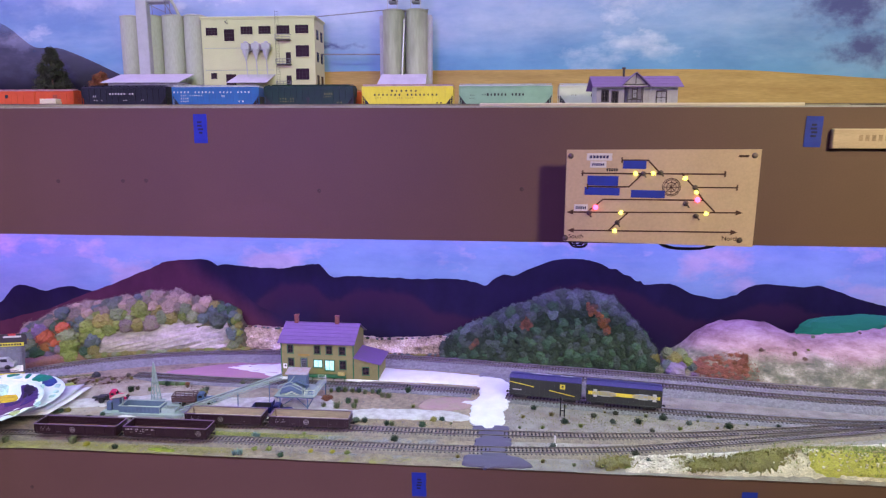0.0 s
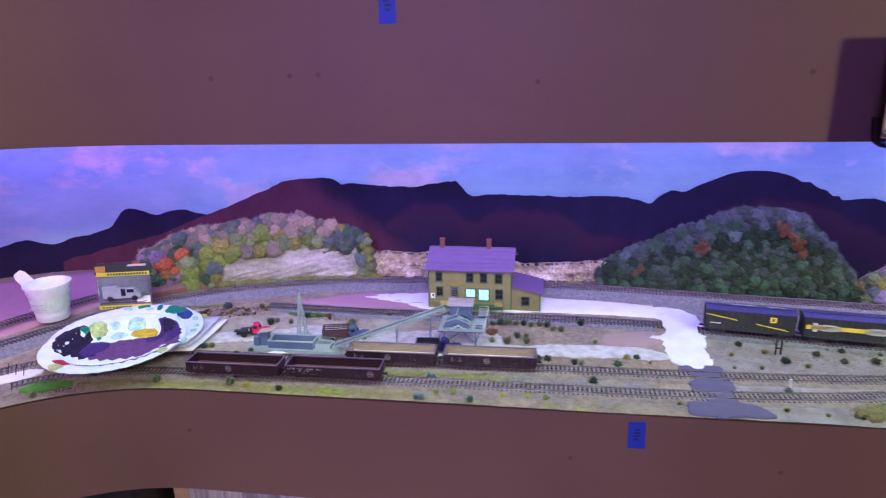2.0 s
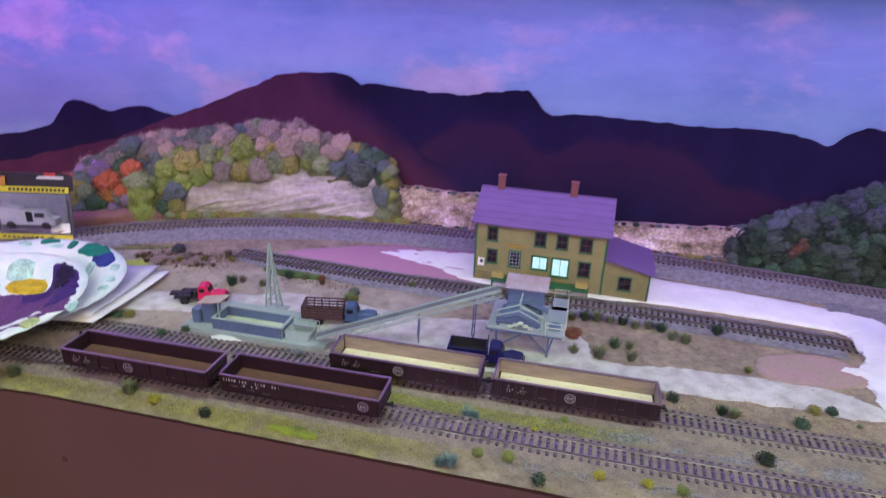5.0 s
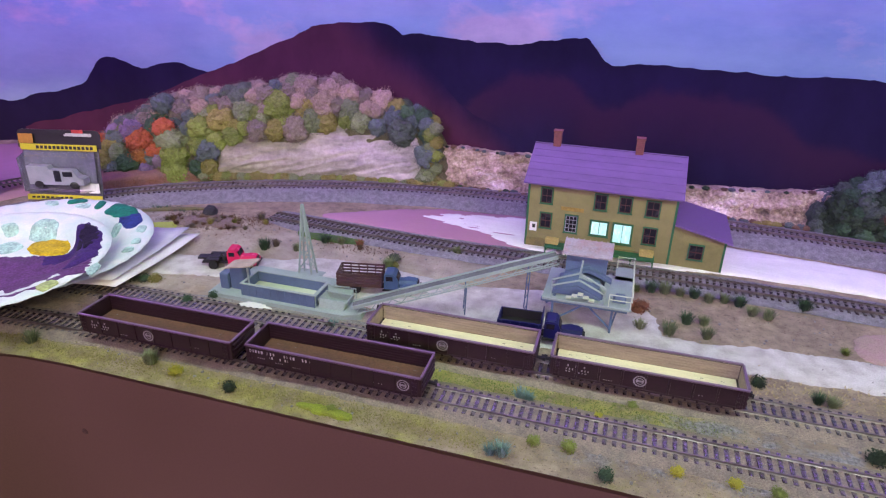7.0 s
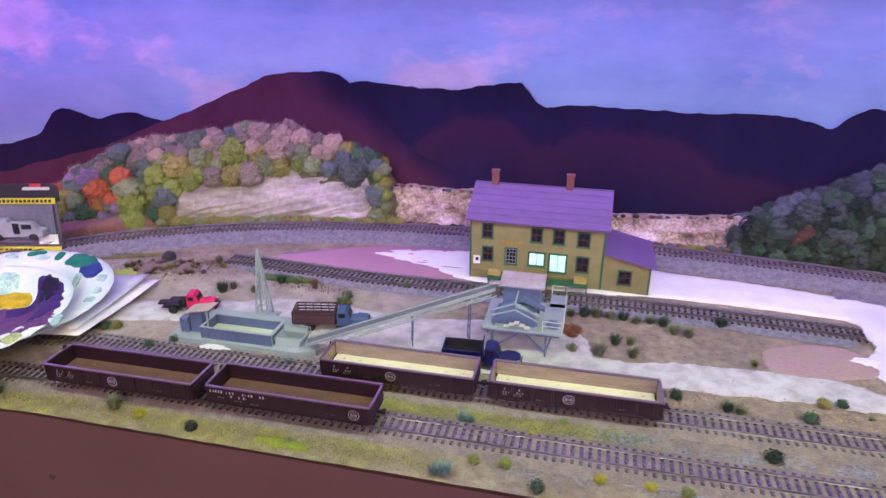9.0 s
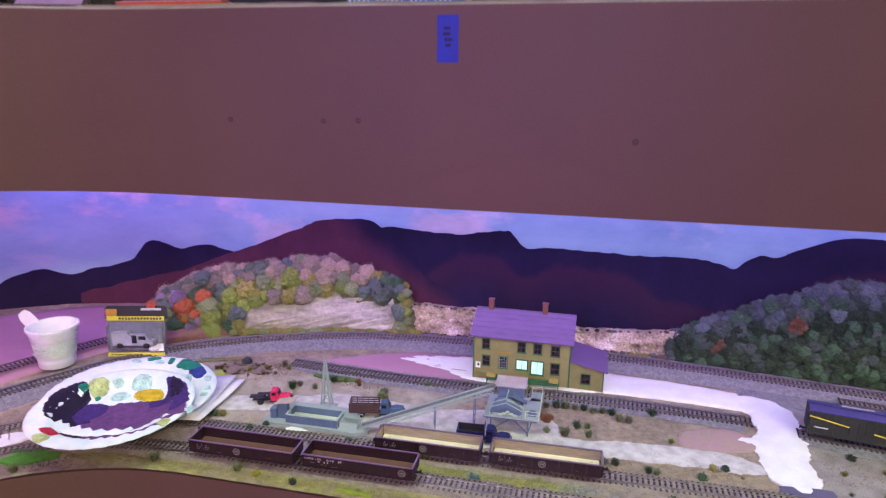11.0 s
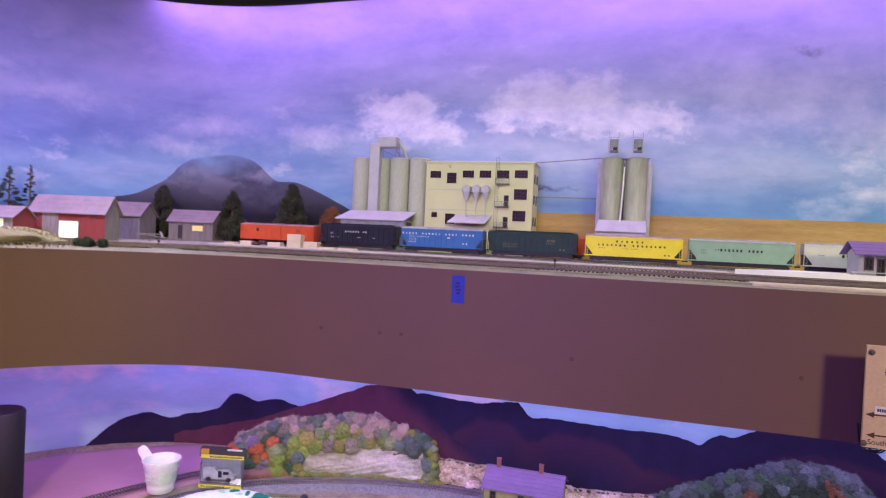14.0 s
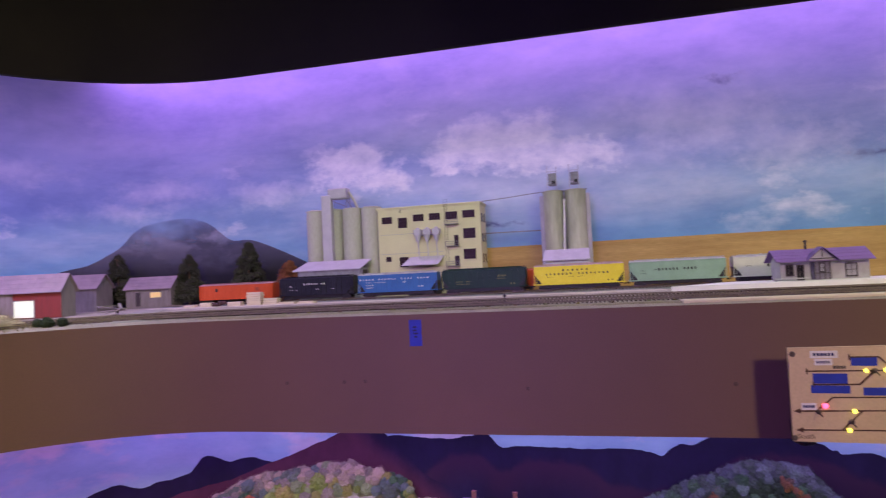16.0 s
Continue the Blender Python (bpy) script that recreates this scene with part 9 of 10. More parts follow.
def wires(x0, x1, y, z, count, drop, label, seed):
    root = thing("wire_bundle", pose(0, 0, 0), label, "wires", "hanging wires")
    rnd = random.Random(seed)
    for i in range(count):
        a, b = x0 + rnd.uniform(0, 0.01), x1 - rnd.uniform(0, 0.01)
        d = drop * rnd.uniform(0.6, 1.1)
        yy = y + rnd.uniform(0.0, 0.02)
        pts = [(a, yy, z + 0.02), (a + (b - a) * 0.15, yy, z - d * 0.6), (a + (b - a) * 0.5, yy + rnd.uniform(-0.004, 0.004), z - d), (a + (b - a) * 0.85, yy, z - d * 0.6), (b, yy, z + 0.02)]
        part("wire", Mesh().tube(smooth_line(pts, 6), 0.0009, 6), WIRERED if i % 4 == 3 else WIREBLACK, root, smooth=60)


wires(0.108, 0.142, 0.930, 1.3260, 6, 0.012, "bundle of black wires looping under the panel", 3)
wires(0.225, 0.330, 0.930, 1.3260, 7, 0.014, "long black and red wires sagging under the panel", 4)
wires(-0.465, -0.440, 0.975, 1.3200, 2, 0.005, "short wires dangling under the upper fascia", 5)
wires(-0.385, -0.315, 0.975, 1.3200, 1, 0.003, "thin wire sagging under the upper fascia", 6)
nameplate = thing("nameplate", pose(0.462, UYF - 0.0045, 1.468), "pale wooden nameplate with faint lettering on the fascia", "nameplate")
part("board", Mesh().box((0.075, 0, 0), (0.150, 0.009, 0.027), ch=0.0012), mat("pale_wood", (0.60, 0.47, 0.34), (0.52, 0.40, 0.28), 0.6, scale=12, fine=140, var=0.08, stretch=(1, 8, 8)), nameplate)
for i in range(5):
    part("print_bar", Mesh().box((0.036 + 0.0085 * i, -0.0047, 0.001), (0.0050, 0.0004, 0.0085)), mat("faint_brown_lettering", (0.44, 0.32, 0.22), None, 0.7, bump=0) if i == 0 else bpy.data.materials["faint_brown_lettering"], nameplate)
for label, line, z in (("slim LED strip under the upper deck", [(x * 1.0, 1.43) for x in (-1.3, 1.4)], 1.3225), ("slim LED strip behind the upper fascia", [(-1.1, 1.012), (1.2, 1.012)], 1.3225)):
    (xa, ya), (xb, yb) = line
    single("led_strip", Mesh().box(((xa + xb) / 2, ya, z), (xb - xa, 0.012, 0.0020)), PLASTER, label, "LED strip", "LED strips", kind="structure")
# ---- upper deck: tracks ----
UR = 1.5265
DULLTIE = mat("dull_brown_tie", (0.075, 0.055, 0.045), (0.05, 0.038, 0.032), 0.8, scale=300, fine=1500, var=0.25, bump=0.3, depth=0.0003, spec=0.15)


def yard_curve(r, y):
    """A line that follows the deck round its bend, then straight on at y."""
    return [(-0.75 + r * math.cos(radians(a)), 0.472 + r * math.sin(radians(a))) for a in (176, 164, 150, 136, 122, 108)] + [(-0.60, y), (-0.40, y), (0.0, y), (0.5, y), (1.2, y)]


track(yard_curve(0.535, 1.022), U, "yard track along the upper fascia", ties=DULLTIE, steel=DULLRAIL)
track(yard_curve(0.605, 1.088), U + 0.0005, "yard track on the upper deck", ties=DULLTIE, steel=DULLRAIL)
track(yard_curve(0.680, 1.160), U + 0.002, "third yard track on the upper deck", ties=DULLTIE, steel=DULLRAIL)
track([(-1.22, 1.378), (-0.6, 1.378), (0.0, 1.378), (0.6, 1.378), (1.2, 1.378)], UR, "mill track under the hopper cars", bed=(0.022, 0.007), ties=DULLTIE, steel=DULLRAIL)
track([(-0.55, 1.436), (0.0, 1.436), (0.5, 1.436)], UR, "siding behind the hopper cars", singly=False, ties=DULLTIE, steel=DULLRAIL)


# ---- upper deck: freight cars ----
def car_paint(name, c, c2=None, rough=0.45):
    return mat(name, c, c2, rough, scale=40, fine=700, var=0.07, bump=0.1, depth=0.0002, spec=0.2)


def hopper(m, label, paint, roof, ribs, print_mat, rows, length=0.197):
    """A covered hopper: sides with slanted ends, ribs or smooth, hatched roof, ladders, outlets, trucks."""
    root = thing("covered_hopper", m, label, "hopper car", "covered hopper cars")
    w, z0, z1, h = 0.0350, 0.0130, 0.0515, length / 2
    side = [(-h + 0.004, z1), (-h + 0.004, z0 + 0.021), (-h + 0.018, z0 + 0.003), (-h + 0.018, z0), (h - 0.018, z0), (h - 0.018, z0 + 0.003), (h - 0.004, z0 + 0.021), (h - 0.004, z1)]
    part("body", Mesh().prism(side, -w / 2, w / 2, "y"), paint, root)
    part("sill", Mesh().box((0, -w / 2 + 0.0006, z0 - 0.0005), (length - 0.004, 0.0022, 0.0026)).box((0, w / 2 - 0.0006, z0 - 0.0005), (length - 0.004, 0.0022, 0.0026)), paint, root)
    part("top_rail", Mesh().box((0, -w / 2 - 0.0003, z1 - 0.0010), (length - 0.006, 0.0014, 0.0024)).box((0, w / 2 + 0.0003, z1 - 0.0010), (length - 0.006, 0.0014, 0.0024)), paint, root)
    part("roof", Mesh().prism([(-w / 2, z1), (w / 2, z1), (w / 2 - 0.007, z1 + 0.0030), (-w / 2 + 0.007, z1 + 0.0030)], -h + 0.004, h - 0.004, "x"), roof, root)
    # underframe widened into a dark box that fills the shade beneath the car
    part("underframe", Mesh().box((0, 0, 0.0080), (length - 0.030, 0.0240, 0.0100)).box((0, 0, 0.0110), (length - 0.012, 0.0060, 0.0040)), BLACKMETAL, root)
    part("running_board", Mesh().box((0, -0.009, z1 + 0.0048), (length - 0.008, 0.0046, 0.0008)), roof, root)
    hatch = Mesh().box((0, 0.001, z1 + 0.0040), (length - 0.03, 0.0075, 0.0024))
    for i in range(9):
        hatch.box((-h + 0.022 + (length - 0.044) * i / 8, 0.001, z1 + 0.0054), (0.0016, 0.0085, 0.0010), ch=0.0002)
    part("hatch_cover", hatch, roof, root)
    for i in range(10):
        part("board_bracket", Mesh().box((-h + 0.012 + (length - 0.024) * i / 9, -w / 2 + 0.004, z1 + 0.0028), (0.0012, 0.0080, 0.0022), ch=0.0002), roof, root)
    if ribs:
        for s in (-1, 1):
            for i in range(ribs):
                x = -h + 0.020 + (length - 0.040) * i / (ribs - 1)
                part("rib", Mesh().box((x, s * (w / 2 + 0.0005), (z0 + z1) / 2), (0.0011, 0.0012, z1 - z0 - 0.002), ch=0.0002), paint, root)
    for s in (-1, 1):
        part("end_slope", Mesh().prism([(s * (h - 0.005), z0 + 0.020), (s * (h - 0.0175), z0 + 0.004), (s * (h - 0.016), z0 + 0.003), (s * (h - 0.004), z0 + 0.018)], -w / 2 + 0.001, w / 2 - 0.001, "y"), BLACKMETAL, root)
        part("end_platform", Mesh().box((s * (h - 0.008), 0, z0 - 0.0008), (0.016, w - 0.002, 0.0016)), paint, root)
        for y in (-w / 2, w / 2):
            part("end_post", Mesh().box((s * (h - 0.0035), y, (z0 + z1) / 2), (0.0012, 0.0012, z1 - z0)), paint, root)
        ladder(root, s * (h - 0.006), -w / 2 - 0.0004, z0 - 0.003, z1, 0.0052, 8, paint)
        truck_set(root, s * (h - 0.024), 0)
        coupler(root, s * h, 0)
        # dark block stands in for shade in the open car end
        part("end_bracing", Mesh().prism([(s * (h - 0.0050), z0 + 0.020), (s * (h - 0.0180), z0 + 0.0035), (s * (h - 0.0180), z0), (s * (h - 0.0050), z0)], -0.013, 0.013, "y"), BLACKMETAL, root)
    for i in range(3):
        x = (-0.042, 0, 0.042)[i]
        # black puts the shade under the car into the outlets' colour
        part("outlet", Mesh().prism([(x - 0.017, z0), (x + 0.017, z0), (x + 0.006, z0 - 0.0075), (x - 0.006, z0 - 0.0075)], -0.013, 0.013, "y"), BLACKMETAL, root)
    for n, (x, z, count, lh, lw, gap, skip) in enumerate(rows):
        letters(root, x, -w / 2 - 0.0013 if ribs else -w / 2 - 0.0002, z, count, lh, lw, gap, print_mat, n + 2, "lettering", skip)
    return root


PALEROOF = car_paint("pale_grey_roof", (0.42, 0.42, 0.43))
NAVYCAR, BLUECAR = car_paint("black_blue_car", (0.018, 0.018, 0.030)), car_paint("bright_blue_car", (0.040, 0.130, 0.350), (0.035, 0.11, 0.30))
GREENCAR, YELLOWCAR = car_paint("dark_green_car", (0.013, 0.037, 0.028)), car_paint("bright_yellow_car", (0.70, 0.60, 0.05), (0.64, 0.54, 0.04))
MINTCAR, CREAMCAR = car_paint("mint_green_car", (0.24, 0.37, 0.26), (0.21, 0.33, 0.23)), car_paint("cream_grey_car", (0.52, 0.53, 0.42), (0.46, 0.47, 0.37))
ORANGECAR = car_paint("orange_red_car", (0.52, 0.085, 0.030), (0.45, 0.07, 0.025))
hopper(pose(-0.7955, 1.378, UR), "black covered hopper car with white lettering", NAVYCAR, NAVYCAR, 13, WHITEPRINT, [(-0.030, 0.0380, 9, 0.0050, 0.0042, 0.0022, (6,)), (-0.068, 0.0330, 2, 0.0045, 0.0030, 0.0015, ()), (-0.066, 0.0245, 4, 0.0030, 0.0030, 0.0025, (2,)), (0.0, 0.0250, 3, 0.0020, 0.0022, 0.0012, ()), (0.040, 0.0250, 2, 0.0020, 0.0030, 0.0012, ())])
hopper(pose(-0.5915, 1.378, UR), "blue covered hopper car with white lettering", BLUECAR, PALEROOF, 13, WHITEPRINT, [(-0.090, 0.0410, 22, 0.0045, 0.0042, 0.0036, (5, 12, 17)), (-0.075, 0.0340, 10, 0.0028, 0.0030, 0.0020, (3,)), (-0.075, 0.0280, 4, 0.0036, 0.0030, 0.0018, ()), (-0.075, 0.0220, 4, 0.0030, 0.0030, 0.0018, ()), (0.015, 0.0330, 3, 0.0050, 0.0020, 0.0006, ()), (0.052, 0.0220, 2, 0.0045, 0.0050, 0.0030, ())])
hopper(pose(-0.3890, 1.378, UR), "dark green covered hopper car with faint yellow lettering", GREENCAR, GREENCAR, 13, mat("dull_olive_print", (0.20, 0.20, 0.06), None, 0.7, bump=0), [(0.035, 0.0370, 4, 0.0052, 0.0036, 0.0012, ()), (0.033, 0.0310, 4, 0.0030, 0.0034, 0.0014, ()), (-0.060, 0.0270, 6, 0.0034, 0.0034, 0.0020, (3,)), (-0.060, 0.0215, 6, 0.0026, 0.0034, 0.0020, ()), (0.062, 0.0190, 2, 0.0040, 0.0045, 0.0030, ())])
hopper(pose(-0.1800, 1.378, UR), "yellow covered hopper car with black lettering", YELLOWCAR, mat("rose_roof", (0.44, 0.30, 0.30), None, 0.6, scale=40, fine=500), 13, BLACKPRINT, [(-0.032, 0.0425, 6, 0.0048, 0.0048, 0.0052, ()), (-0.068, 0.0345, 16, 0.0050, 0.0046, 0.0040, (7,)), (-0.066, 0.0285, 3, 0.0020, 0.0030, 0.0018, ()), (-0.020, 0.0280, 8, 0.0018, 0.0024, 0.0020, (3,)), (0.062, 0.0180, 2, 0.0034, 0.0048, 0.0034, ())])
hopper(pose(0.0225, 1.378, UR), "mint green smooth covered hopper car with black lettering", MINTCAR, PALEROOF, 0, BLACKPRINT, [(-0.036, 0.0345, 11, 0.0062, 0.0052, 0.0020, (6,)), (-0.046, 0.0345, 2, 0.0030, 0.0030, 0.0015, ()), (-0.072, 0.0330, 3, 0.0022, 0.0024, 0.0014, ()), (-0.072, 0.0270, 3, 0.0022, 0.0024, 0.0014, ())])
hopper(pose(0.2270, 1.378, UR), "cream smooth covered hopper car behind the small station", CREAMCAR, PALEROOF, 0, BLACKPRINT, [(-0.030, 0.0330, 7, 0.0070, 0.0054, 0.0018, ()), (-0.070, 0.0330, 3, 0.0022, 0.0024, 0.0014, ())])
boxcar("boxcar", pose(-1.0110, 1.378, UR), "orange-red boxcar with a dark door end on the mill track", 0.203, ORANGECAR, mat("rosy_roof", (0.40, 0.22, 0.22), None, 0.6, scale=40, fine=500), "mill boxcars", [(-0.052, 0.0330, 0.007, 0.0070, 0, BLACKPRINT), (0.060, 0.0330, 0.010, 0.0080, 0, mat("brown_red_print", (0.30, 0.06, 0.03), None, 0.6, bump=0))])
boxcar("boxcar", pose(-0.3520, 1.436, UR), "orange boxcar standing behind the green hopper", 0.150, ORANGECAR, ORANGECAR, "mill boxcars", [])

# ---- flour mill ----
CREAMWALL = mat("cream_concrete", (0.60, 0.59, 0.34), (0.55, 0.54, 0.31), 0.8, scale=18, fine=500, var=0.06, bump=0.2, depth=0.0003)
SILO = mat("grey_silo_concrete", (0.44, 0.455, 0.36), (0.38, 0.395, 0.31), 0.8, scale=14, fine=300, var=0.08, bump=0.2, stretch=(1, 1, 0.3))
TINROOF = mat("pale_tin_roof", (0.44, 0.43, 0.46), (0.38, 0.37, 0.40), 0.55, scale=40, fine=500, var=0.06)
GREYSTEEL = mat("grey_steel", (0.24, 0.24, 0.26), None, 0.6, scale=60, fine=700)
MX, MY, MZ = -0.684, 1.510, U - 0.001


def wall_spot(cx, cy):
    return (cx - 590) / 537 * 0.269, 1.750 - (cy - 175) * 0.000489 - MZ


mill = thing("flour_mill", pose(MX, MY, MZ), "cream concrete mill building with dark windows and fire escape", "building")
part("wall", Mesh().box((0.1345, 0.040, 0.114), (0.269, 0.080, 0.228), ch=0.0006), CREAMWALL, mill)
part("cornice", Mesh().box((0.1345, 0.040, 0.2295), (0.275, 0.086, 0.0040), ch=0.0006).box((0.1345, 0.040, 0.2260), (0.272, 0.083, 0.0030), ch=0.0004), CREAMWALL, mill)
for cy in (308, 412):
    z = wall_spot(0, cy)[1]
    part("string_course", Mesh().box((0.050, -0.0004, z), (0.094, 0.0010, 0.0012)), CREAMWALL, mill)
MILLGLASS = mat("dark_maroon_glass", (0.034, 0.014, 0.026), (0.026, 0.011, 0.020), 0.35, scale=60, fine=300, var=0.08, bump=0, spec=0.08)
MILLFRAME = mat("dark_window_frame", (0.040, 0.032, 0.034), None, 0.6, scale=100, fine=600)
for x0, y0, x1, y1 in ((610, 222, 670, 262), (697, 230, 750, 288), (777, 218, 838, 258), (862, 217, 924, 257), (948, 215, 1013, 258), (1035, 213, 1102, 256), (1035, 306, 1102, 362), (1033, 412, 1100, 468), (697, 437, 750, 493), (628, 434, 654, 458), (990, 340, 1012, 395), (990, 447, 1012, 498)):
    (a, c), (b, d) = wall_spot(x0, y0), wall_spot(x1, y1)
    wide = (b - a) > 0.025
    window(mill, (a + b) / 2, (c + d) / 2, b - a - 0.0020, c - d - 0.0020, glass=MILLGLASS, sash=MILLFRAME, casing=MILLFRAME if (b - a) < 0.02 else CREAMWALL, bars=(3, 2) if wide else (1, 1))
for k in range(3):
    for y in (0.022, 0.056):
        z = (0.192, 0.142, 0.090)[k]
        w = part("side_window", Mesh().box((0.2693, y, z), (0.0010, 0.016, 0.022)), MILLFRAME, mill)
        part("pane", Mesh().box((0.2698, y, z), (0.0006, 0.0135, 0.0195)), GLASS, w)
fire = wall_spot(962, 300)[0]
ladder(mill, fire - 0.004, -0.006, 0.010, 0.243, 0.0080, 40, MILLFRAME)
for cy in (283, 395, 497):
    z = wall_spot(0, cy)[1]
    land = part("fire_landing", Mesh().box((fire + 0.010, -0.007, z), (0.034, 0.014, 0.0012)), GREYSTEEL, mill)
    part("landing_rail", Mesh().tube([(fire - 0.007, -0.001, z + 0.011), (fire - 0.007, -0.0135, z + 0.011), (fire + 0.027, -0.0135, z + 0.011), (fire + 0.027, -0.001, z + 0.011)], 0.0006, 5).tube([(fire - 0.007, -0.0135, z + 0.0055), (fire + 0.027, -0.0135, z + 0.0055)], 0.0005, 5), GREYSTEEL, land)
    for dx in (-0.007, 0.010, 0.027):
        part("rail_post", Mesh().tube([(fire + dx, -0.0135, z), (fire + dx, -0.0135, z + 0.011)], 0.0005, 5), GREYSTEEL, land)
for cx in (808, 856, 904):
    x, z = wall_spot(cx, 330)
    dust = part("dust_collector", Mesh().lathe((x, -0.012, z - 0.024), [(0.0018, 0), (0.0022, 0.004), (0.0078, 0.020), (0.0078, 0.024)], 16).box((x, -0.011, z + 0.007), (0.0190, 0.0150, 0.0150)), TINROOF, mill, smooth=40)
    part("dust_cap", Mesh().lathe((x, -0.011, z + 0.0145), [(0.0052, 0), (0.0052, 0.0030), (0.0020, 0.0046)], 14), TINROOF, dust, smooth=40)
    part("dust_pipe", Mesh().tube([(x, -0.012, z - 0.022), (x + 0.001, -0.010, z - 0.060)], 0.0012, 8), TINROOF, dust)
x0, z0 = wall_spot(856, 318)
part("collector_beam", Mesh().box((x0, -0.008, z0 - 0.006), (0.064, 0.012, 0.0026)), GREYSTEEL, mill)
x0, x1 = wall_spot(600, 0)[0], wall_spot(930, 0)[0]
for cy in (318, 420):
    part("floor_joint", Mesh().box(((x0 + x1) / 2, -0.0002, wall_spot(0, cy)[1]), (x1 - x0, 0.0012, 0.0014), ch=0.0002), SILO, mill)
(a, c), (b, d) = wall_spot(735, 440), wall_spot(935, 483)
aw = Mesh().add([(a + 0.012, 0, c), (b, 0, c), (b - 0.010, -0.034, d), (a - 0.004, -0.034, d), (a + 0.012, 0, c - 0.0016), (b, 0, c - 0.0016), (b - 0.010, -0.034, d - 0.0016), (a - 0.004, -0.034, d - 0.0016)], [(0, 1, 2, 3), (4, 5, 6, 7), (2, 3, 7, 6), (0, 3, 7, 4), (1, 2, 6, 5)])
part("awning", aw, TINROOF, mill)
part("dock", Mesh().box(((a + b) / 2, -0.014, 0.026), (b - a - 0.02, 0.028, 0.052)), MILLFRAME, mill)
hx, hz = wall_spot(717, 215)
part("hoist", Mesh().tube([(hx, 0, hz + 0.004), (hx, -0.016, hz + 0.006)], 0.0008, 5).tube([(hx, 0, hz + 0.014), (hx, -0.014, hz + 0.006)], 0.0006, 5), MILLFRAME, mill)

silos = thing("grain_silo_group", pose(-0.790, 1.545, MZ), "four pale concrete grain silos with an elevator leg", "silos")
for x in (-0.0815, -0.0300, 0.0230, 0.0765):
    part("silo", Mesh().lathe((x, 0, 0), [(0.0266, 0), (0.0266, 0.2365), (0.0275, 0.2370), (0.0275, 0.2395), (0.0200, 0.2420)], 30), SILO, silos, smooth=40)
part("elevator_leg", Mesh().box((-0.0340, -0.0330, 0.1380), (0.0270, 0.0180, 0.2760)), TINROOF, silos)
part("head_house", Mesh().box((-0.0030, -0.026, 0.2790), (0.0530, 0.030, 0.0280)), TINROOF, silos)
brace = Mesh()
for x in (-0.022, 0.022):
    brace.tube([(x, -0.036, 0.240), (x, -0.036, 0.266)], 0.0010, 5).tube([(x, -0.014, 0.240), (x, -0.014, 0.266)], 0.0010, 5)
brace.tube([(-0.022, -0.036, 0.262), (0.022, -0.036, 0.243)], 0.0010, 5).tube([(0.022, -0.036, 0.262), (0.034, -0.030, 0.240)], 0.0010, 5)
part("head_frame", brace, GREYSTEEL, silos)
part("spout", Mesh().tube([(0.024, -0.026, 0.284), (0.036, -0.020, 0.262), (0.042, -0.010, 0.240)], 0.0036, 8), SILO, silos, smooth=50)
shed = thing("loading_shed", pose(-0.800, 1.470, U), "grey loading shed with a pale tin roof at the silos", "shed", "loading sheds")
part("wall", Mesh().box((0, 0.006, 0.040), (0.176, 0.052, 0.080)), GREYSTEEL, shed)
part("roof", Mesh().add([(-0.084, 0.034, 0.1015), (0.096, 0.034, 0.1015), (0.086, -0.024, 0.0780), (-0.100, -0.024, 0.0780), (-0.084, 0.034, 0.0995), (0.096, 0.034, 0.0995), (0.086, -0.024, 0.0760), (-0.100, -0.024, 0.0760)], [(0, 1, 2, 3), (4, 5, 6, 7), (0, 1, 5, 4), (2, 3, 7, 6), (0, 3, 7, 4), (1, 2, 6, 5)]), TINROOF, shed)
part("end_opening", Mesh().box((0.0883, 0.004, 0.050), (0.0008, 0.030, 0.048)), MILLFRAME, shed)

east = thing("grain_silo_group", pose(-0.208, 1.535, MZ), "pair of stained concrete grain silos with rooftop lifts", "silos")
STAIN = mat("stained_silo_concrete", (0.46, 0.465, 0.35), (0.27, 0.28, 0.20), 0.8, scale=30, fine=200, var=0.08, bump=0.2, stretch=(1, 1, 0.18))
for x in (-0.0265, 0.0265):
    part("silo", Mesh().lathe((x, 0, 0), [(0.0252, 0), (0.0252, 0.2400), (0.0262, 0.2405), (0.0262, 0.2440), (0.0180, 0.2460)], 30), STAIN, east, smooth=40)
    lift = part("roof_lift", Mesh().box((x + 0.001, -0.012, 0.2715), (0.0200, 0.0180, 0.0300)), GREYSTEEL, east)
    part("lift_cage", Mesh().tube([(x - 0.011, -0.022, 0.244), (x - 0.011, -0.022, 0.306)], 0.0008, 5).tube([(x + 0.011, -0.022, 0.244), (x + 0.011, -0.022, 0.302)], 0.0008, 5).tube([(x - 0.011, -0.022, 0.290), (x + 0.011, -0.022, 0.290)], 0.0008, 5).tube([(x - 0.011, -0.022, 0.262), (x + 0.011, -0.022, 0.262)], 0.0008, 5), TINROOF, lift)
    part("lift_motor", Mesh().box((x + 0.004, -0.0225, 0.2640), (0.0090, 0.0030, 0.0070)), BLACKMETAL, lift)
part("side_panel", Mesh().box((0, 0.016, 0.118), (0.122, 0.022, 0.236)), TINROOF, east)
part("down_pipe", Mesh().tube([(0.0005, -0.0200, 0.222), (-0.0015, -0.0240, 0.160), (-0.0045, -0.0260, 0.096)], 0.0017, 8), PLASTER, east, "white down pipe", smooth=60)
part("roof_pipe", Mesh().tube([(-0.225, -0.012, 0.2300), (-0.140, -0.012, 0.2360), (-0.054, -0.014, 0.2430), (0.056, -0.014, 0.2430)], 0.0012, 6), GREYSTEEL, east)
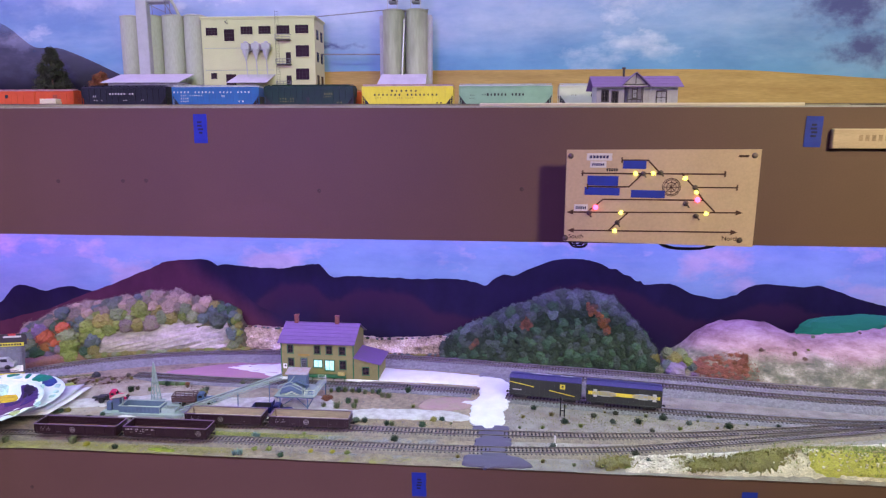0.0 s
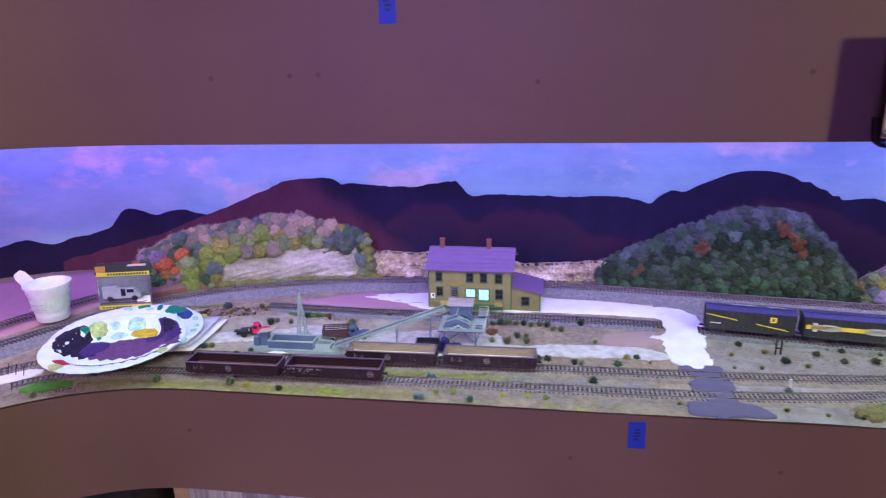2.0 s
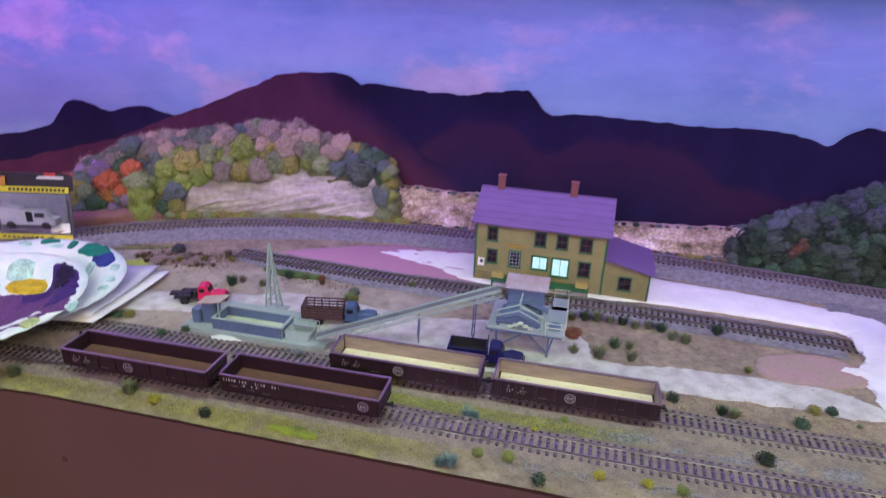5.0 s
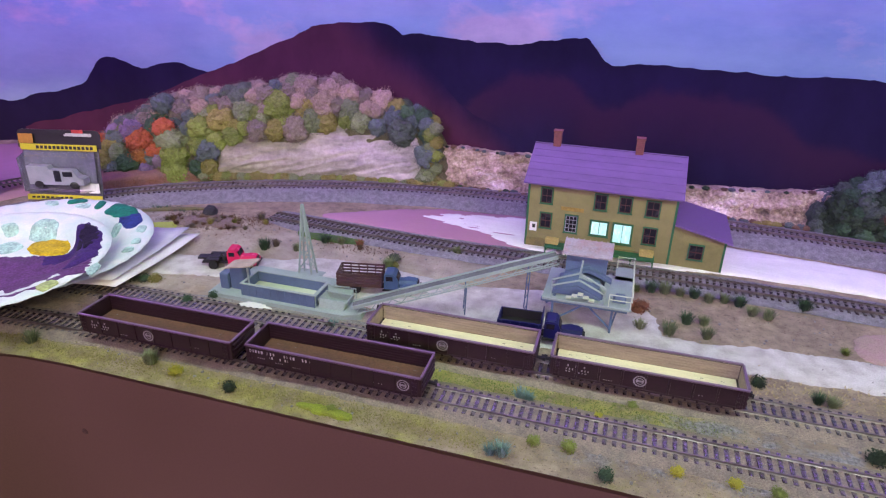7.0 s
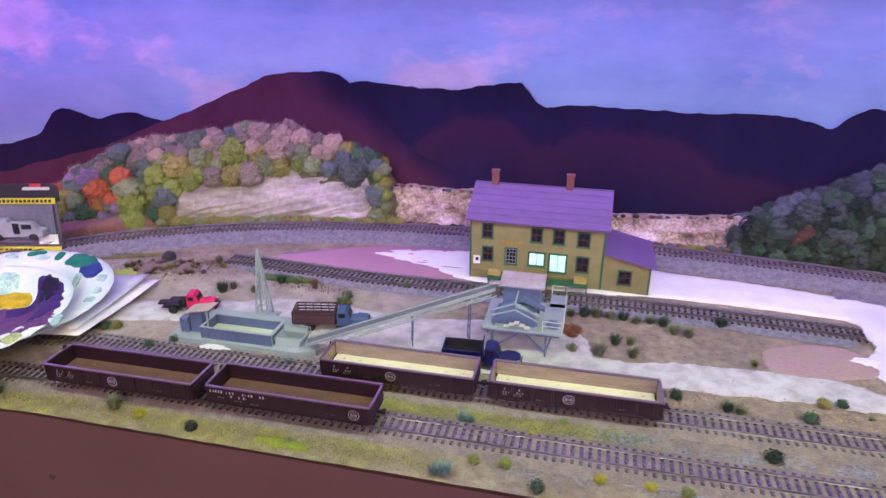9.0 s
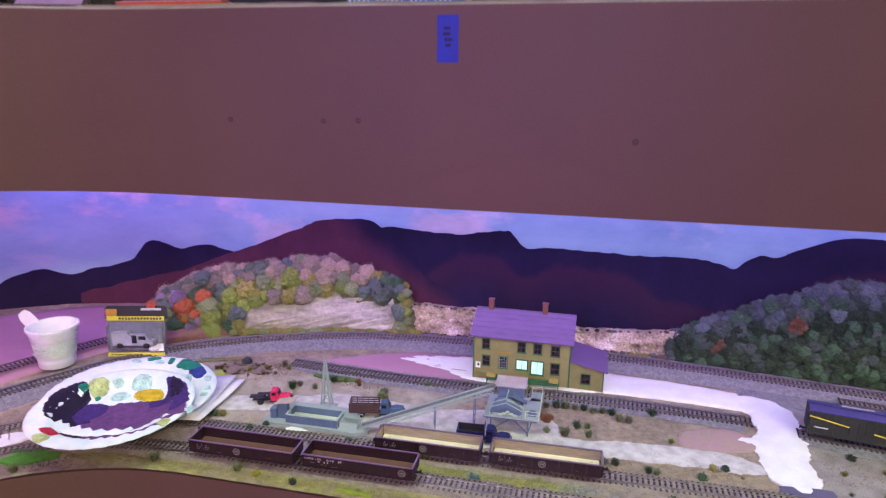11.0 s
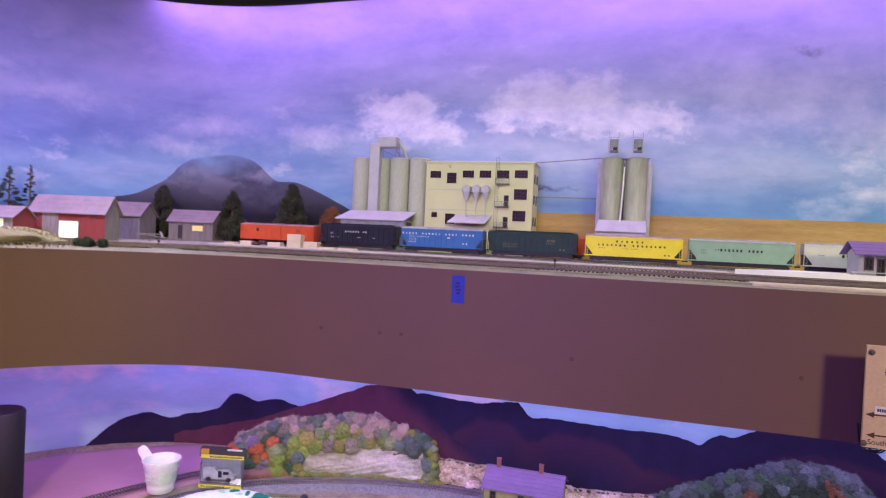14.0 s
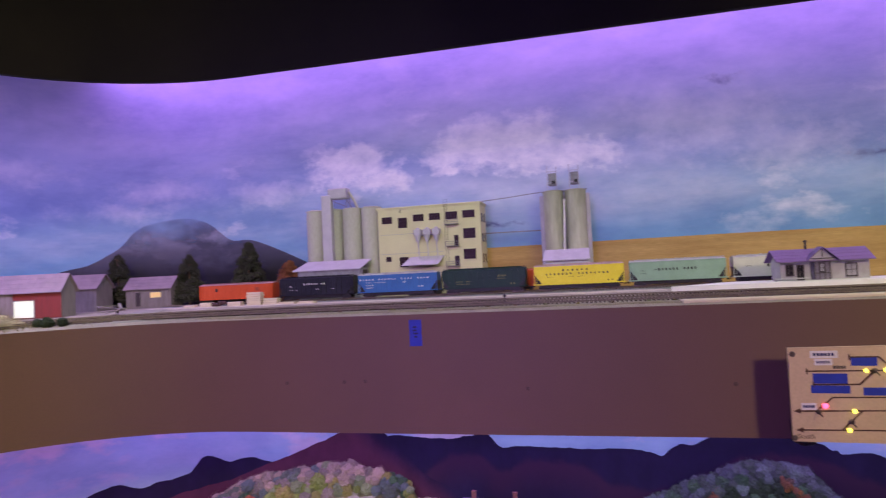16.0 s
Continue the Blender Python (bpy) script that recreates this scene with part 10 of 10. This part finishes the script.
part("low_pipe", Mesh().tube([(-0.210, 0.030, 0.153), (-0.060, 0.030, 0.152)], 0.0018, 6), GREYSTEEL, east)
part("shed_wall", Mesh().box((-0.0005, -0.040, 0.036), (0.106, 0.040, 0.072)), TINROOF, east)
part("shed_roof", Mesh().add([(-0.052, -0.024, 0.1000), (0.052, -0.024, 0.1000), (0.054, -0.064, 0.0740), (-0.056, -0.064, 0.0740), (-0.052, -0.024, 0.0980), (0.052, -0.024, 0.0980), (0.054, -0.064, 0.0720), (-0.056, -0.064, 0.0720)], [(0, 1, 2, 3), (4, 5, 6, 7), (0, 1, 5, 4), (2, 3, 7, 6), (0, 3, 7, 4), (1, 2, 6, 5)]), TINROOF, east)

# ---- small station ----
station = thing("station_building", pose(0.2630, 1.250, U + 0.0100), "small grey board station with purple-grey roof and bay", "building")
GREYBOARD = mat("grey_station_board", (0.42, 0.40, 0.42), (0.35, 0.335, 0.35), 0.8, scale=60, fine=700, var=0.1)
PALEPANE = mat("pale_curtained_glass", (0.36, 0.35, 0.40), (0.28, 0.27, 0.32), 0.25, scale=60, fine=500, bump=0)
DARKTRIM = mat("dark_plum_trim", (0.050, 0.035, 0.045), None, 0.6, scale=100, fine=700)
gable(station, -0.0735, 0.0735, 0.0, 0.060, 0.0, 0.0370, 0.0500, GREYBOARD)
for i in range(24):
    part("batten", Mesh().box((-0.072 + 0.144 * i / 23, -0.0004, 0.018), (0.0010, 0.0010, 0.036), ch=0.0002), GREYBOARD, station)
for side in (-0.014, 0.074):
    slope(station, -0.0830, 0.0800, (side, 0.0345), (0.030, 0.0575), 0.0012, ROOFGREY, 4)
BAYWOOD = mat("dim_plum_board", (0.17, 0.145, 0.19), (0.13, 0.11, 0.15), 0.7, scale=80, fine=700)
part("bay", Mesh().prism([(-0.0230, 0.0005), (0.0110, 0.0005), (0.0060, -0.0080), (-0.0180, -0.0080)], 0.0, 0.0360, "z"), BAYWOOD, station, "dim plum panelled bay")
for x in (-0.0225, -0.0180, -0.0105, -0.0015, 0.0060, 0.0105):
    part("bay_post", Mesh().box((x, -0.0084 if -0.02 < x < 0.008 else -0.0006, 0.018), (0.0012, 0.0012, 0.036), ch=0.0002), DARKTRIM, station)
part("bay_sill", Mesh().box((-0.006, -0.0086, 0.0120), (0.0260, 0.0016, 0.0014)), DARKTRIM, station)
part("bay_gable", Mesh().prism([(-0.0290, 0.0355), (0.0170, 0.0355), (-0.0060, 0.0580)], -0.0130, 0.0200, "y"), GREYBOARD, station)
part("gable_brace", Mesh().box((-0.006, -0.0136, 0.0385), (0.0400, 0.0012, 0.0016)).box((-0.006, -0.0136, 0.0470), (0.0014, 0.0012, 0.0180)), DARKTRIM, station)
for side in (-1, 1):
    part("bay_roof", beam(Mesh(), (-0.006 + side * 0.0265, -0.005, 0.0350), (-0.006, -0.005, 0.0595), 0.030, 0.0014), ROOFGREY, station)
for x, z, w, h, y in ((-0.058, 0.0190, 0.011, 0.0190, 0), (-0.040, 0.0140, 0.010, 0.0260, 0), (0.044, 0.0160, 0.017, 0.0220, 0), (-0.006, 0.0220, 0.0075, 0.0150, -0.0080)):
    window(station, x, z, w, h, y=y, sash=DARKTRIM, casing=DARKTRIM, glass=PALEPANE if abs(x) < 0.05 and x != -0.040 else GLASS, bars=(1, 1))
part("stove_pipe", Mesh().lathe((-0.020, 0.030, 0.052), [(0.0022, 0), (0.0022, 0.0180), (0.0034, 0.0185), (0.0034, 0.0215)], 12), DARKTRIM, station, smooth=40)
part("platform", Mesh().box((-0.060, -0.014, 0.004), (0.060, 0.016, 0.0016)).box((-0.086, -0.014, 0.0), (0.0020, 0.014, 0.0080)), GREYBOARD, station)
lot = Mesh().prism([(-0.010, 1.195), (0.60, 1.195), (0.60, 1.330), (0.12, 1.330), (0.085, 1.300), (0.015, 1.215)], U - 0.003, U + 0.0096, "z")
single("station_lot", lot, PLASTER, "white plaster lot under the small station", "lot", kind="structure")
edge_board = Mesh().box((0.205, 0.9795, 1.5130), (0.450, 0.036, 0.0090), ch=0.0012)
single("edge_board", edge_board, mat("pale_edge_wood", (0.66, 0.58, 0.44), (0.58, 0.50, 0.37), 0.6, scale=10, fine=160, var=0.08, stretch=(1, 8, 8)), "pale wooden strip lying along the deck's edge", "board")


# ---- barns, trees and lumber ----
WEATHER = mat("weathered_grey_board", (0.21, 0.19, 0.18), (0.155, 0.14, 0.13), 0.85, scale=40, fine=500, var=0.2, stretch=(4, 4, 0.6))
BARNRED = mat("barn_red_board", (0.205, 0.034, 0.032), (0.165, 0.029, 0.027), 0.8, scale=40, fine=500, var=0.15, stretch=(4, 4, 0.6))
BARNROOF = mat("rosy_grey_roof", (0.25, 0.20, 0.225), (0.20, 0.165, 0.185), 0.7, scale=40, fine=500, var=0.12)
BARNGLOW = glow("lit_barn_inside", (0.80, 0.92, 0.66), 0.2)


def barn(m, label, w, d, eave, ridge, front, gable_mat, openings):
    root = thing("barn", m, label, "barn", "barns")
    gable(root, -w / 2, w / 2, 0, d, 0, eave, ridge, gable_mat)
    n = int(w / 0.006)
    for i in range(n):
        x = -w / 2 + w * (i + 0.5) / n
        part("plank", Mesh().box((x, -0.0006, eave / 2), (w / n - 0.0005, 0.0012, eave), ch=0.0002), front, root)
    slope(root, -w / 2 - 0.005, w / 2 + 0.005, (-0.008, eave - 0.004), (d / 2, ridge + 0.002), 0.0012, BARNROOF, 4)
    slope(root, -w / 2 - 0.005, w / 2 + 0.005, (d + 0.008, eave - 0.004), (d / 2, ridge + 0.002), 0.0012, BARNROOF, 4)
    for x, z, ow, oh, material in openings:
        part("opening", Mesh().box((x, -0.0016, z), (ow, 0.0010, oh), ch=0.0002), material, root)
        fr = Mesh()
        for s in (-1, 1):
            fr.box((x + s * (ow / 2 + 0.0008), -0.0020, z), (0.0016, 0.0018, oh + 0.003), ch=0.0002)
        part("opening_frame", fr.box((x, -0.0020, z + oh / 2 + 0.0008), (ow + 0.003, 0.0018, 0.0016), ch=0.0002), WEATHER, root)
    return root


barn(pose(-1.308, 1.420, U, 0, 0, 4), "weathered grey shed with a lit yellow window", 0.132, 0.050, 0.055, 0.082, WEATHER, WEATHER, [(0.022, 0.035, 0.032, 0.014, glow("yellow_window", (0.85, 0.66, 0.25), 0.14)), (-0.030, 0.024, 0.014, 0.036, MILLFRAME)])
barn(pose(-1.455, 1.330, U - 0.001, 0, 0, 12), "tall weathered grey barn beside the red one", 0.110, 0.075, 0.064, 0.096, WEATHER, WEATHER, [(-0.035, 0.030, 0.020, 0.040, BARNGLOW)])
barn(pose(-1.412, 1.135, U - 0.002, 0, 0, 10), "red plank barn with a lit open doorway", 0.184, 0.050, 0.062, 0.098, BARNRED, WEATHER, [(0.004, 0.021, 0.048, 0.038, BARNGLOW), (-0.042, 0.028, 0.036, 0.054, WEATHER)])
barn(pose(-1.520, 1.010, U - 0.002, 0, 0, 18), "low red and grey shed with a lit doorway", 0.150, 0.070, 0.046, 0.066, WEATHER, BARNRED, [(0.044, 0.020, 0.024, 0.038, BARNGLOW)])


def tree(m, label, height, radius, colour, seed, needles=False):
    """A small tree: tapering trunk, limbs, and a crown of many clumps or of drooping whorls."""
    root = thing("model_tree", m, label, "tree", "trees")
    rnd = random.Random(seed)
    part("trunk", Mesh().lathe((0, 0, 0), [(height * 0.024, 0), (height * 0.016, height * 0.35), (height * 0.006, height * 0.96)], 8), LEAVES["brown"], root, smooth=60)
    for i in range(10):
        a, z = rnd.uniform(0, 6.28), height * rnd.uniform(0.2, 0.9)
        r = radius * (1.05 - z / height) * 0.8
        part("limb", Mesh().tube([(0, 0, z), (r * math.cos(a), r * math.sin(a), z + height * 0.03)], height * 0.006, 5), LEAVES["brown"], root)
    n = 70 if needles else 66
    for i in range(n):
        u = (i + rnd.random()) / n
        z = height * (0.12 + 0.86 * u)
        r = radius * (1.0 - u) ** (0.9 if needles else 0.55) * (0.75 if needles else 0.62)
        a = rnd.uniform(0, 6.28)
        s = max(radius * (0.26 if needles else 0.36) * (1.1 - u * 0.7), height * 0.02)
        part("crown_clump", clump_mesh(colour, i % 4, 420, 0.40), None, root, at=sized(r * math.cos(a), r * math.sin(a), z, s, 0.40 if needles else 0.85, rnd.uniform(0, 360)))


tree(pose(-1.445, 1.470, U), "dark green conifer behind the grey sheds", 0.150, 0.058, "conifer", 2)
tree(pose(-1.225, 1.480, U), "dark green conifer beside the grey shed", 0.140, 0.054, "conifer", 3)
tree(pose(-1.055, 1.500, U), "dark broad tree behind the orange boxcar", 0.165, 0.060, "conifer", 4)
tree(pose(-1.085, 1.530, U), "dark green tree before the misty mountain", 0.125, 0.052, "conifer", 6)
tree(pose(-0.945, 1.520, U), "rusty autumn tree beside the silos", 0.108, 0.056, "russet", 5)
for i, (x, y, h, r) in enumerate(((-1.738, 1.200, 0.180, 0.024), (-1.725, 1.240, 0.175, 0.052), (-1.703, 1.280, 0.185, 0.034))):
    tree(pose(x, y, U), "thin dark spruce at the bend of the backdrop", h, r, "slate" if i == 1 else "conifer", 10 + i, True)

LUMBER = mat("pale_cut_lumber", (0.62, 0.54, 0.40), (0.55, 0.47, 0.34), 0.75, scale=30, fine=300, var=0.1, stretch=(1, 6, 6))


def lumber(x, y, w, layers, label):
    root = thing("lumber_stack", pose(x, y, U + 0.0005), label, "lumber", "lumber stacks")
    for k in range(layers):
        for j in range(3):
            part("timber", Mesh().box((0.0006 * math.sin(k * 3 + j), -0.006 + j * 0.0062, 0.0030 + k * 0.0052), (w, 0.0057, 0.0046), ch=0.0003), LUMBER, root)


lumber(-0.985, 1.318, 0.034, 2, "low stack of pale cut lumber")
lumber(-0.935, 1.322, 0.036, 6, "tall stack of pale cut lumber before the boxcar")
lumber(-0.893, 1.324, 0.036, 3, "pale lumber stack beside the black hopper")
lumber(-0.845, 1.310, 0.040, 1, "single layer of pale lumber by the track")
lumber(-0.795, 1.310, 0.040, 1, "single layer of pale lumber beside the yard track")
lumber(-1.070, 1.330, 0.030, 2, "pale lumber bundle near the grey shed")
lumber(-1.120, 1.335, 0.028, 1, "thin pale lumber bundle on the soil")
pallet = thing("scrap_pile", pose(-1.030, 1.320, U), "dark heap of scrap boxes before the boxcar", "scrap")
rnd = random.Random(8)
for i in range(12):
    part("scrap_piece", Mesh().box((rnd.uniform(-0.022, 0.022), rnd.uniform(-0.006, 0.006), 0.003 + 0.008 * rnd.random()), (0.008, 0.006, 0.006), (rnd.uniform(0, 40), 0, rnd.uniform(0, 90))), STAKEWOOD, pallet)
planks = thing("plank_pile", pose(-1.190, 1.165, U), "loose grey planks piled before the barn", "planks")
for i in range(9):
    part("plank", Mesh().box((rnd.uniform(-0.02, 0.02), rnd.uniform(-0.012, 0.012), 0.004 + 0.0018 * i), (0.055, 0.005, 0.0016), (rnd.uniform(-8, 8), rnd.uniform(-14, 14), rnd.uniform(-50, 50))), WEATHER, planks)


def upper_patch(name, line, half, material, label, z):
    pts = even(smooth_line(line, 8), 0.01)
    m, cols = Mesh(), (-1.0, -0.9, -0.4, 0.4, 0.9, 1.0)
    for u in cols:
        for i, (q, a) in enumerate(pts):
            w = half * u * (1 + 0.2 * wobble(q[0], q[1], u * 7, 22))
            x, y = q[0] - math.sin(a) * w, q[1] + math.cos(a) * w
            m.v.append((x, y, upper_height(x, y) + (-0.002 if abs(u) == 1 or i in (0, len(pts) - 1) else z)))
    n = len(pts)
    m.f += [(k * n + i, k * n + i + 1, (k + 1) * n + i + 1, (k + 1) * n + i) for k in range(len(cols) - 1) for i in range(n - 1)]
    return single(name, m, material, label, "ground cover", kind="stuff", smooth=60)


upper_patch("dirt_road", [(-0.958, 0.938), (-1.00, 0.98), (-1.10, 1.12), (-1.16, 1.26)], 0.034, mat("grey_dirt_road", (0.30, 0.285, 0.255), None, 0.9, scale=30, fine=700, var=0.1), "grey dirt road crossing to the barns", 0.003)
upper_patch("pale_loading_strip", [(-1.22, 1.318), (-0.90, 1.312), (-0.60, 1.310), (-0.20, 1.305), (0.0, 1.30)], 0.022, mat("pale_loading_ground", (0.52, 0.47, 0.39), (0.44, 0.39, 0.32), 0.9, scale=40, fine=800, var=0.15), "pale ground strip along the mill track", 0.0015)
upper_patch("weedy_strip", [(-0.85, 0.972), (-0.5, 0.980), (0.0, 0.982), (0.5, 0.982)], 0.016, mat("dry_weedy_soil", (0.33, 0.29, 0.20), (0.25, 0.23, 0.15), 0.95, scale=50, fine=1100, var=0.35, bump=1.0, depth=0.002), "dry weedy soil along the upper deck's edge", 0.002)
straw = Mesh()
v, f = ball(0.35, 9, 8, 18)
straw.add(v, f)
single("straw_mound", straw, mat("straw_grass", (0.58, 0.50, 0.31), (0.42, 0.36, 0.21), 0.95, scale=60, fine=900, var=0.3, bump=1.0, depth=0.003), "straw-coloured grassy mound near the deck's edge", "mound", smooth=60, m=pose(-1.245, 0.845, U - 0.004) @ Matrix.Diagonal((0.085, 0.110, 0.026, 1)))
flock("straw_grass", [(-1.245, 0.845, 0.080, 0.100, 2600)], "straw", "dry straw grass on the mound", (0.004, 0.009), 0.0011, height=lambda x, y: U - 0.006 + 0.026 * max(0.0, 1 - ((x + 1.245) / 0.085) ** 2 - ((y - 0.845) / 0.110) ** 2) ** 0.5)
for i, (x, y, r) in enumerate(((-1.075, 0.872, 0.013), (-1.056, 0.885, 0.010), (-1.092, 0.868, 0.009))):
    single("dark_shrub", clump_mesh("dark", i), None, "dark green shrub at the deck's edge", "bush", "upper shrubs", m=sized(x, y, U + 0.002, r))
for i in range(26):
    x = -0.95 + 1.3 * i / 25
    ob = single("weed_tuft", tuft_mesh(("olive", "brown", "sage")[i % 3], i % 4), None, "dry weed tuft along the yard edge", "tuft", "weed tufts", m=sized(x + 0.02 * wobble(i, 0, 0, 1.7), 0.992 + 0.06 * abs(wobble(i, 3, 0, 2.3)), U - 0.007, 0.007, 0.8, 70 * i))
signal = thing("yard_signal", pose(-0.300, 1.055, U - 0.003), "small black yard signal between the tracks", "signal")
part("mast", Mesh().tube([(0, 0, 0), (0, 0, 0.012)], 0.0010, 6), BLACKMETAL, signal)
part("target", Mesh().lathe((0, 0.001, 0.0135), [(0.0004, 0), (0.0028, 0.0004), (0.0028, 0.0012), (0.0004, 0.0016)], 14, (90, 0, 0)), BLACKMETAL, signal, smooth=40)
